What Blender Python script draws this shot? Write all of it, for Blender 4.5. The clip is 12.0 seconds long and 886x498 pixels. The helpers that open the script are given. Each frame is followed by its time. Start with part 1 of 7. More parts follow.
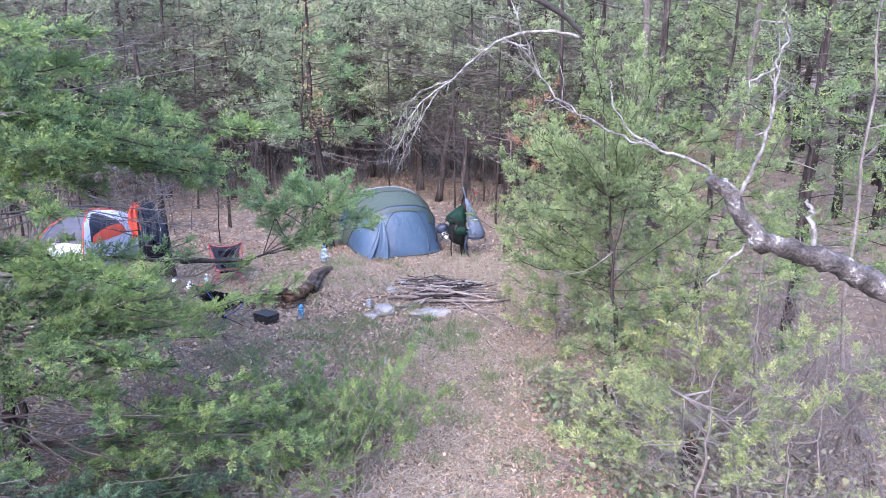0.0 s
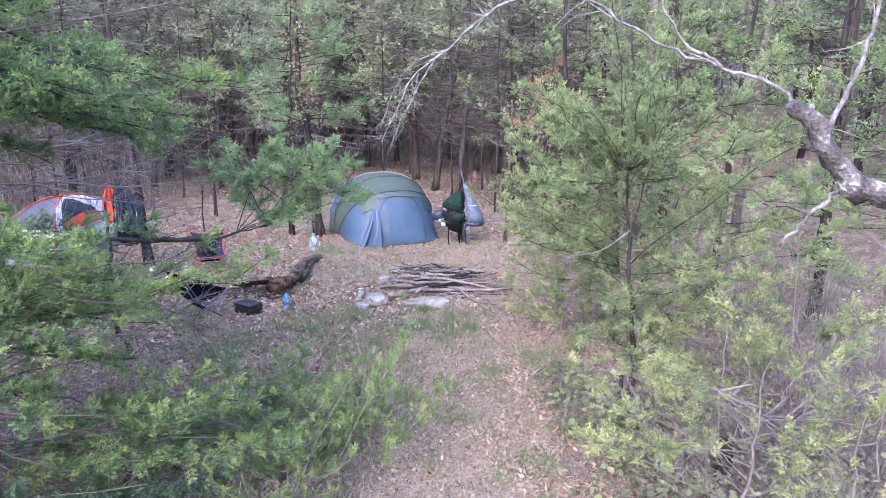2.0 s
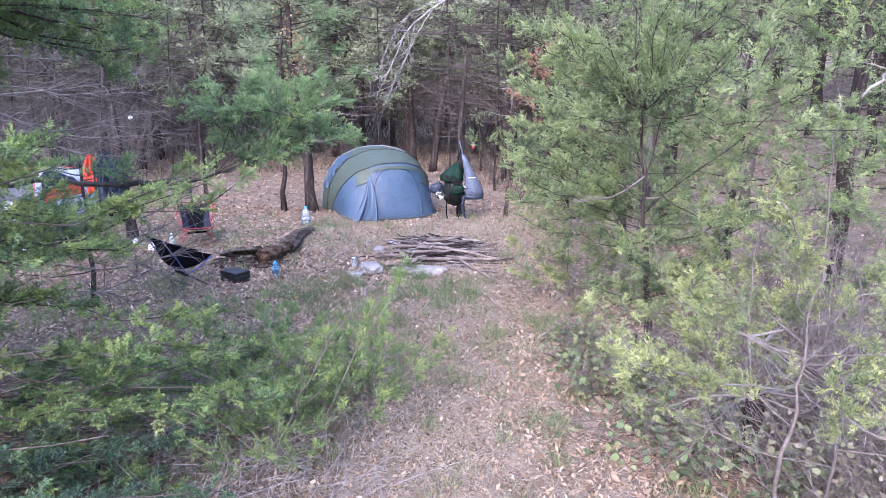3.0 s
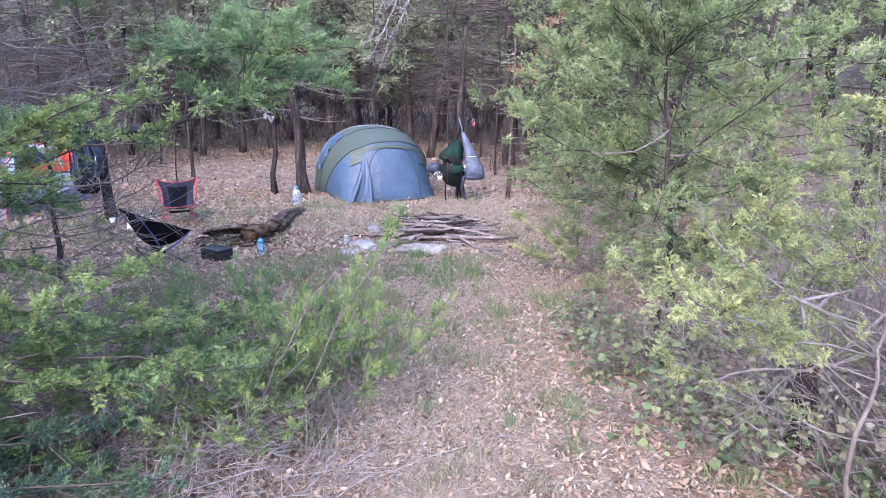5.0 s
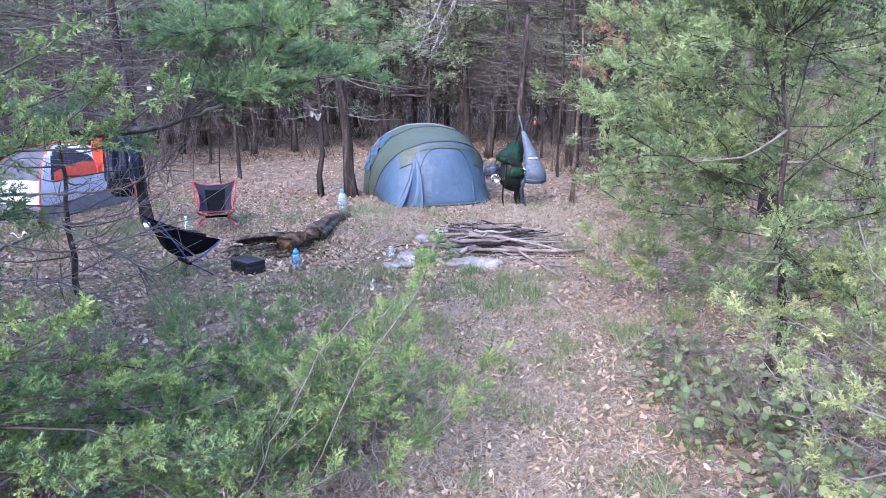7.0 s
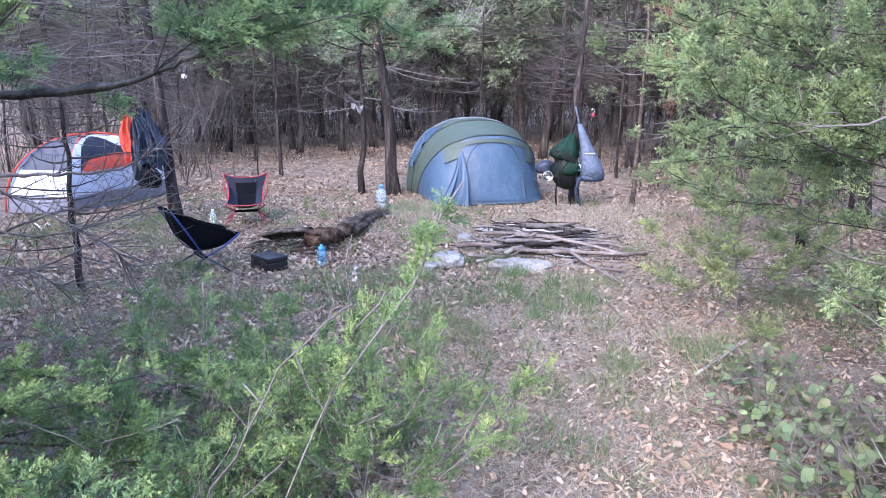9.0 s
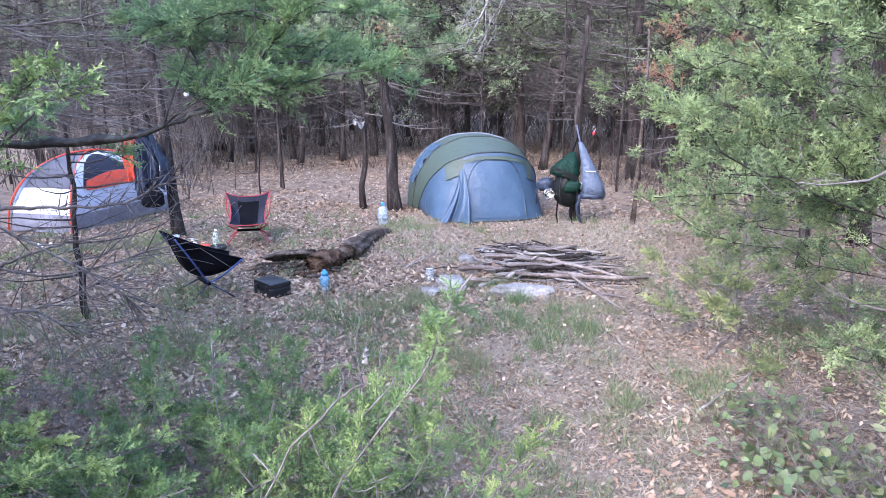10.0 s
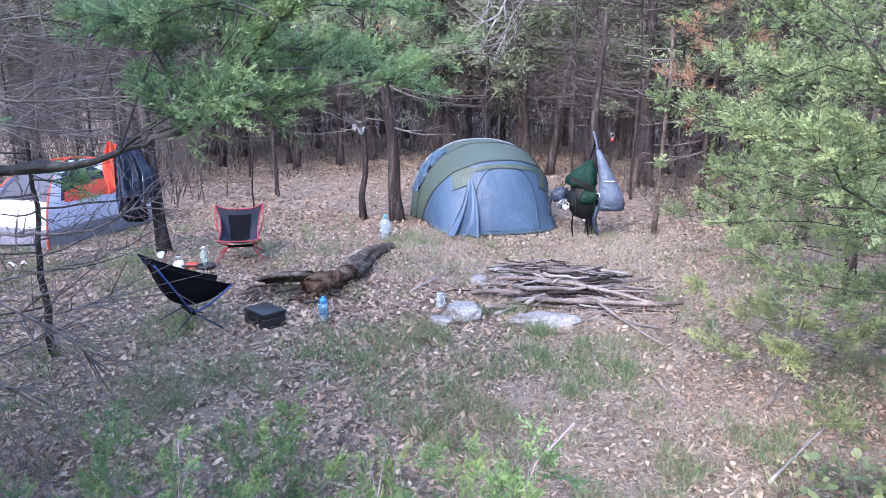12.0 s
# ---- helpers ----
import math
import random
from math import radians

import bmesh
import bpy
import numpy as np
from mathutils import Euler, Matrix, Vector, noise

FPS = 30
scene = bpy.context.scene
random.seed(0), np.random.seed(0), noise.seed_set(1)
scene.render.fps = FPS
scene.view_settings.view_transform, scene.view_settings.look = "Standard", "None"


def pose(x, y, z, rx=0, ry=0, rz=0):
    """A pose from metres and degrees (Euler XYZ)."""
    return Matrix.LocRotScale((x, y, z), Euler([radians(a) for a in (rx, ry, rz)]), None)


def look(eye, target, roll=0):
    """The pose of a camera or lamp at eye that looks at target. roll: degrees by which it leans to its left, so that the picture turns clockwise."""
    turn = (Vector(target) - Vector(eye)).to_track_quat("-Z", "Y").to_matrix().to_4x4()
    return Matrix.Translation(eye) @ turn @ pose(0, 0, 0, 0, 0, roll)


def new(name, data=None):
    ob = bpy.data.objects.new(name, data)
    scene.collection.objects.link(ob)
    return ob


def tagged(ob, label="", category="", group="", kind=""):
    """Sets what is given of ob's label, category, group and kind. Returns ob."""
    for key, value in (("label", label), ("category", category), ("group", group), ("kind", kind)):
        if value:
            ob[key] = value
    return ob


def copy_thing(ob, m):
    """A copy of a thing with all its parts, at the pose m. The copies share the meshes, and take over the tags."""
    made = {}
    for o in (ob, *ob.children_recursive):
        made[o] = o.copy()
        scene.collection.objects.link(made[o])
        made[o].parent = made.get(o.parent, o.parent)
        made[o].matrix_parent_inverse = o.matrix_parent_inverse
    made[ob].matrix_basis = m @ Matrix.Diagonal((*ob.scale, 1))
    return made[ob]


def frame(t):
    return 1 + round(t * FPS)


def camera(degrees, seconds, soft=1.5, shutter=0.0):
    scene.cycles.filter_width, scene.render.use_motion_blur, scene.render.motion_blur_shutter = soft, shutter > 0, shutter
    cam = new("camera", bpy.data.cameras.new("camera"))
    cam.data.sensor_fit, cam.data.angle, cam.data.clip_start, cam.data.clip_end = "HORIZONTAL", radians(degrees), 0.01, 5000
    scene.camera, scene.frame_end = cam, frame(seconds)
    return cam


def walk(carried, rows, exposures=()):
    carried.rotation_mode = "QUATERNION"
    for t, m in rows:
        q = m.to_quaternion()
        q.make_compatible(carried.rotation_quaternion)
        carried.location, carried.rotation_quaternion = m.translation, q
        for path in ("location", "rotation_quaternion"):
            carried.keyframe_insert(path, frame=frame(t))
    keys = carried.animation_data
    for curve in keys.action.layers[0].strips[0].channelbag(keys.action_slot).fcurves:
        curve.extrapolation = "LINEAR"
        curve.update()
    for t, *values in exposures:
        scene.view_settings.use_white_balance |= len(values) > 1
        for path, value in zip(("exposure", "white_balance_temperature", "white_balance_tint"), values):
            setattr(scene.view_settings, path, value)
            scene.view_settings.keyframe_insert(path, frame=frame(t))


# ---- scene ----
cam = camera(65.0, 12.0, soft=0.75)
PATH = [
    (0, (2.159, -12.033, 3.086), (2.027, -10.094, 2.614), 0.2),
    (0.5, (2.149, -11.94, 3.089), (2.019, -10.001, 2.615), 0.2),
    (1, (2.138, -11.785, 3.08), (2.009, -9.847, 2.606), 0.2),
    (1.5, (2.129, -11.593, 2.95), (2.003, -9.655, 2.474), 0.2),
    (2, (2.112, -11.392, 2.769), (1.99, -9.455, 2.289), 0.2),
    (2.5, (2.089, -11.22, 2.558), (1.974, -9.283, 2.073), 0.1),
    (3, (2.079, -11.039, 2.277), (1.965, -9.102, 1.793), 0.1),
    (3.5, (2.084, -10.913, 1.981), (1.968, -8.975, 1.501), 0.2),
    (3.7, (2.08, -10.86, 1.905), (1.962, -8.921, 1.427), 0.2),
    (5.3, (2.015, -10.42, 1.873), (1.91, -8.482, 1.388), 0.2),
    (5.5, (2.001, -10.341, 1.859), (1.898, -8.403, 1.375), 0.2),
    (5.7, (2.004, -10.25, 1.855), (1.901, -8.312, 1.372), 0.1),
    (5.9, (2.004, -10.146, 1.854), (1.728, -8.224, 1.369), 0.0),
    (6, (1.999, -10.101, 1.856), (1.728, -8.18, 1.369), 0.0),
    (6.5, (2.006, -9.858, 1.826), (1.733, -7.937, 1.342), -0.1),
    (7, (2.007, -9.641, 1.827), (1.734, -7.721, 1.338), -0.2),
    (7.2, (2.015, -9.564, 1.81), (1.589, -7.671, 1.325), -0.2),
    (8.8, (2.012, -8.985, 1.574), (1.587, -7.087, 1.108), -0.1),
    (9, (2.015, -8.924, 1.564), (1.587, -7.027, 1.099), -0.1),
    (9.5, (2.01, -8.902, 1.707), (1.583, -7.005, 1.243), -0.1),
    (10, (1.988, -8.911, 1.78), (1.561, -7.012, 1.316), -0.1),
    (10.5, (1.948, -8.866, 1.796), (1.521, -6.968, 1.33), -0.1),
    (11, (1.883, -8.726, 1.794), (1.458, -6.827, 1.33), -0.1),
    (11.5, (1.781, -8.526, 1.797), (1.364, -6.626, 1.334), -0.1),
    (12, (1.718, -8.296, 1.824), (1.302, -6.396, 1.358), -0.1),
]
EXPOSURE = 3.04
walk(cam, [(t, look(eye, target, roll)) for t, eye, target, roll in PATH], [(0, EXPOSURE + 0.02, 6320, 25.5), (2.5, EXPOSURE, 6350, 29), (5.6, EXPOSURE, 6300, 28.5), (6.3, EXPOSURE + 0.02, 6080, 24.5), (8.8, EXPOSURE + 0.04, 6130, 23), (10, EXPOSURE + 0.08, 6170, 22), (12, EXPOSURE + 0.08, 6220, 21)])

# ---- light: bright overcast sky, one broad weak sun ----
world = bpy.data.worlds.new("world")
scene.world = world
world.use_nodes = True
wn = world.node_tree
sky = wn.nodes.new("ShaderNodeTexSky")
sky.sky_type = "NISHITA"
sky.sun_disc = False
sky.sun_elevation, sky.sun_rotation = radians(38), radians(200)
sky.dust_density = 1.0
wn.nodes["Background"].inputs["Strength"].default_value = 0.15
wn.links.new(sky.outputs["Color"], wn.nodes["Background"].inputs["Color"])
sun = new("sun", bpy.data.lights.new("sun", "SUN"))
sun.data.energy, sun.data.angle, sun.data.color = 0.7, radians(35), (1.0, 0.97, 0.94)
sun.matrix_world = look((-4, -14, 9), (0, 0, 0))


# ---- materials ----
def base_mat(name, rough=0.85, metal=0.0):
    m = bpy.data.materials.new(name)
    m.use_nodes = True
    b = m.node_tree.nodes["Principled BSDF"]
    b.inputs["Roughness"].default_value = rough
    b.inputs["Metallic"].default_value = metal
    return m, m.node_tree.nodes, m.node_tree.links, b


def ramp(nodes, stops):
    r = nodes.new("ShaderNodeValToRGB")
    els = r.color_ramp.elements
    while len(els) < len(stops):
        els.new(0.5)
    for e, (p, c) in zip(els, stops):
        e.position, e.color = p, (*c, 1)
    return r


def noise_tex(nodes, links, scale, detail=4, coords="Object", stretch=None):
    n = nodes.new("ShaderNodeTexNoise")
    n.inputs["Scale"].default_value, n.inputs["Detail"].default_value = scale, detail
    tc = nodes.new("ShaderNodeTexCoord")
    if stretch:
        mp = nodes.new("ShaderNodeMapping")
        mp.inputs["Scale"].default_value = stretch
        links.new(tc.outputs[coords], mp.inputs["Vector"])
        links.new(mp.outputs["Vector"], n.inputs["Vector"])
    else:
        links.new(tc.outputs[coords], n.inputs["Vector"])
    return n


def mixed(nodes, links, fac, a, b, mode="MIX"):
    x = nodes.new("ShaderNodeMix")
    x.data_type, x.blend_type = "RGBA", mode
    for value, socket in ((fac, x.inputs[0]), (a, x.inputs[6]), (b, x.inputs[7])):
        if isinstance(value, (int, float)):
            socket.default_value = value
        elif isinstance(value, tuple):
            socket.default_value = (*value, 1)
        else:
            links.new(value, socket)
    return x.outputs[2]


def bumped(nodes, links, b, height, strength=0.4, dist=0.01):
    u = nodes.new("ShaderNodeBump")
    u.inputs["Strength"].default_value, u.inputs["Distance"].default_value = strength, dist
    links.new(height, u.inputs["Height"])
    links.new(u.outputs["Normal"], b.inputs["Normal"])


def surface(name, stops, scale=6.0, fine=60.0, rough=0.85, metal=0.0, bump=0.3, dist=0.006, stretch=None, coords="Object", gloss=0.5):
    """A surface whose colour wanders over the stops at one scale, with grain at a finer one."""
    m, nodes, links, b = base_mat(name, rough, metal)
    b.inputs["Specular IOR Level"].default_value = gloss
    big = noise_tex(nodes, links, scale, 5, coords, stretch)
    small = noise_tex(nodes, links, fine, 3, coords, stretch)
    r = ramp(nodes, stops)
    links.new(mixed(nodes, links, 0.35, big.outputs["Fac"], small.outputs["Fac"]), r.inputs["Fac"])
    links.new(r.outputs["Color"], b.inputs["Base Color"])
    bumped(nodes, links, b, small.outputs["Fac"], bump, dist)
    return m


def leafy(name, stops, patch, scale=1.3, rough=0.6, through_light=0.35, gloss=0.3, strength=0.85, clump=0.0):
    """Leaves: a colour for each leaf (clump: how far its tone, young growth and painted inner shade, decides it), drawn
    towards the patch colour in wide patches, with light coming through.
    """
    m, nodes, links, b = base_mat(name, rough)
    geo = nodes.new("ShaderNodeNewGeometry")
    r = ramp(nodes, stops)
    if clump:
        tone_attr = nodes.new("ShaderNodeAttribute")
        tone_attr.attribute_name = "tone"
        links.new(mixed(nodes, links, clump, geo.outputs["Random Per Island"], tone_attr.outputs["Fac"]), r.inputs["Fac"])
    else:
        links.new(geo.outputs["Random Per Island"], r.inputs["Fac"])
    big = noise_tex(nodes, links, scale, 3)
    edge = ramp(nodes, [(0.45, (0, 0, 0)), (0.62, (strength,) * 3)])
    links.new(big.outputs["Fac"], edge.inputs["Fac"])
    col = mixed(nodes, links, edge.outputs["Color"], r.outputs["Color"], patch)
    links.new(col, b.inputs["Base Color"])
    b.inputs["Specular IOR Level"].default_value = gloss
    t = nodes.new("ShaderNodeBsdfTranslucent")
    links.new(col, t.inputs["Color"])
    mix = nodes.new("ShaderNodeMixShader")
    mix.inputs[0].default_value = through_light
    links.new(b.outputs[0], mix.inputs[1])
    links.new(t.outputs[0], mix.inputs[2])
    links.new(mix.outputs[0], nodes["Material Output"].inputs["Surface"])
    return m


SOIL = surface("soil", [(0.3, (0.10, 0.078, 0.061)), (0.5, (0.185, 0.148, 0.118)), (0.7, (0.29, 0.24, 0.197))], 5, 42, 0.95, bump=0.8, dist=0.02, gloss=0.08)
LITTER = leafy("leaf_litter", [(0.0, (0.065, 0.042, 0.029)), (0.3, (0.205, 0.138, 0.091)), (0.65, (0.335, 0.246, 0.168)), (0.93, (0.425, 0.335, 0.246)), (1.0, (0.53, 0.44, 0.35))],
               (0.32, 0.21, 0.145), 0.9, 0.7, 0.12, strength=0.45)
STRAW = leafy("dry_grass", [(0.0, (0.225, 0.192, 0.148)), (0.5, (0.345, 0.305, 0.238)), (1.0, (0.485, 0.445, 0.37))], (0.325, 0.292, 0.238), 1.1, 0.7, 0.25)
GRASS = leafy("green_grass", [(0.0, (0.07, 0.12, 0.05)), (0.6, (0.14, 0.215, 0.095)), (1.0, (0.28, 0.35, 0.17))], (0.20, 0.22, 0.12), 1.1, 0.6, 0.35)
# cedar ramps: painted inner shade at 0, pale young tips at 1
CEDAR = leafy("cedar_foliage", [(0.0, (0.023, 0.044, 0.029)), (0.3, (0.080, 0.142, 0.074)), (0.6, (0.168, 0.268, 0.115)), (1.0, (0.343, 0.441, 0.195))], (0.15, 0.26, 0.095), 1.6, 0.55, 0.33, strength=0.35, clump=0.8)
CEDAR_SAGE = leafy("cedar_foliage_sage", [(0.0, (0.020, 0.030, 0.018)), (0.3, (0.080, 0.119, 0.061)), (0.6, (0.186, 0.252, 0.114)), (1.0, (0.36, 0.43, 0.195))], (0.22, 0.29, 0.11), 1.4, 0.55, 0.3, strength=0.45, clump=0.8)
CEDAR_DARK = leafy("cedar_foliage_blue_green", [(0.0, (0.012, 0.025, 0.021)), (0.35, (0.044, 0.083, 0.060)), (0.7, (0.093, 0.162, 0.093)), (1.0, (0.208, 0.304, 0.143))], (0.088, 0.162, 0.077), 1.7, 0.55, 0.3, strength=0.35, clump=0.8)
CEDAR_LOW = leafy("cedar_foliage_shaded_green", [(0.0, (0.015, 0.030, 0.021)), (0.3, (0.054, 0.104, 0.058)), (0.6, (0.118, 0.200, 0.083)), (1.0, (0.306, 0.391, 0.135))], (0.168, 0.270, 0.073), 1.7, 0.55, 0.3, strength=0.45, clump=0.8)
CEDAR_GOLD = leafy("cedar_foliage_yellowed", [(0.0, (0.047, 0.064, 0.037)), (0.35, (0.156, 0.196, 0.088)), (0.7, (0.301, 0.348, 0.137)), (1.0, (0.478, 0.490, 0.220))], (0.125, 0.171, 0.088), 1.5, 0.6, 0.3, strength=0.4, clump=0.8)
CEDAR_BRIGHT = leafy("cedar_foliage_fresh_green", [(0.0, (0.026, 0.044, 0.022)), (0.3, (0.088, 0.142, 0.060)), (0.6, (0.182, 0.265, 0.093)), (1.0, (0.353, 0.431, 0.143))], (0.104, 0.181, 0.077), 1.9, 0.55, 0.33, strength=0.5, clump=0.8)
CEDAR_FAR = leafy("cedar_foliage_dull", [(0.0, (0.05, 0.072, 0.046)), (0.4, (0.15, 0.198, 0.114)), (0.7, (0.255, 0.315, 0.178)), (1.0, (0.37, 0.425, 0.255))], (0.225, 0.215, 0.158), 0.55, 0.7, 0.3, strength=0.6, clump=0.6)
DEAD_FAR = leafy("withered_brown_foliage", [(0.0, (0.045, 0.041, 0.034)), (0.4, (0.125, 0.115, 0.092)), (0.75, (0.20, 0.185, 0.148)), (1.0, (0.29, 0.27, 0.22))], (0.145, 0.18, 0.105), 0.6, 0.8, 0.25, strength=0.8, clump=0.6)
RUSSET = leafy("withered_leaves", [(0.0, (0.20, 0.09, 0.05)), (0.6, (0.36, 0.19, 0.12)), (1.0, (0.50, 0.33, 0.2))], (0.33, 0.2, 0.13), 2, 0.7, 0.3)
OCHRE = leafy("ochre_leaves", [(0.0, (0.18, 0.11, 0.06)), (0.6, (0.34, 0.235, 0.14)), (1.0, (0.50, 0.38, 0.25))], (0.36, 0.24, 0.12), 2, 0.7, 0.3)
PALE_LEAF = leafy("pale_shrub_leaves", [(0.0, (0.10, 0.078, 0.056)), (0.3, (0.20, 0.155, 0.115)), (0.55, (0.20, 0.215, 0.125)), (0.8, (0.29, 0.265, 0.20)), (1.0, (0.40, 0.365, 0.29))], (0.21, 0.225, 0.12), 3.5, 0.7, 0.3)
BRAMBLE = leafy("bramble_leaves", [(0.0, (0.06, 0.10, 0.05)), (0.6, (0.155, 0.22, 0.095)), (1.0, (0.30, 0.34, 0.155))], (0.21, 0.23, 0.11), 3, 0.5, 0.3, 0.5)
BOUGH_BARK = surface("mossy_grey_bark", [(0.3, (0.02, 0.018, 0.017)), (0.5, (0.055, 0.052, 0.047)), (0.64, (0.11, 0.108, 0.096)), (0.78, (0.25, 0.26, 0.235))], 9, 34, 0.95, bump=0.9, dist=0.012, gloss=0.2)
BARK = surface("cedar_bark", [(0.28, (0.013, 0.010, 0.0095)), (0.48, (0.034, 0.027, 0.025)), (0.6, (0.072, 0.061, 0.056)), (0.72, (0.18, 0.172, 0.165))], 5, 26, 0.95, bump=1.0, dist=0.02, stretch=(3, 3, 0.45), gloss=0.15)
FAR_TWIG = surface("dull_brown_twigs", [(0.3, (0.045, 0.038, 0.034)), (0.55, (0.10, 0.086, 0.078)), (0.8, (0.20, 0.18, 0.168))], 3, 30, 0.95, bump=0.3)
TWIG = surface("grey_twigs", [(0.3, (0.065, 0.054, 0.05)), (0.5, (0.14, 0.12, 0.112)), (0.75, (0.29, 0.27, 0.255))], 4, 40, 0.95, bump=0.4)
PALE_TWIG = surface("bleached_twigs", [(0.3, (0.12, 0.108, 0.102)), (0.5, (0.235, 0.22, 0.21)), (0.75, (0.38, 0.365, 0.355))], 7, 50, 0.9, bump=0.4)
DARK_TWIG = surface("dark_twigs", [(0.3, (0.026, 0.021, 0.018)), (0.55, (0.062, 0.051, 0.046)), (0.8, (0.14, 0.12, 0.11))], 7, 50, 0.9, bump=0.4)
LICHEN = surface("lichened_bark", [(0.32, (0.016, 0.014, 0.013)), (0.48, (0.07, 0.062, 0.059)), (0.57, (0.14, 0.13, 0.126)), (0.62, (0.34, 0.36, 0.35)), (0.78, (0.52, 0.55, 0.53))], 12, 70, 0.95, bump=1.0, dist=0.02)
LICHEN_TWIG = surface("lichened_twigs", [(0.3, (0.05, 0.044, 0.041)), (0.45, (0.12, 0.112, 0.106)), (0.58, (0.24, 0.235, 0.225)), (0.75, (0.38, 0.385, 0.37))], 16, 80, 0.95, bump=0.8, dist=0.006)
BLACK_BARK = surface("wet_black_bark", [(0.3, (0.010, 0.008, 0.008)), (0.55, (0.026, 0.022, 0.02)), (0.8, (0.07, 0.062, 0.058))], 9, 40, 0.9, bump=0.8)
RAG = surface("pale_rag", [(0.3, (0.20, 0.20, 0.21)), (0.7, (0.32, 0.32, 0.33))], 20, 60, 0.9, bump=0.6)
ROTTEN = surface("rotten_wood", [(0.3, (0.010, 0.007, 0.005)), (0.5, (0.042, 0.029, 0.023)), (0.64, (0.09, 0.07, 0.056)), (0.78, (0.18, 0.16, 0.135))], 6, 34, 0.95, bump=0.9, dist=0.02, stretch=(2, 0.5, 2))
LOG_BARK = surface("weathered_log_bark", [(0.3, (0.02, 0.015, 0.012)), (0.48, (0.07, 0.055, 0.045)), (0.6, (0.135, 0.112, 0.095)), (0.75, (0.24, 0.21, 0.185))], 9, 38, 0.95, bump=1.0, dist=0.02, gloss=0.1)
LOG_WOOD = surface("reddish_rotten_wood", [(0.3, (0.016, 0.010, 0.007)), (0.48, (0.06, 0.037, 0.025)), (0.62, (0.12, 0.08, 0.056)), (0.8, (0.22, 0.165, 0.125))], 12, 40, 0.95, bump=1.0, dist=0.02, gloss=0.1)
STICK = surface("dry_sticks", [(0.3, (0.05, 0.038, 0.033)), (0.5, (0.15, 0.12, 0.105)), (0.72, (0.34, 0.295, 0.265))], 4, 45, 0.9, bump=0.6)
STONE = surface("grey_stone", [(0.3, (0.10, 0.092, 0.086)), (0.5, (0.22, 0.21, 0.20)), (0.7, (0.40, 0.39, 0.38))], 5, 40, 0.9, bump=0.7, dist=0.01)
TENT_BLUE = surface("slate_blue_tent_cloth", [(0.3, (0.031, 0.062, 0.106)), (0.5, (0.038, 0.075, 0.124)), (0.75, (0.052, 0.094, 0.146))], 2.2, 11, 0.5, bump=0.6, dist=0.02)
TENT_GREEN = surface("olive_green_tent_cloth", [(0.3, (0.038, 0.058, 0.045)), (0.5, (0.048, 0.071, 0.055)), (0.75, (0.06, 0.085, 0.067))], 2.2, 11, 0.6, bump=0.45, dist=0.02)
TENT_RIM = surface("pale_webbing", [(0.3, (0.12, 0.14, 0.16)), (0.7, (0.19, 0.21, 0.23))], 8, 60, 0.6)
TENT_EDGE = surface("dark_piping", [(0.3, (0.016, 0.026, 0.024)), (0.7, (0.04, 0.052, 0.048))], 8, 60, 0.6)
WHITE_CLOTH = surface("pale_grey_cloth", [(0.3, (0.38, 0.41, 0.50)), (0.7, (0.50, 0.53, 0.62))], 2.5, 14, 0.5, bump=0.4, dist=0.02)
GREY_CLOTH = surface("grey_floor_cloth", [(0.3, (0.14, 0.14, 0.17)), (0.7, (0.24, 0.235, 0.27))], 3, 16, 0.6, bump=0.4, dist=0.02)
SNOW_CLOTH = surface("white_tent_cloth", [(0.3, (0.66, 0.67, 0.70)), (0.7, (0.80, 0.81, 0.83))], 2.5, 14, 0.55, bump=0.4, dist=0.02)
MESH_GREY = surface("grey_netting", [(0.3, (0.055, 0.058, 0.072)), (0.7, (0.11, 0.11, 0.13))], 3, 300, 0.8, bump=0.4)
MESH_DARK = surface("black_netting", [(0.3, (0.012, 0.015, 0.025)), (0.7, (0.035, 0.04, 0.055))], 3, 300, 0.7, bump=0.4, gloss=0.15)
ORANGE = surface("orange_cloth", [(0.3, (0.50, 0.045, 0.02)), (0.7, (0.68, 0.085, 0.04))], 3, 14, 0.6, bump=0.4, dist=0.02)
RED = surface("red_tubing", [(0.3, (0.30, 0.02, 0.03)), (0.7, (0.46, 0.045, 0.06))], 5, 50, 0.45)
BLUE = surface("blue_tubing", [(0.3, (0.012, 0.03, 0.15)), (0.7, (0.03, 0.07, 0.27))], 5, 50, 0.45)
BLACK = surface("black_cloth", [(0.3, (0.0015, 0.002, 0.0035)), (0.7, (0.0045, 0.005, 0.008))], 5, 90, 0.9, bump=0.5, gloss=0.15)
NAVY = surface("navy_cloth", [(0.3, (0.012, 0.018, 0.036)), (0.55, (0.028, 0.040, 0.066)), (0.75, (0.06, 0.078, 0.115))], 9, 30, 0.38, bump=0.9, dist=0.02, gloss=0.4)
PACK_BLACK = surface("black_green_pack_cloth", [(0.3, (0.0025, 0.0045, 0.004)), (0.7, (0.006, 0.0085, 0.008))], 5, 30, 0.5, bump=0.5, dist=0.02, gloss=0.3)
GREEN_CLOTH = surface("forest_green_cloth", [(0.3, (0.002, 0.014, 0.009)), (0.7, (0.005, 0.030, 0.019))], 6, 30, 0.6, bump=0.9, dist=0.015, gloss=0.15)
BAG_GREY = surface("grey_blue_dry_bag", [(0.3, (0.052, 0.074, 0.115)), (0.7, (0.10, 0.13, 0.18))], 6, 24, 0.5, bump=0.9, dist=0.02)
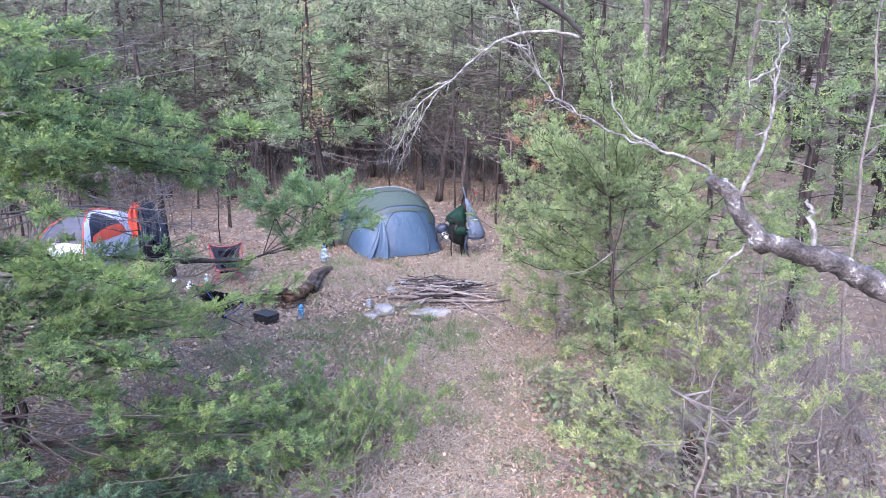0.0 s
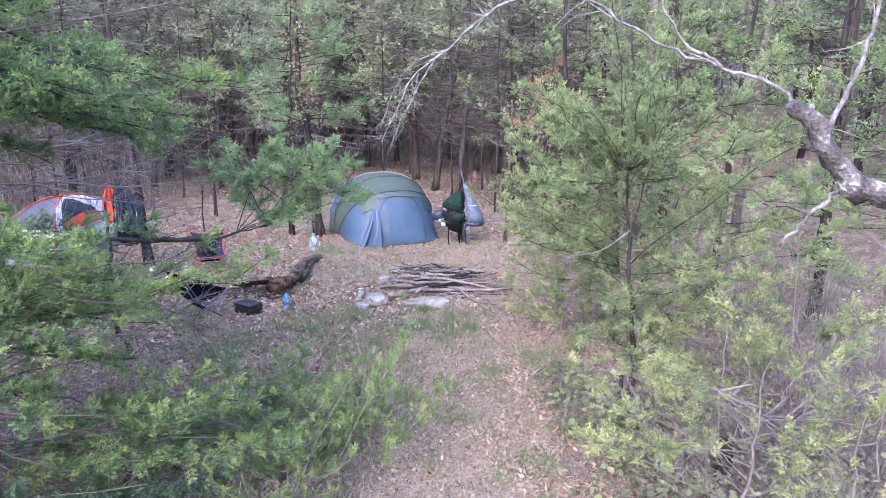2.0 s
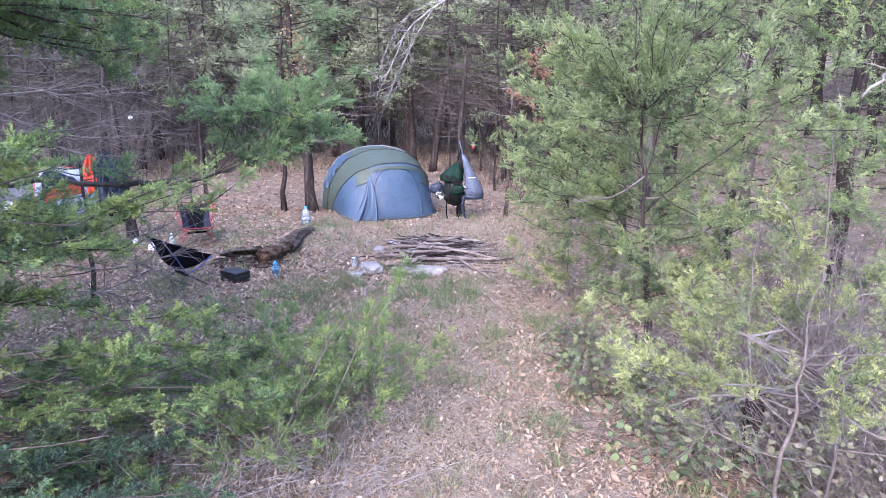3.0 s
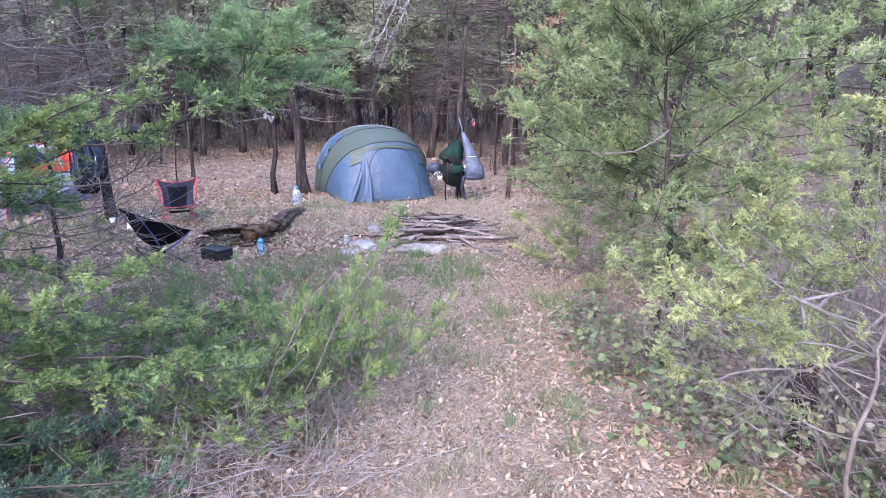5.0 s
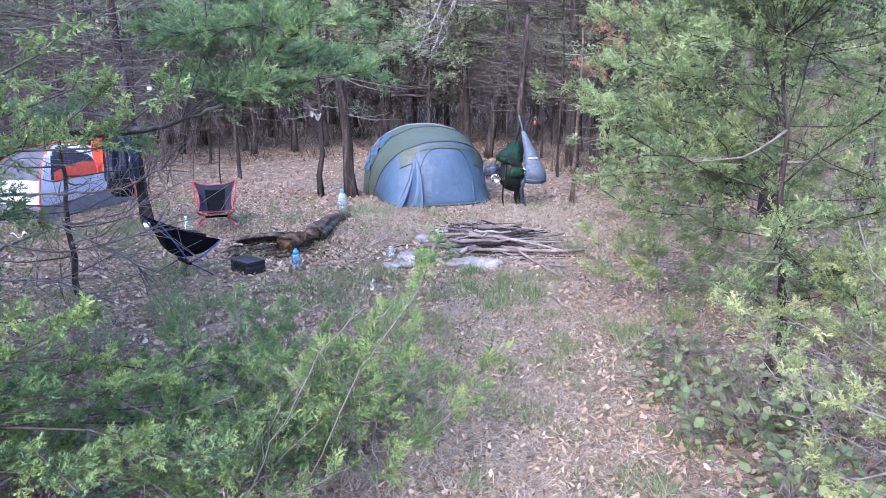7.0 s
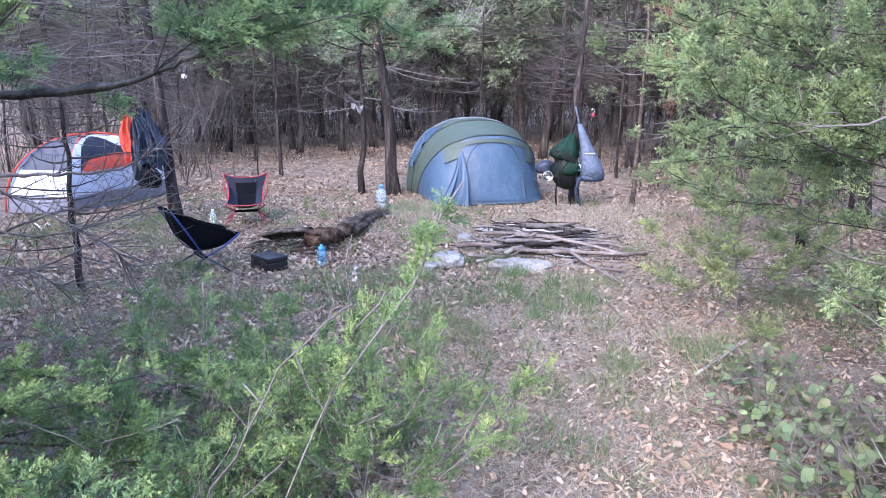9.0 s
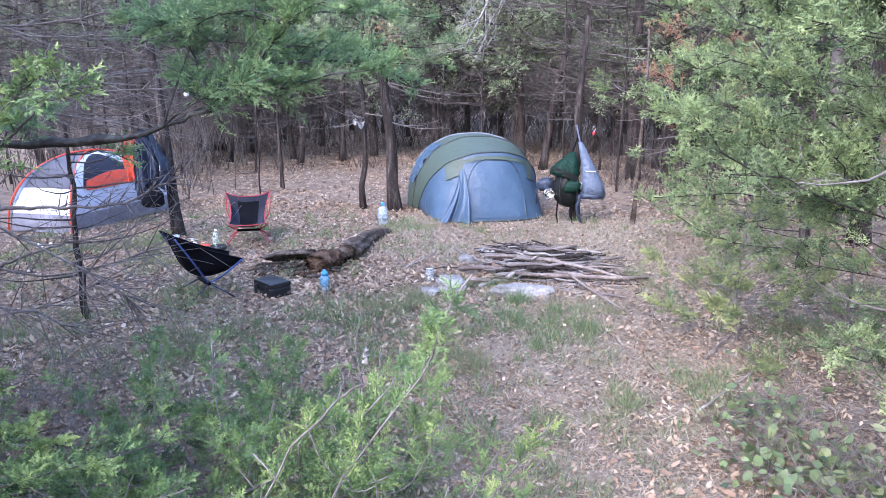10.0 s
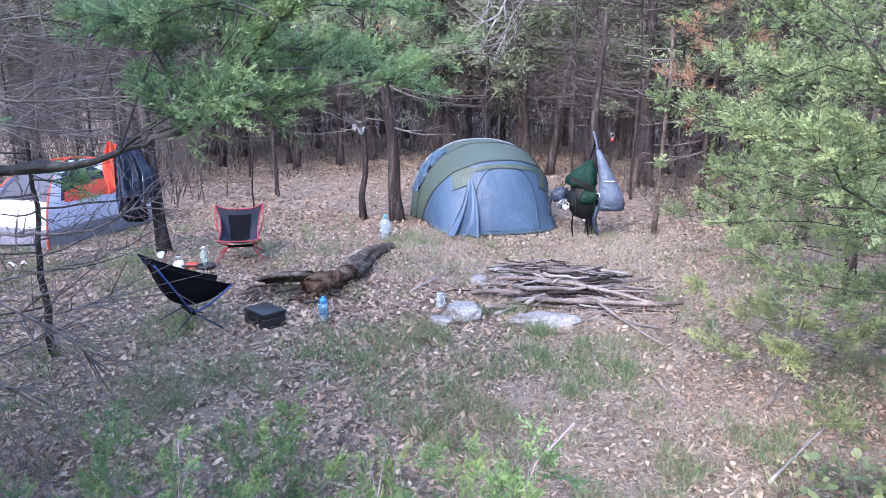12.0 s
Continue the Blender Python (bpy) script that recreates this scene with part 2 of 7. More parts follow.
CASE = surface("black_plastic", [(0.3, (0.005, 0.006, 0.008)), (0.7, (0.014, 0.015, 0.018))], 6, 80, 0.42, bump=0.25)
STEEL = surface("scuffed_steel", [(0.3, (0.55, 0.55, 0.55)), (0.7, (0.8, 0.8, 0.8))], 8, 60, 0.25, 1.0, bump=0.2)
BLUE_CAP = surface("blue_plastic", [(0.3, (0.03, 0.22, 0.55)), (0.7, (0.05, 0.32, 0.68))], 6, 60, 0.4)
WHITE_PLASTIC = surface("white_plastic", [(0.3, (0.62, 0.63, 0.63)), (0.7, (0.80, 0.80, 0.79))], 6, 60, 0.4)


def clear_plastic(name, tint):
    m, nodes, links, b = base_mat(name, 0.15)
    b.inputs["Base Color"].default_value = (*tint, 1)
    b.inputs["Transmission Weight"].default_value = 0.75
    b.inputs["IOR"].default_value = 1.35
    n = noise_tex(nodes, links, 25, 2)
    bumped(nodes, links, b, n.outputs["Fac"], 0.3, 0.01)
    return m


WATER = clear_plastic("clear_water_bottle", (0.62, 0.74, 0.80))
BLUE_CLEAR = clear_plastic("blue_bottle_plastic", (0.30, 0.62, 0.88))
GREEN_CLEAR = clear_plastic("milky_bottle_plastic", (0.72, 0.85, 0.78))
JAR = clear_plastic("jar_glass", (0.62, 0.68, 0.72))


# ---- mesh building ----
UP = np.array([0.0, 0.0, 1.0])


def unit(a):
    a = np.asarray(a, float)
    return a / np.maximum(np.linalg.norm(a, axis=-1, keepdims=True), 1e-9)


class Build:
    """Collects geometry for one mesh."""

    def __init__(self):
        self.co, self.loops, self.sizes, self.count, self.tones = [], [], [], 0, {}

    def faces(self, co, quads):
        co, quads = np.asarray(co, float).reshape(-1, 3), np.asarray(quads, int)
        self.co.append(co)
        self.loops.append((quads + self.count).ravel())
        self.sizes.append(np.full(len(quads), quads.shape[1], int))
        self.count += len(co)
        return self

    def tube(self, pts, radii, sides=6, wob=0.0, rng=None):
        pts = np.asarray(pts, float)
        n = len(pts)
        radii = np.broadcast_to(np.asarray(radii, float), (n,))
        tan = unit(np.gradient(pts, axis=0))
        ref = np.array([0.31, 0.17, 0.93]) if abs(tan[0] @ (0.31, 0.17, 0.93)) < 0.9 else np.array([1.0, 0.1, 0.0])
        a = np.zeros((n, 3))
        for i in range(n):
            ref = ref - tan[i] * (ref @ tan[i])
            ref = ref / np.linalg.norm(ref)
            a[i] = ref
        b = np.cross(tan, a)
        ang = np.linspace(0, 2 * np.pi, sides, endpoint=False)
        rr = radii[:, None] * (1 + (wob * rng.standard_normal((n, sides)) if wob else 0))
        ring = pts[:, None] + rr[..., None] * (np.cos(ang)[None, :, None] * a[:, None] + np.sin(ang)[None, :, None] * b[:, None])
        i, j = np.meshgrid(np.arange(n - 1), np.arange(sides), indexing="ij")
        k = (j + 1) % sides
        self.faces(ring, np.stack([i * sides + j, i * sides + k, (i + 1) * sides + k, (i + 1) * sides + j], -1).reshape(-1, 4))
        base = self.count - n * sides
        for row, flip in ((0, True), (n - 1, False)):
            idx = base + row * sides + np.arange(sides)
            self.loops.append(idx[::-1] if flip else idx)
            self.sizes.append(np.array([sides]))
        return self

    def sticks(self, a, b, r0, r1):
        """Many thin three-sided tapering sticks from a to b."""
        a, b = np.asarray(a, float).reshape(-1, 3), np.asarray(b, float).reshape(-1, 3)
        n = len(a)
        d = unit(b - a)
        s = unit(np.cross(d, np.where(np.abs(d[:, 2:]) > 0.9, [[1.0, 0, 0]], [[0, 0, 1.0]])))
        u = np.cross(d, s)
        r0, r1 = (np.broadcast_to(np.asarray(r, float), (n,))[:, None] for r in (r0, r1))
        off = [np.cos(t) * s + np.sin(t) * u for t in (0, 2.094, 4.189)]
        co = np.stack([a + r0 * o for o in off] + [b + r1 * o for o in off], 1)
        q = np.array([[0, 1, 4, 3], [1, 2, 5, 4], [2, 0, 3, 5]])
        return self.faces(co, (np.arange(n)[:, None, None] * 6 + q).reshape(-1, 4))

    def blades(self, p, d, length, width, rng, face=None, tone=None):
        """Many slim triangular leaves that start at p, point along d and lie across face; tone: 0 dark, shaded inner
        leaf to 1 pale young tip.
        """
        p, d = p.reshape(-1, 3), unit(d.reshape(-1, 3))
        n = len(p)
        s = unit(np.cross(d, rng.standard_normal((n, 3)) if face is None else face.reshape(-1, 3) + rng.normal(0, 0.45, (n, 3))))
        if tone is not None:
            self.tones[self.count] = np.repeat(tone.ravel(), 3)
        length, width = (np.broadcast_to(np.asarray(v, float), (n,))[:, None] for v in (length, width))
        co = np.stack([p - s * width / 2 + d * length * 0.1, p + s * width / 2 + d * length * 0.1, p + d * length], 1)
        return self.faces(co, np.arange(3 * n).reshape(-1, 3))

    def leaves(self, p, d, up, length, width, rng, fold=0.25):
        """Many broad leaves, each of two folded halves with a pointed end."""
        n = len(p)
        d = unit(d)
        s = unit(np.cross(d, up))
        u = np.cross(s, d)
        length, width = (np.broadcast_to(np.asarray(v, float), (n,))[:, None] for v in (length, width))
        curl = rng.uniform(-0.15, 0.5, (n, 1)) * length
        lift = fold * width * rng.uniform(0.2, 1.6, (n, 1))
        mid = p + d * length * 0.45
        co = np.stack([p, mid - s * width / 2 + u * lift, p + d * length + u * curl, mid + s * width / 2 + u * lift], 1)
        q = np.array([[0, 2, 1], [0, 3, 2]])
        return self.faces(co, (np.arange(n)[:, None, None] * 4 + q).reshape(-1, 3))

    def broad_leaves(self, p, d, up, length, width, rng, fold=0.3):
        """Many uneven broad leaves, folded along the midrib and curled."""
        n = len(p)
        d = unit(d)
        s = unit(np.cross(d, up))
        u = np.cross(s, d)
        length, width = (np.broadcast_to(np.asarray(v, float), (n,))[:, None] for v in (length, width))
        curl = rng.uniform(-0.25, 0.55, (n, 1)) * length
        cup = fold * rng.uniform(-0.3, 1.5, (n, 1))

        def side(sign, at, wide):
            w = sign * width * wide * rng.uniform(0.7, 1.25, (n, 1))
            along = at + rng.normal(0, 0.05, (n, 1))
            return p + d * length * along + s * w + u * (np.abs(w) * cup + curl * along**2)

        mid = p + d * length * 0.5 + s * width * rng.normal(0, 0.06, (n, 1)) + u * curl * 0.2
        co = np.stack([p, mid, p + d * length + u * curl, side(-1, 0.25, 0.4), side(-1, 0.66, 0.42), side(1, 0.25, 0.4), side(1, 0.66, 0.42)], 1)
        q = np.array([[0, 1, 3], [3, 1, 4], [4, 1, 2], [0, 5, 1], [5, 6, 1], [6, 2, 1]])
        return self.faces(co, (np.arange(n)[:, None, None] * 7 + q).reshape(-1, 3))

    def sheet(self, fn, nu, nv, closed=False):
        """A surface fn(u, v) over the unit square."""
        co = np.array([[fn(i / nu, j / nv) for j in range(nv + 1)] for i in range(nu + 1)], float)
        i, j = np.meshgrid(np.arange(nu), np.arange(nv), indexing="ij")
        w = nv + 1
        return self.faces(co, np.stack([i * w + j, (i + 1) * w + j, (i + 1) * w + j + 1, i * w + j + 1], -1).reshape(-1, 4))

    def rings(self, rings):
        """A closed skin over rings of equally many points, capped at both ends."""
        r = np.asarray(rings, float)
        n, s = r.shape[:2]
        i, j = np.meshgrid(np.arange(n - 1), np.arange(s), indexing="ij")
        k = (j + 1) % s
        self.faces(r, np.stack([i * s + j, i * s + k, (i + 1) * s + k, (i + 1) * s + j], -1).reshape(-1, 4))
        base = self.count - n * s
        for row, flip in ((0, True), (n - 1, False)):
            idx = base + row * s + np.arange(s)
            self.loops.append(idx[::-1] if flip else idx)
            self.sizes.append(np.array([s]))
        return self

    def box(self, lo, hi, bevel=0.01):
        """A box with bevelled edges."""
        bm = bmesh.new()
        bmesh.ops.create_cube(bm, size=1.0)
        lo, hi = np.array(lo, float), np.array(hi, float)
        for v in bm.verts:
            v.co = Vector((lo + hi) / 2 + np.array(v.co) * (hi - lo))
        bmesh.ops.bevel(bm, geom=bm.edges[:], offset=bevel, segments=2, affect="EDGES", profile=0.6)
        bm.verts.index_update()
        co = np.array([v.co[:] for v in bm.verts])
        for f in bm.faces:
            self.loops.append(np.array([v.index for v in f.verts]) + self.count)
            self.sizes.append(np.array([len(f.verts)]))
        self.co.append(co)
        self.count += len(co)
        bm.free()
        return self

    def mesh(self, name, material, smooth=False):
        me = bpy.data.meshes.new(name)
        co, loops, sizes = np.concatenate(self.co), np.concatenate(self.loops), np.concatenate(self.sizes)
        me.vertices.add(len(co))
        me.vertices.foreach_set("co", co.ravel().astype(np.float32))
        me.loops.add(len(loops))
        me.loops.foreach_set("vertex_index", loops.astype(np.int32))
        me.polygons.add(len(sizes))
        me.polygons.foreach_set("loop_start", np.r_[0, np.cumsum(sizes)[:-1]].astype(np.int32))
        if smooth:
            me.polygons.foreach_set("use_smooth", np.ones(len(sizes), bool))
        me.update(calc_edges=True)
        if self.tones:
            tone = np.zeros(len(co), np.float32)
            for at, values in self.tones.items():
                tone[at : at + len(values)] = values
            me.attributes.new("tone", "FLOAT", "POINT").data.foreach_set("value", tone)
        me.materials.append(material)
        return me


def part(name, build, material, parent, label="", smooth=False):
    ob = new(name, build.mesh(name, material, smooth))
    ob.parent = parent
    return tagged(ob, label)


def thing(name, m, label, category, group=""):
    """An empty at a thing's base that its parts hang under."""
    ob = new(name)
    ob.empty_display_size = 0.1
    ob.matrix_basis = m
    return tagged(ob, label, category, group)


def whole(name, build, material, label, category="", kind="", group="", m=None, smooth=False):
    ob = new(name, build.mesh(name, material, smooth))
    if m is not None:
        ob.matrix_basis = m
    return tagged(ob, label, category, group, kind)


def lathe(build, profile, sides=16, centre=(0, 0, 0)):
    """A turned body from (radius, height) pairs."""
    ang = np.linspace(0, 2 * np.pi, sides, endpoint=False)
    return build.rings([[(centre[0] + r * np.cos(a), centre[1] + r * np.sin(a), centre[2] + z) for a in ang] for r, z in profile])


def bundle(build, profile, rng, sides=18, crease=0.05, square=2.6):
    """A stuffed cloth body: rings of (x, y, z, half width, half depth) with creases."""
    ang = np.linspace(0, 2 * np.pi, sides, endpoint=False)
    c, s = np.cos(ang), np.sin(ang)
    sq = (np.abs(c) ** square + np.abs(s) ** square) ** (-1 / square)
    wave = rng.standard_normal(sides) * crease
    out = []
    for x, y, z, w, d in profile:
        k = sq * (1 + wave + rng.standard_normal(sides) * crease * 0.5)
        out.append(np.stack([x + w * c * k, y + d * s * k, np.full(sides, z)], -1))
    return build.rings(out)


def smoothed(pts, n):
    """A smooth curve of n points through the given ones."""
    p = np.asarray(pts, float)
    p = np.vstack([2 * p[0] - p[1], p, 2 * p[-1] - p[-2]])
    out = []
    for t in np.linspace(0, len(pts) - 1 - 1e-6, n):
        i, f = int(t), t - int(t)
        a, b, c, d = p[i : i + 4]
        out.append(0.5 * (2 * b + (c - a) * f + (2 * a - 5 * b + 4 * c - d) * f**2 + (3 * b - a - 3 * c + d) * f**3))
    return np.array(out)


def rise(x, y):
    """Height of the ground: nearly level, with a leaf-strewn bank to the east."""
    x, y = np.asarray(x, float), np.asarray(y, float)
    bank = np.clip((x - 5.2 + 0.12 * np.clip(y, -8, 12)) / 9, 0, 1)
    far = np.clip((np.hypot(x, y - 2) - 16) / 60, 0, 1)
    bumps = 0.02 * np.sin(1.9 * x + 0.6 * y) * np.sin(1.3 * y - 0.4 * x) + 0.012 * np.sin(4.7 * x - 2.1 * y) * np.sin(3.9 * y + 1.2 * x)
    return 2.6 * bank**1.3 * np.clip((y + 9) / 8, 0, 1) + bumps + 3.0 * far**2


# ---- the ground, its litter and grass ----
def spread(lo, hi, fine_lo, fine_hi, step):
    mid = np.arange(fine_lo, fine_hi + step / 2, step)
    left = fine_lo - step * np.cumsum(1.35 ** np.arange(1, 40))
    right = fine_hi + step * np.cumsum(1.35 ** np.arange(1, 40))
    return np.r_[lo, left[left > lo][::-1], mid, right[right < hi], hi]


gx, gy = spread(-600, 600, -7, 7, 0.14), spread(-600, 600, -12, 8, 0.14)
GX, GY = np.meshgrid(gx, gy, indexing="ij")
grng = np.random.default_rng(3)
gz = rise(GX, GY) - 0.012 + grng.normal(0, 0.006, GX.shape) * (np.hypot(GX, GY) < 14)
gi, gj = np.meshgrid(np.arange(len(gx) - 1), np.arange(len(gy) - 1), indexing="ij")
gw = len(gy)
soil = Build().faces(np.stack([GX, GY, gz], -1), np.stack([gi * gw + gj, (gi + 1) * gw + gj, (gi + 1) * gw + gj + 1, gi * gw + gj + 1], -1).reshape(-1, 4))
whole("ground", soil, SOIL, "brown woodland soil strewn with fallen leaves", kind="structure", smooth=True)


def scatter(rng, n, x0, x1, y0, y1, dens=None):
    p = np.stack([rng.uniform(x0, x1, n), rng.uniform(y0, y1, n)], -1)
    if dens is not None:
        p = p[rng.uniform(0, 1, n) < dens(p[:, 0], p[:, 1])]
    return np.column_stack([p, rise(p[:, 0], p[:, 1])])


def patchy(x, y, f=1.0, seed=0.0):
    v = np.sin(1.7 * f * x + seed) * np.sin(1.4 * f * y + 2 * seed) + 0.6 * np.sin(3.9 * f * x - 1.1 * f * y + seed) * np.sin(3.1 * f * y + seed)
    return np.clip(0.5 + 0.45 * v, 0, 1)


def litter(name, n, area, dens, size, seed, label, material=LITTER, lift=0.012, broad=False):
    rng = np.random.default_rng(seed)
    p = scatter(rng, n, *area, dens)
    k = len(p)
    a = rng.uniform(0, 2 * np.pi, k)
    d = np.stack([np.cos(a), np.sin(a), rng.normal(0, 0.25, k)], -1)
    up = unit(np.stack([rng.normal(0, 0.35, k), rng.normal(0, 0.35, k), np.ones(k)], -1))
    ln = rng.uniform(*size, k)
    p[:, 2] += rng.uniform(0, lift, k)
    shape = Build()
    (shape.broad_leaves if broad else shape.leaves)(p, d, up, ln, ln * rng.uniform(0.28, 0.7, k), rng)
    return whole(name, shape, material, label, "leaves", kind="stuff")


def in_sight(x, y):
    """The part of the clearing that lies open before the way."""
    return (x > 1.8 - 0.76 * (y + 12)) & (x < 2.4 + 0.62 * (y + 12))


def strewn(x, y):
    return 0.35 + 0.65 * patchy(x, y, 1.2, 1) * (1 - 0.65 * np.exp(-((x - 2.0) / 0.7) ** 2))
litter("fallen_leaves", 90000, (-1.2, 4.4, -9.6, -4.0), lambda x, y: in_sight(x, y) * (0.2 + 0.8 * strewn(x, y)), (0.011, 0.042), 11, "dry curled brown oak leaves lying on the way", broad=True)
litter("fallen_leaves", 185000, (-5.0, 5.0, -9.8, 1.0), lambda x, y: in_sight(x, y) * (0.5 + 0.5 * strewn(x, y)) * ~((x > -1.2) & (x < 4.4) & (y < -4.0)), (0.018, 0.054), 14, "dry curled brown leaves lying round the camp")
litter("fallen_leaves", 95000, (-11, 10, 0.5, 15), lambda x, y: (0.45 + 0.55 * patchy(x, y, 0.7, 2)) * (np.abs(x + 0.2) < 5.0 + 0.55 * y), (0.03, 0.08), 12, "dry brown leaves carpeting the floor under the trees")
litter("fallen_leaves", 40000, (4.5, 13, -9.5, 12), None, (0.03, 0.07), 13, "pale dry leaves covering the bank")
litter("fallen_leaves", 30000, (-7, 8, -16, -9.4), None, (0.03, 0.06), 15, "dry brown leaves strewn along the way")
litter("fallen_leaves", 5200, (2.2, 5.4, -8.6, -5.2), lambda x, y: np.clip((x - 2.2) / 0.9, 0, 1) * (0.4 + 0.6 * patchy(x, y, 1.6, 9)), (0.035, 0.07), 16, "broad reddish brown leaves fallen beside the way", broad=True, lift=0.03)
litter("fallen_leaves", 5200, (-2.6, 1.2, -8.2, -5.2), lambda x, y: 0.35 + 0.65 * patchy(x, y, 1.4, 3), (0.03, 0.06), 17, "broad reddish brown leaves under the low cedar boughs", broad=True, lift=0.03)
litter("fallen_leaves", 11000, (-4.2, 1.2, -6.6, -2.2), lambda x, y: in_sight(x, y) * (0.45 + 0.55 * patchy(x, y, 1.5, 12)), (0.034, 0.068), 18, "broad tan and brown leaves scattered round the camp", broad=True, lift=0.02)


def grass(name, n, area, dens, height, width, seed, material, label, lean=0.6, tufts=0):
    rng = np.random.default_rng(seed)
    p = scatter(rng, n, *area, dens)
    k = len(p)
    d = unit(np.stack([rng.normal(0, lean, k), rng.normal(0, lean, k), np.ones(k)], -1))
    if tufts:
        centre = p[rng.integers(0, k, tufts)]
        own = rng.integers(0, tufts, k)
        p[:, :2] = centre[own, :2] + rng.normal(0, 0.035, (k, 2))
        d = unit(d + np.column_stack([(p[:, :2] - centre[own, :2]) * 9, np.zeros(k)]))
        p[:, 2] = rise(p[:, 0], p[:, 1])
    p[:, 2] -= 0.01
    return whole(name, Build().blades(p, d, rng.uniform(*height, k), rng.uniform(*width, k), rng), material, label, "grass", kind="stuff")


def near_way(x, y):
    return np.exp(-((x - 1.95) / 1.0) ** 2) * (0.35 + 0.65 * patchy(x, y, 1.3, 4)) + 0.12 * patchy(x, y, 1.1, 5)


grass("dry_grass", 330000, (-3.5, 4.5, -9.5, 0.0), near_way, (0.03, 0.1), (0.002, 0.0048), 21, STRAW, "short tan dry grass on the trodden way", 1.7)
grass("dry_grass", 130000, (0.2, 3.4, -9.3, -4.2), lambda x, y: np.exp(-((x - 1.9) / 1.1) ** 2) * (0.3 + 0.7 * patchy(x, y, 2.1, 8)), (0.025, 0.075), (0.0014, 0.003), 24, STRAW, "matted grey dry grass on the trodden way", 2.2)
grass("dry_grass", 36000, (-0.5, 4.5, -2.2, 0.6), lambda x, y: 0.2 + 0.8 * patchy(x, y, 1.5, 6), (0.03, 0.11), (0.004, 0.008), 22, STRAW, "short tan dry grass before the tent", 1.0)


def green_dens(x, y):
    ring = np.exp(-(((x - 1.0) / 0.85) ** 2 + ((y + 4.1) / 0.75) ** 2))
    chair = 0.5 * np.exp(-(((x + 1.2) / 0.9) ** 2 + ((y + 4.6) / 0.8) ** 2)) + 0.35 * np.exp(-(((x + 1.5) / 0.7) ** 2 + ((y + 1.3) / 0.5) ** 2))
    tent = 0.55 * np.exp(-(((x + 0.2) / 0.5) ** 2 + ((y + 0.6) / 0.35) ** 2)) + 0.4 * np.exp(-(((x + 3.0) / 1.3) ** 2 + ((y + 2.6) / 0.7) ** 2))
    side = 0.5 * np.exp(-(((x - 3.2) / 0.5) ** 2 + ((y + 3.3) / 0.8) ** 2)) + 0.5 * np.exp(-(((x - 0.8) / 0.75) ** 2 + ((y + 6.2) / 1.1) ** 2)) + 0.25 * np.exp(-(((x - 2.1) / 0.8) ** 2 + ((y + 5.6) / 1.3) ** 2))
    return np.clip((ring + chair + tent + side + 0.07) * (0.05 + 1.1 * patchy(x, y, 2.3, 7) ** 2), 0, 1)


grass("green_grass", 600000, (-5, 4.5, -9, 0.3), green_dens, (0.04, 0.17), (0.003, 0.006), 23, GRASS, "sparse tufts of short green grass among the leaves", 0.45, 1100)


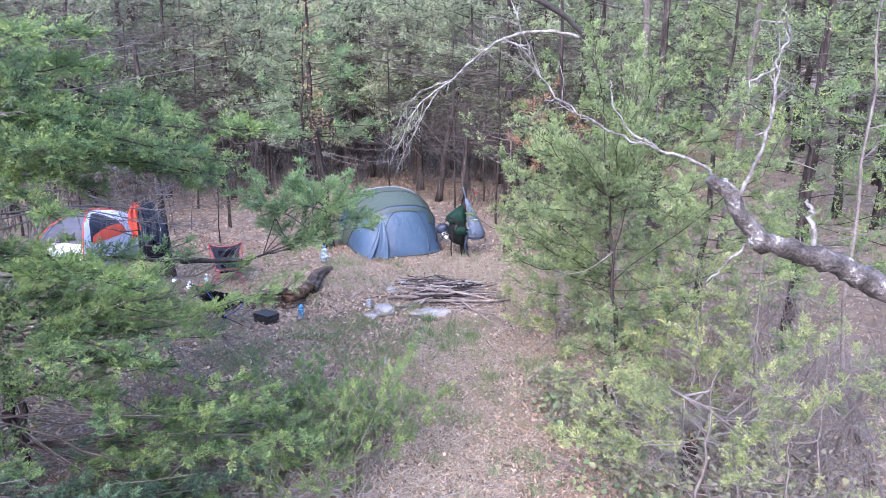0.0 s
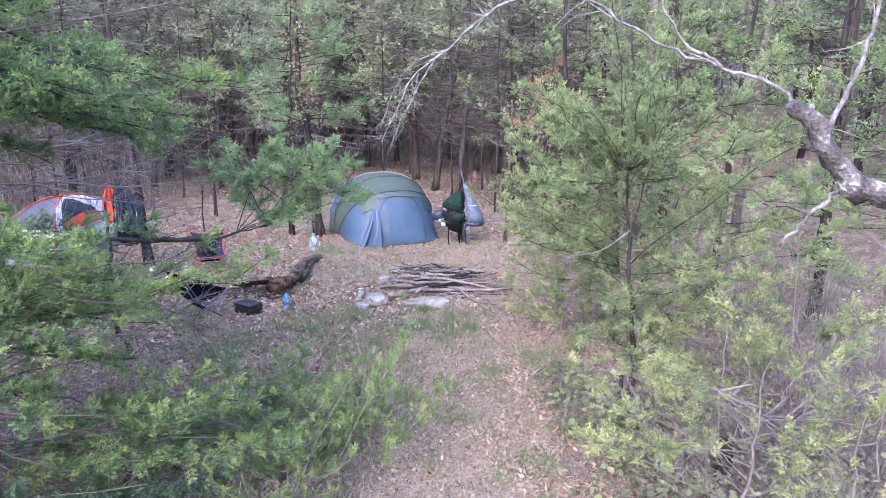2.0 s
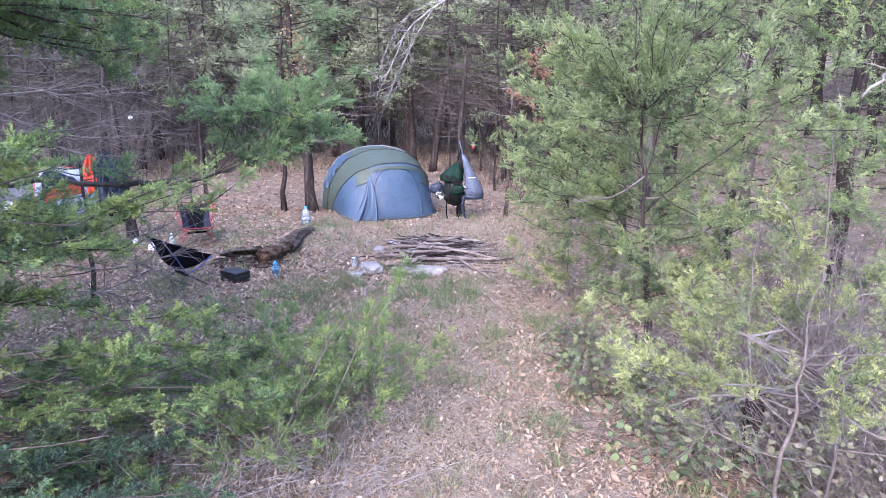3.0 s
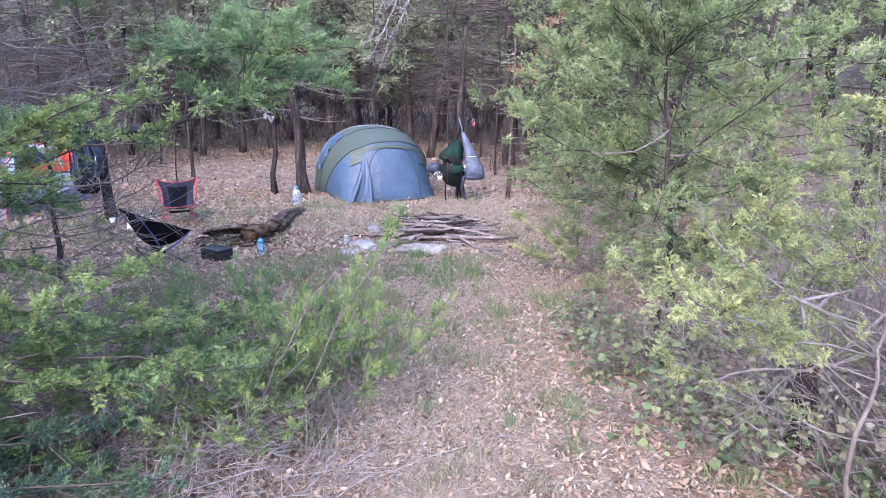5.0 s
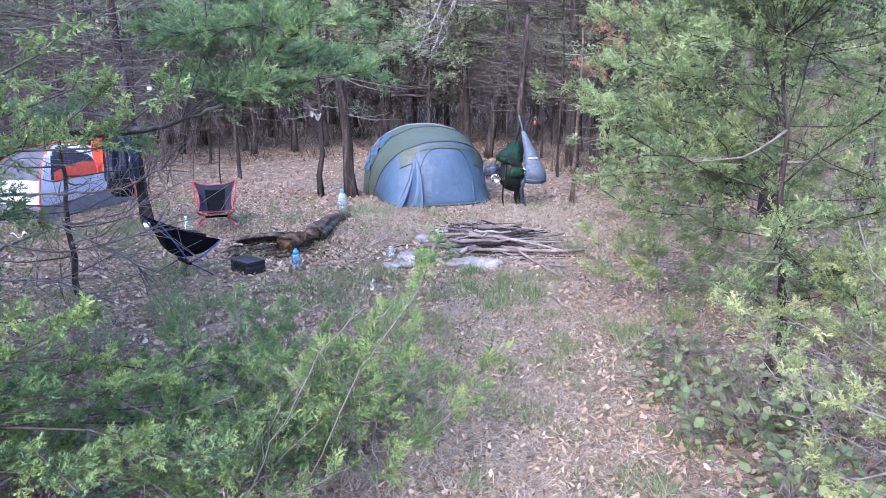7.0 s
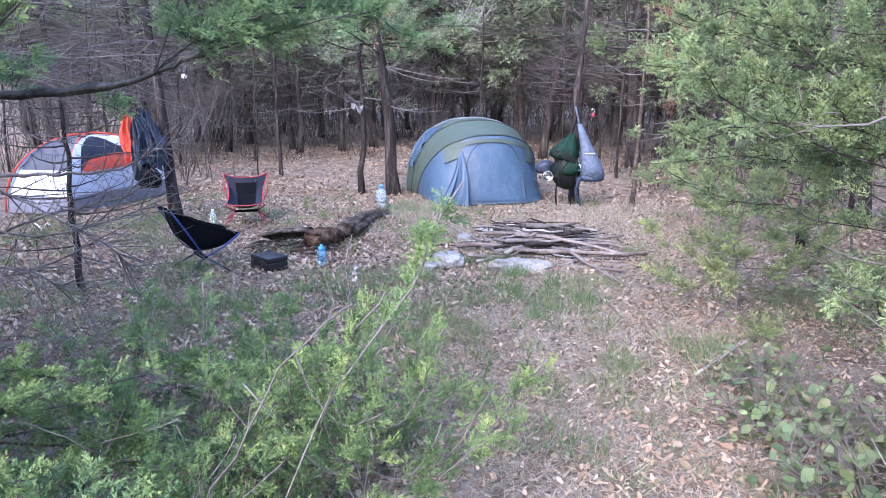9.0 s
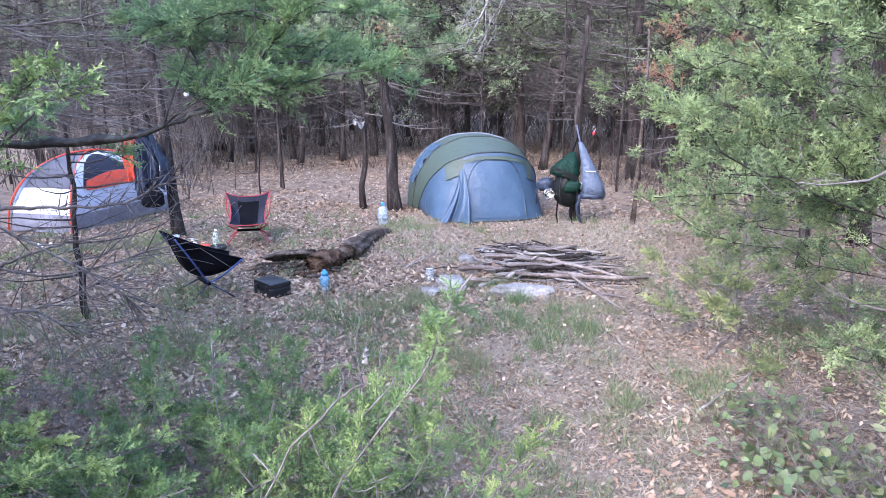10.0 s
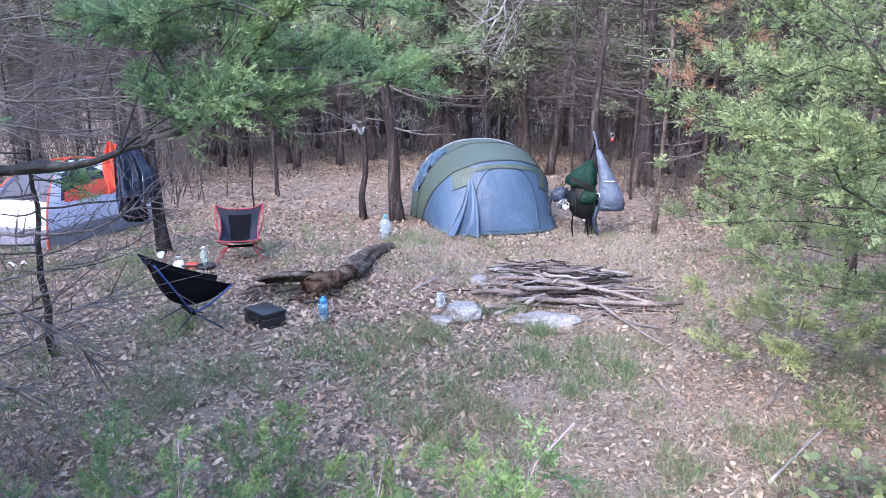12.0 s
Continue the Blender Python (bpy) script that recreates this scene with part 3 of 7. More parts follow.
# ---- trees ----
def limb(wood, leaf, pts, r0, r1, rng, leafy_from=0.3, twigs=24, tlen=0.34, sprays=11, lets=12, ll=0.015, lw=0.0036, flat=0.45, sides=5, rise_by=0.25, plume=0.06, wob=0.0, far=False, tufts=0):
    """One bough: a tapering tube with side twigs, and on each twig sprays of scale leaves."""
    pts = np.asarray(pts, float)
    wood.tube(pts, np.linspace(r0, r1, len(pts)) * (1 + wob * rng.standard_normal(len(pts))), sides, wob, rng)
    if twigs <= 0:
        return
    u = rng.uniform(leafy_from, 1.0, twigs)
    if tufts:
        u = np.clip((leafy_from + (1 - leafy_from) * (np.arange(tufts) + rng.uniform(0.2, 1, tufts)) / tufts)[rng.integers(0, tufts, twigs)] + rng.normal(0, 0.035, twigs), 0.05, 0.999)
    seg = u * (len(pts) - 1)
    i = np.minimum(seg.astype(int), len(pts) - 2)
    f = (seg - i)[:, None]
    p = pts[i] * (1 - f) + pts[i + 1] * f
    t = unit(pts[i + 1] - pts[i])
    side = unit(np.cross(t, UP)) * rng.choice([-1, 1], twigs)[:, None]
    d = unit(t * rng.uniform(0.1, 1.1, (twigs, 1)) + side * rng.uniform(0.2, 1.1, (twigs, 1)) + UP * rng.normal(rise_by, flat, (twigs, 1)))
    ln = tlen * rng.uniform(0.45, 1.1, (twigs, 1)) * (1.15 - 0.6 * u[:, None])
    tip = p + d * ln
    if far:
        wood.blades(p, d, ln[:, 0], 0.012, rng)
    else:
        wood.sticks(p, tip, min(r1 * 0.5 + 0.0004, 0.0022), 0.0006)
    if leaf is None or sprays <= 0:
        mids = p + d * ln * rng.uniform(0.3, 0.9, (twigs, 1))
        turn = unit(d + rng.normal(0, 0.6, d.shape))
        if far:
            wood.blades(mids, turn, ln[:, 0] * 0.6, 0.010, rng)
        else:
            wood.sticks(mids, mids + turn * ln * 0.5, 0.0025, 0.001)
        return
    # flat feathers of scale leaves stand to both sides of each twig
    lay = unit(np.cross(d, UP + rng.normal(0, 0.45, d.shape)))
    nor = np.cross(lay, d)
    s = 0.12 + 0.88 * (np.arange(sprays)[None, :, None] + rng.uniform(0, 1, (twigs, sprays, 1))) / sprays
    hand = np.where(np.arange(sprays) % 2, 1.0, -1.0)[None, :, None]
    sp = p[:, None] + d[:, None] * ln[:, None] * s
    sd = unit(d[:, None] * (0.55 + 0.7 * s) + lay[:, None] * hand * 0.8 + UP * 0.12 + rng.normal(0, 0.42, (twigs, sprays, 3)))
    sl = plume * FEATHER * rng.uniform(0.6, 1.25, (twigs, sprays, 1)) * (1.2 - 0.5 * s)
    sn = unit(nor[:, None] + rng.normal(0, 0.5, sd.shape))
    ss = unit(np.cross(sd, sn))
    q = ((np.arange(lets)[None, None, :] + rng.uniform(0, 1, (twigs, sprays, lets))) / lets)[..., None]
    alt = np.where(np.arange(lets) % 2, 1.0, -1.0)[None, None, :, None]
    lp = sp[:, :, None] + sd[:, :, None] * sl[:, :, None] * q
    ld = sd[:, :, None] * 0.95 + ss[:, :, None] * alt * (0.9 - 0.45 * q) + rng.normal(0, 0.45, (twigs, sprays, lets, 3))
    n = twigs * sprays * lets
    # tone rises outward: young tips paler, self-shading of inner leaves put into colour
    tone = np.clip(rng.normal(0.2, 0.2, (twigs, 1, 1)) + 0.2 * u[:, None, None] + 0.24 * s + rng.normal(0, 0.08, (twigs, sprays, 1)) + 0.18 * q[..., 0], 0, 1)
    taper = (1.25 - 0.55 * q).ravel()
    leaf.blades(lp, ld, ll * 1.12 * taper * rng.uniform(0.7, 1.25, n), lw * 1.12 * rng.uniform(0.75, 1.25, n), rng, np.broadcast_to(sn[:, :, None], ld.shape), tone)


FEATHER = 0.95


def bough(start, end, sag, rng, n=9, wob=0.06):
    """A line from start to end that sags in the middle (or bows up, where sag is below zero) and wanders a little."""
    a, b = np.asarray(start, float), np.asarray(end, float)
    t = np.linspace(0, 1, n)[:, None]
    w = np.cumsum(rng.normal(0, wob, (n, 3)), axis=0) * t * np.linalg.norm(b - a) * 0.5
    return a + (b - a) * t - UP * sag * 4 * t * (1 - t) + w * (1 - t * 0.6)


def trunk_line(height, rng, lean=(0, 0), n=14, wob=0.03):
    t = np.linspace(0, 1, n)
    w = np.cumsum(rng.normal(0, wob, (n, 2)), axis=0)
    return np.stack([lean[0] * t * height + w[:, 0], lean[1] * t * height + w[:, 1], t * height - 0.1 * (t == 0)], -1)


def cedar(at, height, r, label, seed, boughs, foliage=CEDAR, lean=(0, 0), dead=0, dead_z=(0.5, 1.8), dead_len=(0.5, 1.1), bough_r=0.018, bark=BARK, crook=0.06, **opts):
    """A cedar at a place, with its own list of boughs: (start height, end point in the world, sag)."""
    rng = np.random.default_rng(seed)
    x, y = at
    tree = thing("cedar_tree", Matrix.Translation((x, y, float(rise(x, y)))), label, "tree", "cedars round the camp")
    base = np.array([x, y, float(rise(x, y))])
    line = trunk_line(height, rng, lean, 14, min(0.03, 0.011 * height))
    part("trunk", Build().tube(line, r * (1 - 0.8 * np.linspace(0, 1, len(line))) + 0.35 * r * np.exp(-np.linspace(0, 1, len(line)) * 25), 10, 0.06, rng), bark if r < 0.03 else BARK, tree, smooth=True)
    for z, end, sag, *thick in boughs:
        wood, leaf = Build(), Build()
        if isinstance(z, tuple):
            start = np.array(z) - base
        else:
            zz = np.interp(z, line[:, 2], np.arange(len(line)))
            i = min(int(zz), len(line) - 2)
            start = line[i] + (line[i + 1] - line[i]) * (zz - i)
        pts = smoothed([start] + [np.array(e) - base for e in end], 34) if isinstance(end, list) else bough(start, np.array(end) - base, sag, rng, wob=crook)
        reach = np.linalg.norm(pts[-1] - pts[0])
        if isinstance(end, list):
            pts[1:-1] += rng.normal(0, 0.012, pts[1:-1].shape)
        k = dict(opts)
        k["twigs"] = max(6, int(k.get("twigs", 24) * min(reach, 1.6)))
        if isinstance(end, list):
            k.update(leafy_from=0.7, wob=0.24, sides=10)
        limb(wood, leaf, pts, bough_r * min(1.5, 0.5 + reach * 0.5) * (1.9 if isinstance(end, list) else 1.0) * (thick[0] if thick else 1.0), 0.0025, rng, **k)
        if isinstance(end, list):
            limb(wood, None, pts, 0.006, 0.002, rng, 0.05, 34, 0.4, 0, flat=0.7)
        arm = part("bough", wood, bark, tree, smooth=True)
        part("foliage", leaf, foliage, arm)
    for _ in range(dead):
        z = rng.uniform(*dead_z)
        a, ln = rng.uniform(0, 2 * np.pi), rng.uniform(*dead_len)
        s = np.array([np.interp(z, line[:, 2], line[:, 0]), np.interp(z, line[:, 2], line[:, 1]), z])
        bare = Build()
        limb(bare, None, bough(s, s + np.array([np.cos(a), np.sin(a), rng.normal(0.05, 0.2)]) * ln, 0.05, rng, 7, 0.05), 0.009, 0.002, rng, 0.2, int(10 * ln), 0.3, 0)
        tagged(part("dead_branch", bare, TWIG, tree, "bare grey dead branch"), kind="stuff")
    return tree


def ring_boughs(at, z0, z1, count, reach, rng, lift=0.25, keep=None):
    """Boughs all round a trunk, shorter towards the top."""
    out, a = [], rng.uniform(0, 6.28)
    for k in range(count):
        u = (k + rng.uniform(0, 1)) / count
        z = z0 + (z1 - z0) * u
        a += 2.4 + rng.normal(0, 0.4)
        ln = (reach * (1 - u) ** 0.7 + 0.25) * rng.uniform(0.65, 1.1)
        end = (at[0] + np.cos(a) * ln, at[1] + np.sin(a) * ln, float(rise(*at)) + z + ln * rng.normal(lift, 0.15))
        if keep is None or keep(*end):
            out.append((z, end, rng.uniform(-0.04, 0.12)))
    return out


# the big cedar west of the way: its trunk stands out of sight, its boughs reach over the foreground
wr = np.random.default_rng(4)
west = [(3.4, (-0.3, -8.1, 3.1), 0.1), (3.2, (0.2, -7.6, 2.75), 0.1), (3.6, (-0.6, -7.0, 3.3), 0.1), (2.9, (0.0, -6.9, 2.55), 0.1), (2.7, (-0.35, -8.0, 2.5), 0.12),
        (2.5, (0.35, -7.7, 2.1), 0.1), (2.3, (-0.1, -7.2, 2.2), 0.12), (2.1, (0.45, -8.3, 1.8), 0.1), (1.9, (0.0, -8.5, 1.55), 0.12), (1.7, (0.3, -7.9, 1.5), 0.1)]
west += [(z, (float(wr.uniform(-0.9, 0.0)), float(wr.uniform(-8.4, -6.6)), z + float(wr.uniform(-0.4, 0.2))), 0.08) for z in np.linspace(1.5, 3.5, 10)]
west += [(min(3.5, z + 0.3), (float(wr.uniform(-0.9, 0.5)), float(wr.uniform(-8.9, -7.8)), z), float(wr.uniform(-0.05, 0.12))) for z in np.linspace(1.0, 3.2, 24)]
west += [(z + 0.2, (float(wr.uniform(-0.7, -0.1)), float(wr.uniform(-7.3, -6.5)), z), 0.05) for z in np.linspace(1.0, 1.9, 7)]


def in_gap(x, y, z):
    """The opening in the big cedar's foliage."""
    d = y + 8.4
    return -0.22 - 0.62 * d < x < 0.52 - 0.44 * d and 2.08 - 0.27 * d < z < 2.44 - 0.17 * d


west = [b for b in west if not any(in_gap(-1.9 + q * (b[1][0] + 1.9), -7.6 + q * (b[1][1] + 7.6), b[0] + q * (b[1][2] - b[0]) - 0.04) for q in (0.5, 0.65, 0.8, 0.9, 1.0))]
west = [b for k, b in enumerate(west) if b[1][2] > 1.5 - 0.44 * (b[1][1] + 8.4) or k % 4 == 0]
west += [(3.1, (0.3, -7.6, 2.6), 0.05), (3.2, (0.6, -7.5, 2.7), 0.05), (3.0, (-0.1, -7.8, 2.62), 0.05), (3.3, (0.2, -7.2, 2.6), 0.05), (3.1, (0.5, -8.0, 2.74), 0.05), (3.2, (0.0, -7.3, 2.55), 0.05), (3.3, (0.75, -7.2, 2.65), 0.05), (3.0, (-0.4, -7.4, 2.52), 0.03), (3.2, (-0.3, -7.9, 2.75), 0.05), (3.4, (0.4, -7.0, 2.78), 0.05),
         (2.9, (-0.7, -7.1, 2.3), 0.0), (3.0, (-0.2, -6.8, 2.35), 0.0)]
west_low = [(1.0, (0.8, -8.5, 0.92), 0.1), (1.1, (0.6, -8.15, 1.0), 0.1), (0.9, (1.05, -8.05, 0.82), 0.12), (1.1, (0.45, -8.45, 1.05), 0.1), (0.9, (0.75, -7.7, 0.7), 0.1), (0.7, (0.95, -7.4, 0.5), 0.1), (0.8, (0.4, -7.5, 0.7), 0.1),
            (1.2, (0.25, -8.6, 1.0), 0.1), (1.0, (0.5, -7.9, 0.85), 0.1), (0.9, (0.9, -8.25, 0.95), 0.15), (0.7, (0.2, -7.1, 0.5), 0.15), (0.8, (0.7, -7.0, 0.55), 0.12), (0.6, (-0.3, -6.6, 0.35), 0.1),
            (0.5, (0.1, -8.9, 0.5), 0.1), (0.5, (-0.2, -7.9, 0.45), 0.1), (0.9, (-0.4, -8.8, 0.9), 0.1), (0.7, (0.6, -8.7, 0.6), 0.1), (1.1, (-0.5, -7.2, 1.0), 0.1), (1.4, (-0.3, -8.2, 1.3), 0.1)]
cedar((-1.9, -7.6), 6.5, 0.13, "large cedar tree with boughs reaching low over the way", 31, west, CEDAR_LOW, twigs=36, tlen=0.27, leafy_from=0.45, bough_r=0.011, lets=9, ll=0.017, lw=0.0058, crook=0.09, dead=34, dead_z=(0.6, 3.5), dead_len=(1.2, 2.6))
cedar((-1.6, -8.0), 2.6, 0.07, "young cedar spreading low green boughs over the ground", 32, [(z, (x, min(y + 0.6, -7.05), h), sag) for z, (x, y, h), sag in west_low if x > 0.55 and h > 0.6], CEDAR_BRIGHT, ll=0.0135, lw=0.0052, lets=12, twigs=30, tufts=5, tlen=0.17, plume=0.045, bark=DARK_TWIG, flat=0.45, crook=0.16, bough_r=0.006, leafy_from=0.55, rise_by=0.2, dead=9, dead_z=(0.2, 0.9), dead_len=(0.8, 2.2))

cedar((-1.5, -7.3), 2.2, 0.06, "young dark green cedar with low boughs over the ground", 37, [b for b in west_low if not (b[1][0] > 0.55 and b[1][2] > 0.6)][::2], CEDAR_LOW, crook=0.14, ll=0.014, lw=0.0056, lets=11, twigs=26, tufts=4, tlen=0.17, plume=0.05, bark=DARK_TWIG, flat=0.3, bough_r=0.005, leafy_from=0.45, dead=8, dead_z=(0.2, 0.9), dead_len=(0.8, 2.2))

cedar((1.18, -7.45), 0.45, 0.006, "slender bright green cedar sapling leaning over the way", 44, [((1.18, -7.45, 0.35), (1.66, -7.4, 1.36), -0.04, 0.5), ((1.36, -7.43, 0.72), (1.5, -7.35, 1.12), -0.03, 0.4)], CEDAR_BRIGHT, ll=0.0125, lw=0.0042, lets=10, twigs=22, tlen=0.13, plume=0.045, bark=TWIG, flat=0.5, bough_r=0.005, leafy_from=0.35, crook=0.12)
sprigs = [(1.35, (0.66, -7.9, 2.0), 0.1), (1.35, (0.5, -7.6, 1.93), 0.1), (1.3, (0.3, -7.2, 1.83), 0.1), (1.4, (0.62, -8.2, 1.98), 0.12), (1.3, (0.1, -7.9, 1.7), 0.08), (1.3, (-0.1, -8.1, 1.75), 0.08), (1.3, (0.2, -8.3, 1.8), 0.1),
          (1.2, (-0.3, -7.5, 1.6), 0.05), (1.4, (-0.6, -7.6, 1.74), 0.0), (1.4, (-0.8, -7.5, 1.72), 0.0), (1.2, (0.0, -7.3, 1.55), 0.08), (1.2, (-0.45, -8.0, 1.66), 0.1), (1.5, (-0.9, -7.3, 1.8), 0.0)]
cedar((-1.75, -7.85), 2.0, 0.05, "young cedar with bright green sprigs on rising boughs", 39, sprigs, CEDAR_BRIGHT, ll=0.0145, lw=0.0054, lets=10, twigs=25, tlen=0.19, plume=0.05, bark=DARK_TWIG, flat=0.4, crook=0.1, bough_r=0.006, leafy_from=0.5, tufts=5)

# the cedar whose thick grey bough crosses before the camp
over = [(1.5, [(-1.9, -6.25, 1.47), (-1.1, -6.2, 1.52), (-0.4, -6.25, 1.53), (0.2, -6.3, 1.60), (0.55, -6.35, 1.75), (0.8, -6.35, 2.0), (0.95, -6.35, 2.2)], 0)]
fork = [(0.2, -6.3, 1.6), (0.45, -6.34, 1.7), (0.65, -6.35, 1.84), (0.8, -6.35, 2.0)]
for k, end in enumerate([(1.12, -6.15, 1.86), (1.05, -5.75, 2.06), (0.80, -6.0, 1.91), (0.88, -5.5, 1.96), (0.52, -5.6, 1.96), (0.42, -6.35, 2.01), (0.66, -6.3, 2.21), (0.93, -6.1, 2.31), (0.70, -5.85, 1.76), (0.30, -5.8, 2.16), (1.0, -6.4, 2.06), (0.12, -5.9, 1.81), (0.48, -6.0, 2.36), (0.0, -6.1, 1.95), (1.1, -5.5, 1.75), (-0.05, -5.7, 2.2), (0.82, -6.5, 1.81), (0.2, -5.4, 2.0), (-0.25, -5.9, 2.05)]):
    over.append((fork[(k * 3) % 4], end, -0.05, 0.6))
for a, b in [((-1.3, -6.2, 1.5), (-1.0, -6.0, 1.62)), ((-0.9, -6.22, 1.52), (-0.6, -6.1, 1.66)), ((-0.6, -6.2, 1.53), (-0.4, -6.4, 1.62)), ((-1.5, -6.2, 1.5), (-1.3, -6.35, 1.36)), ((-0.3, -6.2, 1.53), (-0.1, -6.1, 1.42))]:
    over.append((a, b, 0.0, 0.4))
cedar((-2.9, -6.2), 6.0, 0.12, "cedar tree with one long level bough", 33, over, twigs=38, tlen=0.19, tufts=6, bough_r=0.008, leafy_from=0.25, ll=0.015, lw=0.004, sprays=11, lets=14, bark=BOUGH_BARK, dead=30, dead_z=(0.9, 2.4), dead_len=(0.9, 2.4))

# the cedar east of the way, its trunk in full view
rng_e = np.random.default_rng(5)
east_at = (3.42, -5.5)
east = ring_boughs(east_at, 0.85, 3.5, 38, 1.8, rng_e, 0.2, lambda x, y, z: not (x < 2.25 and z < 2.0) and not (y < -7.0) and not (z > 3.0 and x < 3.1))
er = np.random.default_rng(9)
east += [(float(z), (float(er.uniform(2.35, 2.85)), float(er.uniform(-6.2, -4.6)), float(z + er.uniform(0.2, 0.6))), -0.04) for z in np.linspace(1.0, 2.4, 13)] + [(float(z * 0.8), (float(er.uniform(2.3, 2.7)), float(er.uniform(-5.5, -4.2)), float(z)), -0.03) for z in np.linspace(1.1, 1.9, 7)] + [(1.3, (2.25, -5.2, 2.35), 0.0, 1.2), (1.5, (2.75, -4.9, 3.0), 0.05, 1.3), (1.7, (3.1, -5.8, 3.3), 0.05, 1.3), (1.5, (4.1, -5.2, 3.0), 0.08, 1.3), (1.15, (2.4, -6.0, 1.95), 0.05, 1.6), (1.2, (4.6, -5.7, 2.5), 0.05, 1.7), (1.2, (2.15, -5.3, 1.64), -0.05), (0.45, (3.0, -6.4, 0.9), 0.0), (0.5, (3.6, -6.5, 1.0), 0.0), (0.6, (3.95, -6.3, 1.1), 0.0), (0.8, (3.2, -6.5, 1.25), 0.0), (0.9, (3.55, -6.6, 1.4), 0.0), (0.7, (3.35, -6.3, 0.7), 0.05)]
cedar(east_at, 2.0, 0.032, "cedar tree with a dark trunk and upswept boughs beside the way", 34, east, CEDAR_SAGE, lean=(-0.13, 0), twigs=29, tlen=0.24, tufts=6, flat=0.55, crook=0.2, bough_r=0.0026, leafy_from=0.1, ll=0.015, lw=0.006, lets=10, dead=6, dead_z=(0.5, 1.6), dead_len=(0.4, 1.1))
# yellowed young cedars in front of it
gold_at = (3.5, -8.0)
gr = np.random.default_rng(52)
gold = [(float(z), (float(gr.uniform(2.45, 3.5)), float(gr.uniform(-8.9, -7.1)), float(z + gr.uniform(0.15, 0.55))), float(gr.uniform(-0.02, 0.1))) for z in np.linspace(0.6, 1.2, 8)]
gold += [(float(z), (float(gr.uniform(3.5, 4.3)), float(gr.uniform(-8.8, -7.2)), float(z + gr.uniform(0.1, 0.5))), 0.05) for z in np.linspace(0.6, 1.2, 5)]
cedar(gold_at, 1.45, 0.013, "young yellow-green cedar on the edge of the way", 35, gold, CEDAR_GOLD, twigs=26, tlen=0.16, bough_r=0.003, ll=0.0145, lw=0.005, lets=9, leafy_from=0.35, plume=0.045, crook=0.16, bark=TWIG, dead=0)
for k, (x, y, h) in enumerate([(3.95, -8.3, 1.25), (4.45, -7.5, 1.5), (3.75, -7.9, 0.9), (4.8, -8.2, 1.4), (4.3, -6.8, 1.3)]):
    rr = np.random.default_rng(160 + k)
    cedar((x, y), h, 0.010, "young yellow-green cedar bush on the edge of the way", 170 + k, ring_boughs((x, y), 0.45 * h, h, 5, 0.7, rr, 0.25), CEDAR_GOLD, twigs=15, tlen=0.2, bark=TWIG, bough_r=0.004, ll=0.016, lw=0.0042, lets=10, sprays=9, crook=0.1,
          dead=1, dead_z=(0.2, 0.9), dead_len=(0.2, 0.4))
for k, (x, y, h) in enumerate([(3.02, -3.9, 1.0), (3.75, -3.9, 1.7), (4.15, -4.6, 2.0), (4.7, -3.7, 2.3), (3.9, -6.3, 1.6), (4.6, -6.0, 2.2)]):
    rr = np.random.default_rng(60 + k)
    cedar((x, y), h, 0.011, "small cedar sapling growing in dry grass", 40 + k, ring_boughs((x, y), 0.06 * h, h, 22 if h > 1.2 else 26, 0.5 if h > 1.2 else 0.6, rr, 0.3), CEDAR_SAGE if k % 2 else CEDAR_GOLD, twigs=24, tlen=0.17, tufts=3, bark=TWIG, bough_r=0.0022, ll=0.018, lw=0.0058, lets=8,
          dead=2, dead_z=(0.2, 0.9), dead_len=(0.2, 0.4))
# trees of the middle ground, east side and behind the packs
for k, (x, y, h, r, z0, reach) in enumerate([(5.0, -2.6, 4.6, 0.05, 0.7, 1.6), (4.9, -0.4, 6.5, 0.10, 0.6, 1.9), (3.6, 1.2, 6.0, 0.06, 0.45, 1.5), (5.9, -3.4, 6.0, 0.06, 0.8, 1.7), (5.6, 2.6, 7.0, 0.09, 1.2, 2.0), (6.9, -1.3, 6.5, 0.07, 0.9, 1.9), (5.6, -5.6, 4.4, 0.024, 0.4, 1.5), (7.2, -3.9, 6.0, 0.10, 0.7, 1.8), (6.4, -7.0, 4.2, 0.024, 0.4, 1.5), (8.4, 0.8, 6.5, 0.07, 0.8, 2.0)]):
    rr = np.random.default_rng(80 + k)
    cedar((x, y), h, r, "cedar tree with dull green foliage at the clearing's edge", 90 + k, ring_boughs((x, y), z0, h - 0.3, 30, reach, rr, 0.22, lambda X, Y, Z: not (X < 3.0 and Z < 2.2) and not (X < 4.0 and Y < -2.4 and Z > 2.7)), CEDAR_SAGE if k % 2 else CEDAR_BRIGHT, twigs=18, tlen=0.27, tufts=4, sprays=7, lets=6, ll=0.021, lw=0.0105, plume=0.075, crook=0.14, flat=0.5, bough_r=0.006, leafy_from=0.2, bark=TWIG if r < 0.03 else BARK,
          dead=6, dead_z=(0.5, 1.8), dead_len=(0.3, 0.8))
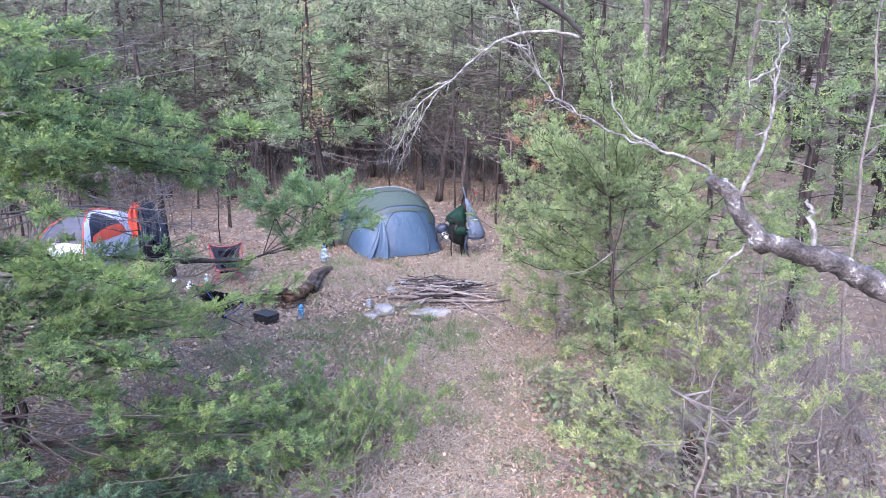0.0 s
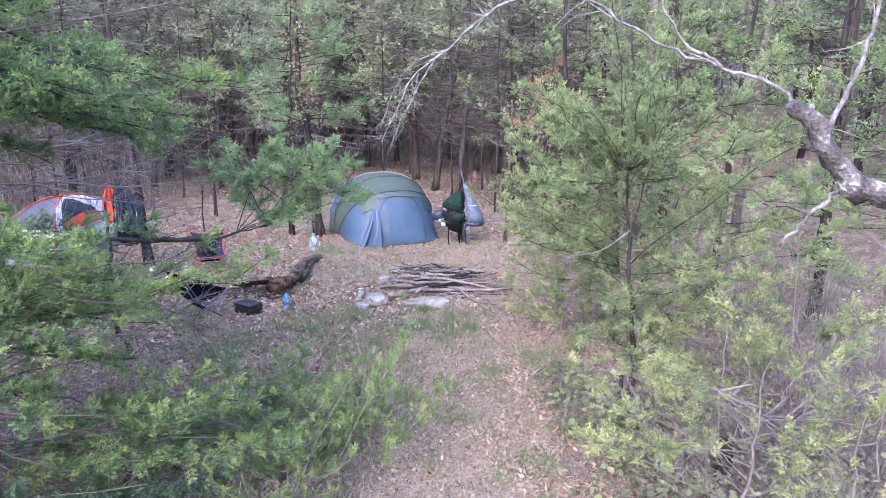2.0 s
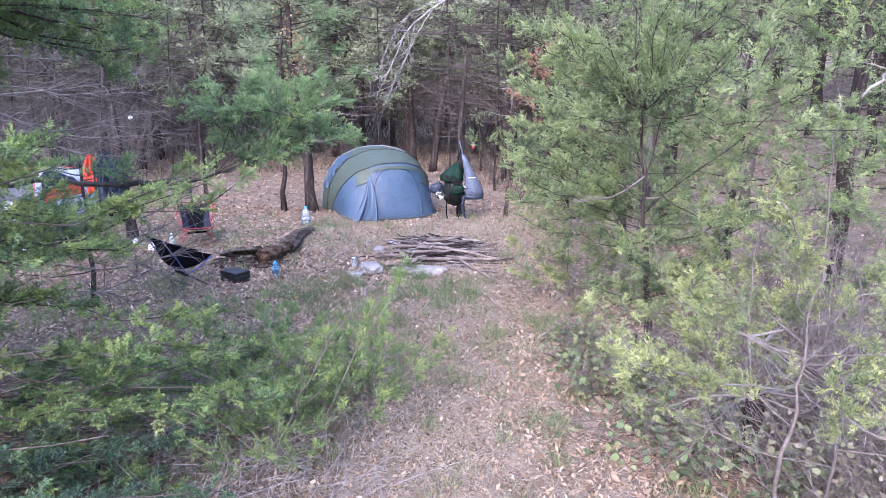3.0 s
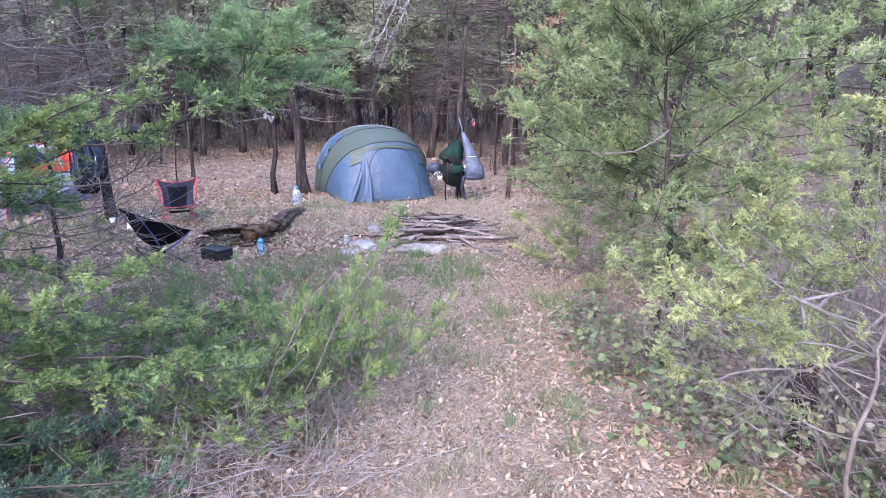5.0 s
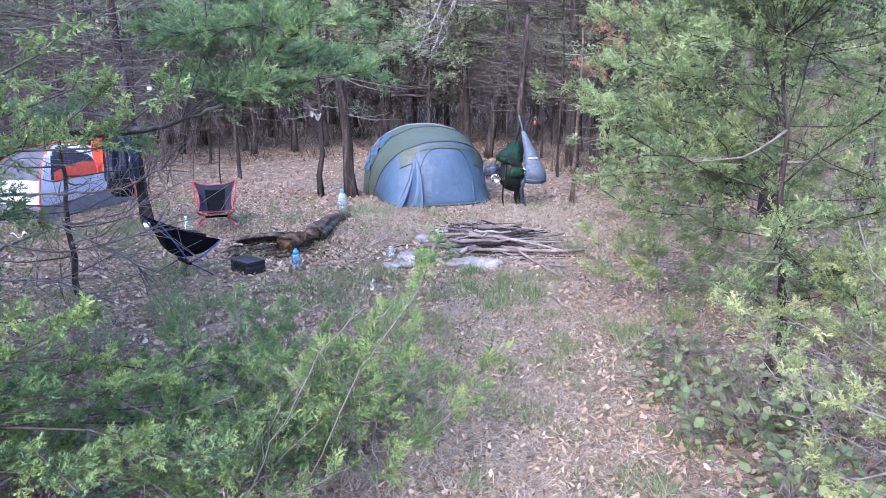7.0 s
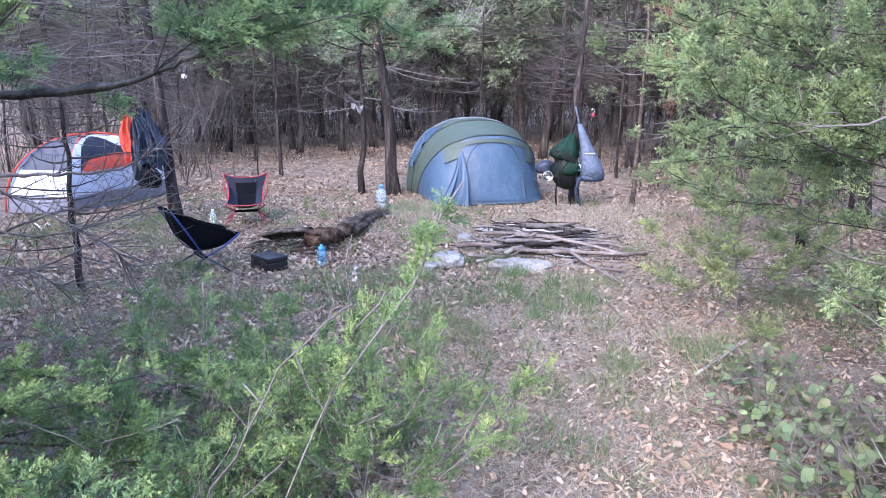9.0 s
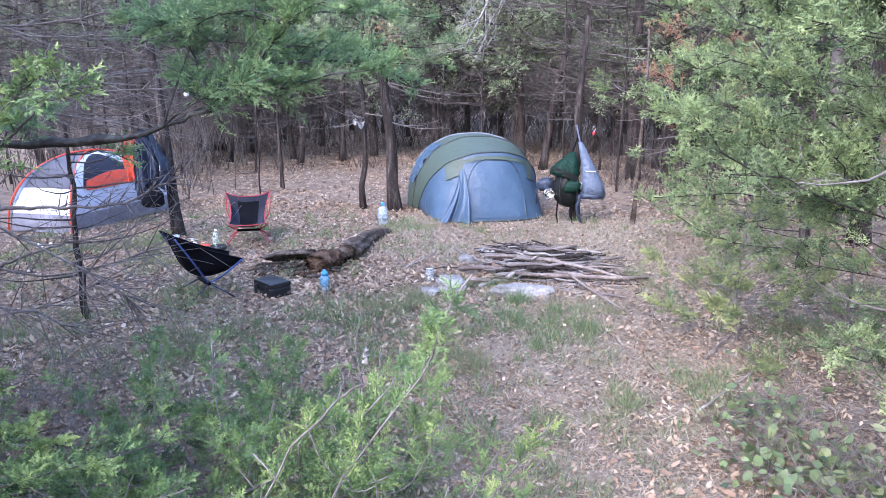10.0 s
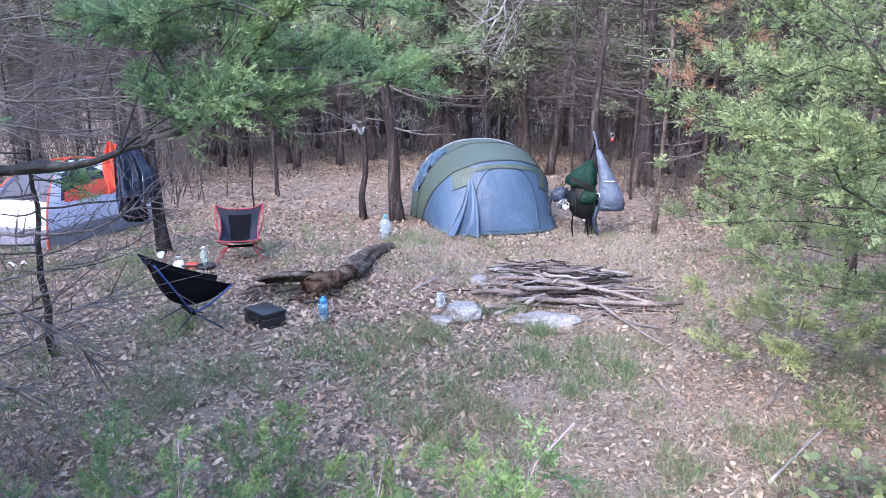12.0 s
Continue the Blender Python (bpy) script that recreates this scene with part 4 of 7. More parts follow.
# the cedar whose low green boughs reach towards the packs
pr = np.random.default_rng(61)
near_packs = [(float(z), (float(pr.uniform(2.45, 3.5)), float(pr.uniform(-2.9, -0.7)), float(min(2.5, z + pr.uniform(-0.15, 0.4)))), float(pr.uniform(-0.05, 0.1))) for z in np.linspace(0.3, 2.2, 26)]
near_packs += [(float(z), (float(pr.uniform(3.8, 5.2)), float(pr.uniform(-3.0, -0.6)), float(z + pr.uniform(0.0, 0.4))), 0.05) for z in np.linspace(0.5, 2.6, 12)]
cedar((4.0, -1.7), 3.4, 0.05, "full green cedar with low boughs beside the packs", 62, near_packs, CEDAR_SAGE, twigs=24, tlen=0.24, tufts=4, sprays=8, lets=8, ll=0.018, lw=0.0078, plume=0.065, crook=0.14, flat=0.5, bough_r=0.005, leafy_from=0.15, dead=6, dead_z=(0.3, 1.5), dead_len=(0.4, 1.0))
# low dark green boughs by the foreground's west edge
low_at = (-1.3, -8.9)
low = [(z, (float(wr.uniform(-0.7, 0.5)), float(wr.uniform(-9.3, -7.4)), float(wr.uniform(0.25, 0.8))), 0.1) for z in np.linspace(0.3, 1.2, 8)] + [(0.3, (float(wr.uniform(-0.4, 0.75)), float(wr.uniform(-9.3, -8.3)), float(wr.uniform(0.1, 0.4))), 0.0) for _ in range(5)] + [(0.5, (float(wr.uniform(-0.8, 0.45)), float(wr.uniform(-9.2, -7.6)), float(wr.uniform(0.25, 0.75))), 0.05) for _ in range(4)]
low += [(0.3, (float(wr.uniform(0.0, 1.1)), float(wr.uniform(-8.15, -7.4)), float(wr.uniform(0.08, 0.3))), -0.03) for _ in range(9)]
cedar(low_at, 2.2, 0.05, "dark green young cedar with low boughs", 36, low, CEDAR_DARK, ll=0.0145, lw=0.0056, lets=11, twigs=22, tufts=4, tlen=0.18, plume=0.05, bark=DARK_TWIG, flat=0.3, bough_r=0.006, leafy_from=0.35, dead=18, dead_z=(0.2, 0.9), dead_len=(0.7, 1.7))
mid_at = (-1.4, -7.5)
mid_low = [(0.35, (float(wr.uniform(-0.5, 1.15)), float(wr.uniform(-8.0, -6.5)), float(wr.uniform(0.10, 0.5))), float(wr.uniform(-0.06, 0.04))) for _ in range(17)]
cedar(mid_at, 1.6, 0.04, "young cedar with dark green boughs trailing over the ground", 38, mid_low, CEDAR_LOW, ll=0.0135, lw=0.0054, lets=10, twigs=26, tufts=4, tlen=0.19, plume=0.05, bark=DARK_TWIG, flat=0.3, bough_r=0.005, leafy_from=0.4, crook=0.12, dead=14, dead_z=(0.1, 0.5), dead_len=(1.0, 2.3))
# crowns of the two trunks beside the green tent
for k, (x, y, r, h, lab) in enumerate([(-0.88, 0.62, 0.09, 4.8, "grey lichened cedar trunk with a thin crown beside the green tent"), (-1.4, 0.75, 0.045, 4.2, "thin brown cedar trunk near the green tent")]):
    rr = np.random.default_rng(120 + k)
    t = cedar((x, y), h, r, lab, 130 + k, ring_boughs((x, y), 1.75, h - 0.2, 22, 1.15, rr, 0.15), CEDAR_FAR if k else CEDAR, lean=(-0.045 if k == 0 else 0, 0), twigs=15, tlen=0.36, sprays=8, lets=10, ll=0.03, lw=0.008, plume=0.11, bough_r=0.01, dead=12, dead_z=(1.1, 2.6), dead_len=(0.5, 1.3))
    if k == 0:
        a, z = rr.uniform(0, 6.28, 900), rr.uniform(2.0, 4.7, 900)
        far_out = rr.uniform(0.08, 0.5, 900) * (0.4 + 0.6 * np.sin(2.3 * z) ** 2)
        p = np.stack([-0.045 * z + np.cos(a) * far_out, np.sin(a) * far_out, z], -1)
        ln = rr.uniform(0.02, 0.05, 900)
        tagged(part("clinging_vine", Build().broad_leaves(p, rr.normal(0, 1, (900, 3)), unit(rr.normal(0, 1, (900, 3)) + UP), ln, ln * 0.7, rr), OCHRE, t, "ochre leaves of a climbing vine"), kind="stuff")
# a withered reddish tree behind the packs
rr = np.random.default_rng(140)
cedar((3.3, 2.3), 3.6, 0.05, "withered cedar with reddish brown foliage", 141, ring_boughs((3.3, 2.3), 1.2, 3.0, 12, 1.2, rr, 0.05), RUSSET, twigs=14, tlen=0.36, sprays=8, lets=9, ll=0.03, lw=0.008, plume=0.11, bough_r=0.01, dead=14, dead_z=(0.8, 2.4), dead_len=(0.6, 1.4))


# ---- the wood round the clearing ----
def wood_tree(seed, height, r, bare_to, n_live, n_dead, reach, foliage):
    """A tall forest cedar: bare trunk, dead grey lower branches, a thin dull crown."""
    rng = np.random.default_rng(seed)
    tree = thing("forest_cedar", Matrix(), "tall forest cedar with dead lower branches and a dull green crown", "tree", "cedars of the wood")
    line = trunk_line(height, rng, (rng.normal(0, 0.02), rng.normal(0, 0.02)), 12, 0.035)
    part("trunk", Build().tube(line, r * (1 - 0.8 * np.linspace(0, 1, len(line))) + 0.35 * r * np.exp(-np.linspace(0, 1, len(line)) * 30), 8, 0.06, rng), BARK, tree, smooth=True)
    wood, leaf, bare = Build(), Build(), Build()
    for kind, n in (("live", n_live), ("dead", n_dead)):
        a = rng.uniform(0, 6.28)
        for k in range(n):
            u = (k + rng.uniform()) / n
            z = bare_to + (height - bare_to - 0.2) * u if kind == "live" else 1.2 + (bare_to + 2.2 - 1.2) * u
            a += 2.4 + rng.normal(0, 0.5)
            ln = (reach * (1 - u) ** 0.6 + 0.3 if kind == "live" else rng.uniform(0.7, 2.0)) * rng.uniform(0.7, 1.1)
            s = np.array([np.interp(z, line[:, 2], line[:, 0]), np.interp(z, line[:, 2], line[:, 1]), z])
            e = s + np.array([np.cos(a), np.sin(a), rng.normal(0.12, 0.2)]) * ln
            if kind == "live":
                limb(wood, leaf, bough(s, e, 0.08, rng, 6), 0.016, 0.003, rng, 0.25, int(7 * ln) + 3, 0.5, 4, 5, 0.074, 0.0235, sides=3, plume=0.2, far=True)
            else:
                limb(bare, None, bough(s, e, 0.06, rng, 6, 0.06), 0.010, 0.002, rng, 0.15, int(15 * ln) + 3, 0.6, 0, flat=0.6, sides=3, far=True)
    tagged(part("branchwork", wood, BARK, tree), kind="stuff")
    part("crown", leaf, foliage, tree)
    tagged(part("dead_branchwork", bare, FAR_TWIG, tree, "bare grey-brown dead branches"), kind="stuff")
    return tree


KINDS = [wood_tree(201, 7.5, 0.085, 1.9, 40, 44, 2.2, DEAD_FAR), wood_tree(202, 8.0, 0.11, 2.0, 42, 44, 2.4, CEDAR_FAR), wood_tree(203, 6.5, 0.06, 1.8, 38, 40, 2.0, CEDAR_FAR),
         wood_tree(204, 7.0, 0.09, 1.5, 44, 34, 2.3, CEDAR_FAR), wood_tree(205, 5.2, 0.085, 2.1, 46, 30, 1.9, CEDAR_FAR)]
SEEN = [(-9.8, 11.0, 1), (-7.0, 8.1, 4), (-5.25, 6.95, 4), (-3.9, 6.8, 4), (-3.45, 7.75, 4), (-4.5, 14.3, 0), (-3.0, 12.4, 1), (-2.6, 13.0, 0), (0.1, 7.7, 4), (1.8, 9.9, 0), (2.35, 9.2, 1),
        (4.4, 5.6, 3), (3.2, 6.6, 3), (-1.6, 10.3, 3), (0.9, 12.5, 3), (-2.2, 9.0, 2), (0.6, 10.8, 2), (-0.9, 12.0, 3), (-5.8, 10.0, 3), (1.6, 8.0, 2), (-7.6, 4.4, 2), (-9.0, 3.4, 0), (-6.4, 5.9, 0), (-8.6, 6.0, 2), (-10.4, 4.6, 2), (-4.7, 5.8, 2), (-9.6, 1.2, 0), (3.6, 8.2, 2), (-2.2, 9.0, 4), (2.9, 7.6, 0), (2.6, 4.9, 1), (4.6, 4.2, 3), (3.4, 6.0, 0)]
wrng = np.random.default_rng(77)
spots = list(SEEN)
for gy0 in np.arange(-9, 31, 2.3):
    for gx0 in np.arange(-21, 24, 2.5):
        x, y = gx0 + wrng.uniform(-1.0, 1.0), gy0 + wrng.uniform(-0.9, 0.9)
        clear = -8.2 < x < 6.5 and y < 5.2 or -6.0 < x < 4.5 and y < 8.0
        sight = y < 2 and -8.5 < x < 8.5
        if clear or sight or y < -5 and abs(x) < 9 or min(math.hypot(x - a, y - b) for a, b, _ in spots) < 1.3 or y > 14 and wrng.uniform() < 0.6 or y > 16.8 or y < -4 or abs(x - 1.5) > 0.72 * (y + 12) + 1.5:
            continue
        spots.append((x, y, int(wrng.integers(0, 4))))
# unseen tall trees added west of the camp to shade the left of the view
spots += [(-6.2, -7.4, 3), (-5.4, -10.0, 0), (-8.6, -5.2, 1), (-2.4, -10.7, 4), (-3.7, -8.7, 4)]
for k, (x, y, kind) in enumerate(spots):
    s = wrng.uniform(0.85, 1.15)
    m = Matrix.Translation((x, y, float(rise(x, y)) - 0.02)) @ Matrix.Rotation(wrng.uniform(0, 6.28), 4, "Z") @ Matrix.Diagonal((s, s, s, 1))
    if k < len(KINDS):
        KINDS[k].matrix_basis = m
    else:
        copy_thing(KINDS[kind], m)

# the depth of the wood behind
for k in range(16):
    x, y = -15 + 28 * (k + wrng.uniform(0, 0.9)) / 16, 18.0 + 3.5 * (k % 2) + wrng.uniform(-0.8, 0.8)
    copy_thing(KINDS[(0, 1, 3)[k % 3]], Matrix.Translation((x, y, float(rise(x, y)) - 0.02)) @ Matrix.Rotation(wrng.uniform(0, 6.28), 4, "Z") @ Matrix.Scale(wrng.uniform(1.0, 1.25), 4))

# trunks that stand in and at the clearing
def bare_trunk(name, x, y, height, r, label, seed, lean=(0, 0), dead=8, dz=(0.8, 2.6), mat=BARK, reach=(0.4, 1.0), thick=0.008):
    rng = np.random.default_rng(seed)
    t = thing(name, Matrix.Translation((x, y, float(rise(x, y)))), label, "tree")
    line = trunk_line(height, rng, lean, 14, 0.012)
    part("trunk", Build().tube(line, r * (1 - 0.55 * np.linspace(0, 1, 14)) + 0.3 * r * np.exp(-np.linspace(0, 1, 14) * 25), 10, 0.06, rng), mat, t, smooth=True)
    for _ in range(dead):
        b = Build()
        z, a, ln = rng.uniform(*dz), rng.uniform(0, 6.28), rng.uniform(*reach)
        s = np.array([np.interp(z, line[:, 2], line[:, 0]), np.interp(z, line[:, 2], line[:, 1]), z])
        limb(b, None, bough(s, s + np.array([np.cos(a), np.sin(a), 0.15]) * ln, 0.04, rng, 7, 0.08), thick, 0.002, rng, 0.2, int(9 * ln), 0.25 + 0.2 * ln, 0, flat=0.6, sides=4)
        tagged(part("dead_branch", b, DARK_TWIG if mat is BARK else TWIG, t, "bare dead twig"), kind="stuff")
    return t


bare_trunk("sapling", -3.4, 2.3, 2.6, 0.035, "thin bare sapling with grey bark", 303, (0.02, 0), 7, (0.6, 2.4), BARK)
bare_trunk("sapling", -3.0, 0.7, 1.9, 0.012, "very thin bare sapling", 304, (0.01, 0), 5, (0.4, 1.8), BARK)
bare_trunk("sapling", 2.42, 0.3, 2.4, 0.03, "thin straight sapling beside the hanging packs", 305, (0.02, 0), 6, (1.2, 2.3), LOG_BARK)
bare_trunk("sapling", -1.86, -4.45, 1.5, 0.026, "thin grey sapling with dead twigs", 306, (-0.03, 0.0), 16, (0.25, 1.4), BARK)
bare_trunk("leaning_tree", 0.8, 6.1, 3.6, 0.09, "dark leaning cedar trunk behind the green tent", 307, (0.16, 0), 8, (1.0, 3.0))
bare_trunk("gear_tree", -2.92, -1.62, 3.6, 0.07, "rough cedar trunk with gear hung on it", 308, (-0.06, 0), 14, (1.5, 3.2))
bare_trunk("pack_tree", 1.72, 0.28, 2.6, 0.065, "dark cedar trunk with packs hung on it", 309, (0.03, 0.02), 12, (1.25, 2.4))
bare_trunk("dead_tree", 4.8, 0.9, 6.0, 0.10, "tall grey-brown trunk among the foliage", 310, (0.0, 0), 8, (2, 5), FAR_TWIG)
bare_trunk("dead_tree", 6.3, 0.4, 6.0, 0.07, "grey leaning trunk on the leafy bank", 311, (0.06, 0), 10, (1, 5), FAR_TWIG)

for k, (x, y) in enumerate([(-5.4, 1.1), (-6.3, 1.7), (-7.2, 1.0), (-6.0, 3.2), (-7.6, 2.8), (-5.0, 4.4), (-8.4, 1.6), (2.3, 3.2), (3.1, 4.4), (1.3, 4.8), (4.0, 3.6), (-0.4, 5.4), (2.0, 6.0)]):
    bare_trunk("dead_tree", x, y, 4.3, 0.022, "dead grey tree full of bare crossing branches", 320 + k, (0.02 * (k - 2) if k < 7 else 0.0, 0), 32, (0.6, 4.0) if k < 7 else (1.3, 4.0), BARK, (0.7, 2.0), 0.012)

bare_trunk("dead_tree", 4.78, -9.05, 4.2, 0.10, "dead lichened trunk that bears the overhanging limb", 340, (0.0, 0), 4, (2.4, 4.0), LICHEN)

bare_trunk("old_tree", -8.2, 8.2, 5.5, 0.27, "stout dark old trunk at the back of the wood", 341, (0.0, 0), 10, (1.8, 4.5), BARK, (0.8, 1.6), 0.014)

# distance
BACK = surface("distant_wood", [(0.3, (0.02, 0.022, 0.018)), (0.5, (0.04, 0.042, 0.033)), (0.7, (0.08, 0.076, 0.065))], 0.4, 1.6, 1.0, bump=0, gloss=0.0)
whole("backdrop", Build().sheet(lambda u, v: (62 * math.cos(u * 2 * math.pi), 5 + 62 * math.sin(u * 2 * math.pi), -1 + 15 * v + 1.5 * v * math.sin(u * 130) * math.sin(u * 71)), 200, 3), BACK, "distant dark woodland", kind="structure")


# ---- the dead limb over the foreground and the arching branch ----
def branch_thing(name, lines, label, rng, twigs=(), twig_len=0.25, m=None):
    t = thing(name, Matrix.Translation(lines[0][1][0]), label, "branch")
    o = np.array(lines[0][1][0], float)
    for pname, pts, r0, r1, mat, lab in lines:
        line = smoothed(pts, 4 * len(pts)) - o
        line[1:-1] += rng.normal(0, 0.006, line[1:-1].shape)
        b = Build().tube(line, np.linspace(r0, r1, len(line)), 8, 0.13 if r0 > 0.02 else 0.10, rng)
        n = int(len(line) * (0.7 if pname == "drooping_twig" else 0.3 if pname == "stick" else 0.55 if pname == "side_branch" else 1.6)) if pname in twigs else 0
        if n:
            i = rng.integers(len(line) // 3, len(line) - 1, n)
            d = unit(np.gradient(line, axis=0)[i] + rng.normal(0, 0.012, (n, 3)))
            d = unit(d + rng.normal(0, 0.6, (n, 3)))
            e = line[i] + d * twig_len * rng.uniform(0.3, 1.0, (n, 1))
            b.sticks(line[i], e, r1 * 1.1 + 0.001, 0.0012)
            e2 = unit(d + rng.normal(0, 0.5, (n, 3))) * twig_len * 0.6
            b.sticks(e, e + e2, 0.002, 0.001)
        ob = part(pname, b, mat, t, lab, smooth=True)
        if n:
            tagged(ob, kind="stuff")
    return t


lrng = np.random.default_rng(8)
branch_thing("dead_limb", [
    ("limb", [(4.6, -9.05, 1.95), (3.86, -9.05, 2.22), (3.69, -9.05, 2.3), (3.49, -9.05, 2.38), (3.31, -9.05, 2.43), (3.24, -9.05, 2.51), (3.17, -9.05, 2.61), (3.08, -9.05, 2.69)], 0.06, 0.026, LICHEN, "blackened limb with white lichen and a snapped end"),
    ("side_branch", [(3.22, -9.04, 2.62), (3.13, -9.0, 2.69), (3.01, -9.0, 2.76), (2.86, -9.0, 2.8), (2.71, -9.0, 2.86), (2.56, -9.0, 2.93), (2.43, -9.0, 3.02), (2.34, -9.0, 3.13), (2.3, -9.0, 3.25), (2.24, -9.0, 3.36)], 0.0075, 0.002, LICHEN_TWIG, "bleached bare branch"),
    ("side_branch", [(3.2, -9.05, 2.6), (3.26, -9.05, 2.75), (3.3, -9.05, 2.88), (3.31, -9.05, 3.03), (3.31, -9.05, 3.19), (3.34, -9.05, 3.27), (3.3, -9.05, 3.36)], 0.0085, 0.0035, LICHEN_TWIG, "bleached bare branch"),
    ("twig", [(3.3, -9.05, 3.14), (3.21, -9.05, 3.08), (3.19, -9.05, 3.03)], 0.005, 0.003, LICHEN_TWIG, ""),
    ("twig", [(2.87, -9.0, 2.8), (2.76, -9.0, 2.87), (2.67, -9.0, 2.99), (2.65, -9.0, 3.09)], 0.006, 0.002, LICHEN_TWIG, ""),
    ("twig", [(3.54, -9.05, 2.40), (3.51, -9.05, 2.54), (3.49, -9.05, 2.6)], 0.011, 0.007, LICHEN_TWIG, ""),
    ("twig", [(3.29, -9.0, 2.40), (3.2, -9.0, 2.31), (3.12, -9.0, 2.21)], 0.007, 0.003, LICHEN_TWIG, ""),
], "dead lichened limb with bleached branches reaching over the way", lrng, ("side_branch",), 0.14)
branch_thing("arching_branch", [
    ("branch", [(2.3, -3.2, 4.2), (2.7, -3.2, 4.02), (3.01, -3.2, 3.83), (3.22, -3.2, 3.64), (3.33, -3.2, 3.44), (3.46, -3.2, 3.14)], 0.038, 0.026, BLACK_BARK, "dark bare bough"),
    ("side_branch", [(3.2, -3.15, 3.6), (3.03, -3.1, 3.64), (2.62, -3.1, 3.66), (2.21, -3.1, 3.54), (1.9, -3.1, 3.31), (1.65, -3.1, 3.08), (1.4, -3.1, 2.93), (1.2, -3.1, 2.72), (1.04, -3.1, 2.4), (0.86, -3.1, 2.03)], 0.022, 0.006, LICHEN_TWIG, "bleached arching branch with drooping twigs"),
    ("drooping_twig", [(1.65, -3.1, 3.08), (1.45, -3.1, 3.02), (1.2, -3.05, 2.9), (1.0, -3.1, 2.6), (0.9, -3.1, 2.3)], 0.009, 0.003, LICHEN_TWIG, ""),
    ("drooping_twig", [(1.5, -3.1, 2.98), (1.35, -3.15, 2.75), (1.2, -3.15, 2.45), (1.05, -3.1, 2.2), (0.95, -3.1, 1.95)], 0.008, 0.003, LICHEN_TWIG, ""),
    ("drooping_twig", [(1.3, -3.1, 2.85), (1.25, -3.05, 2.6), (1.12, -3.0, 2.3), (1.1, -3.0, 2.1)], 0.007, 0.003, LICHEN_TWIG, ""),
], "bare bleached branch arching down over the camp", lrng, ("drooping_twig", "side_branch"), 0.42)
branch_thing("dead_branch", [("stem", [(-1.99, -5.0, 0.95), (-1.72, -5.0, 0.97), (-1.45, -5.0, 0.98), (-1.08, -5.0, 1.01), (-0.78, -5.0, 1.13), (-0.55, -5.0, 1.26)], 0.014, 0.004, TWIG, ""), ("side_branch", [(-1.86, -5.1, 1.14), (-1.67, -5.1, 1.26), (-1.38, -5.1, 1.19), (-1.16, -5.1, 1.27)], 0.006, 0.002, TWIG, "")], "bare grey dead branch hanging before the camp", lrng, ("stem", "side_branch"), 0.3)
branch_thing("dead_branch", [("stem", [(-2.17, -4.9, 0.5), (-1.94, -4.9, 0.6), (-1.63, -4.9, 0.69), (-1.27, -4.9, 0.78), (-1.02, -4.9, 0.86), (-0.6, -4.9, 1.06)], 0.012, 0.003, TWIG, ""), ("side_branch", [(-1.47, -5.0, 0.6), (-1.2, -5.0, 0.68), (-0.87, -5.0, 0.96)], 0.008, 0.002, TWIG, "")], "bare grey dead branch hanging before the camp", lrng, ("stem", "side_branch"), 0.3)
for pts in ([(-1.9, -5.7, 0.9), (-1.2, -5.75, 0.75), (-0.7, -5.8, 0.8), (-0.2, -5.8, 0.95)], [(-1.8, -5.6, 0.4), (-1.2, -5.7, 0.5), (-0.6, -5.75, 0.75)], [(-1.7, -5.9, 1.25), (-1.0, -5.9, 1.0), (-0.5, -5.9, 0.78), (-0.3, -5.85, 0.6)], [(-1.5, -6.0, 0.6), (-0.9, -6.0, 0.62), (-0.5, -6.0, 0.5)]):
    branch_thing("dead_branch", [("stem", pts, 0.009, 0.003, TWIG, "")], "bare grey dead branch with fine twigs before the camp", lrng, ("stem",), 0.42)
for k, (z0, z1, x1, y1) in enumerate([(1.9, 2.35, -0.9, -4.4), (1.7, 1.75, -0.7, -4.6), (2.1, 2.1, -1.3, -4.0), (1.8, 1.5, -1.1, -4.7), (2.3, 2.5, -1.6, -4.2), (1.6, 1.9, -1.5, -3.9), (2.0, 1.65, -1.7, -4.6)]):
    mid = (-2.2, -5.3 + 0.1 * (k % 3), z0 + 0.25 * (z1 - z0) + 0.08)
    branch_thing("dead_branch", [("stem", [(-2.85, -6.12, z0), mid, (0.5 * (x1 - 2.2), 0.5 * (y1 - 5.2), 0.4 * z0 + 0.6 * z1), (x1, y1, z1)], 0.011, 0.003, TWIG, "")], "bare grey branch reaching out of a cedar trunk", lrng, ("stem",), 0.6)
branch_thing("leaning_stick", [("stick", [(0.72, -7.75, 0.0), (0.92, -7.62, 0.22), (1.08, -7.45, 0.55), (1.26, -7.36, 0.88), (1.36, -7.27, 0.97), (1.41, -7.29, 1.07)], 0.0036, 0.002, TWIG, "bleached leaning stick"), ("snapped_tip", [(1.408, -7.29, 1.065), (1.418, -7.29, 1.085), (1.424, -7.29, 1.105)], 0.006, 0.003, PALE_TWIG, "pale snapped end")], "bleached stick standing out of the green undergrowth", lrng, ("stick",), 0.16)


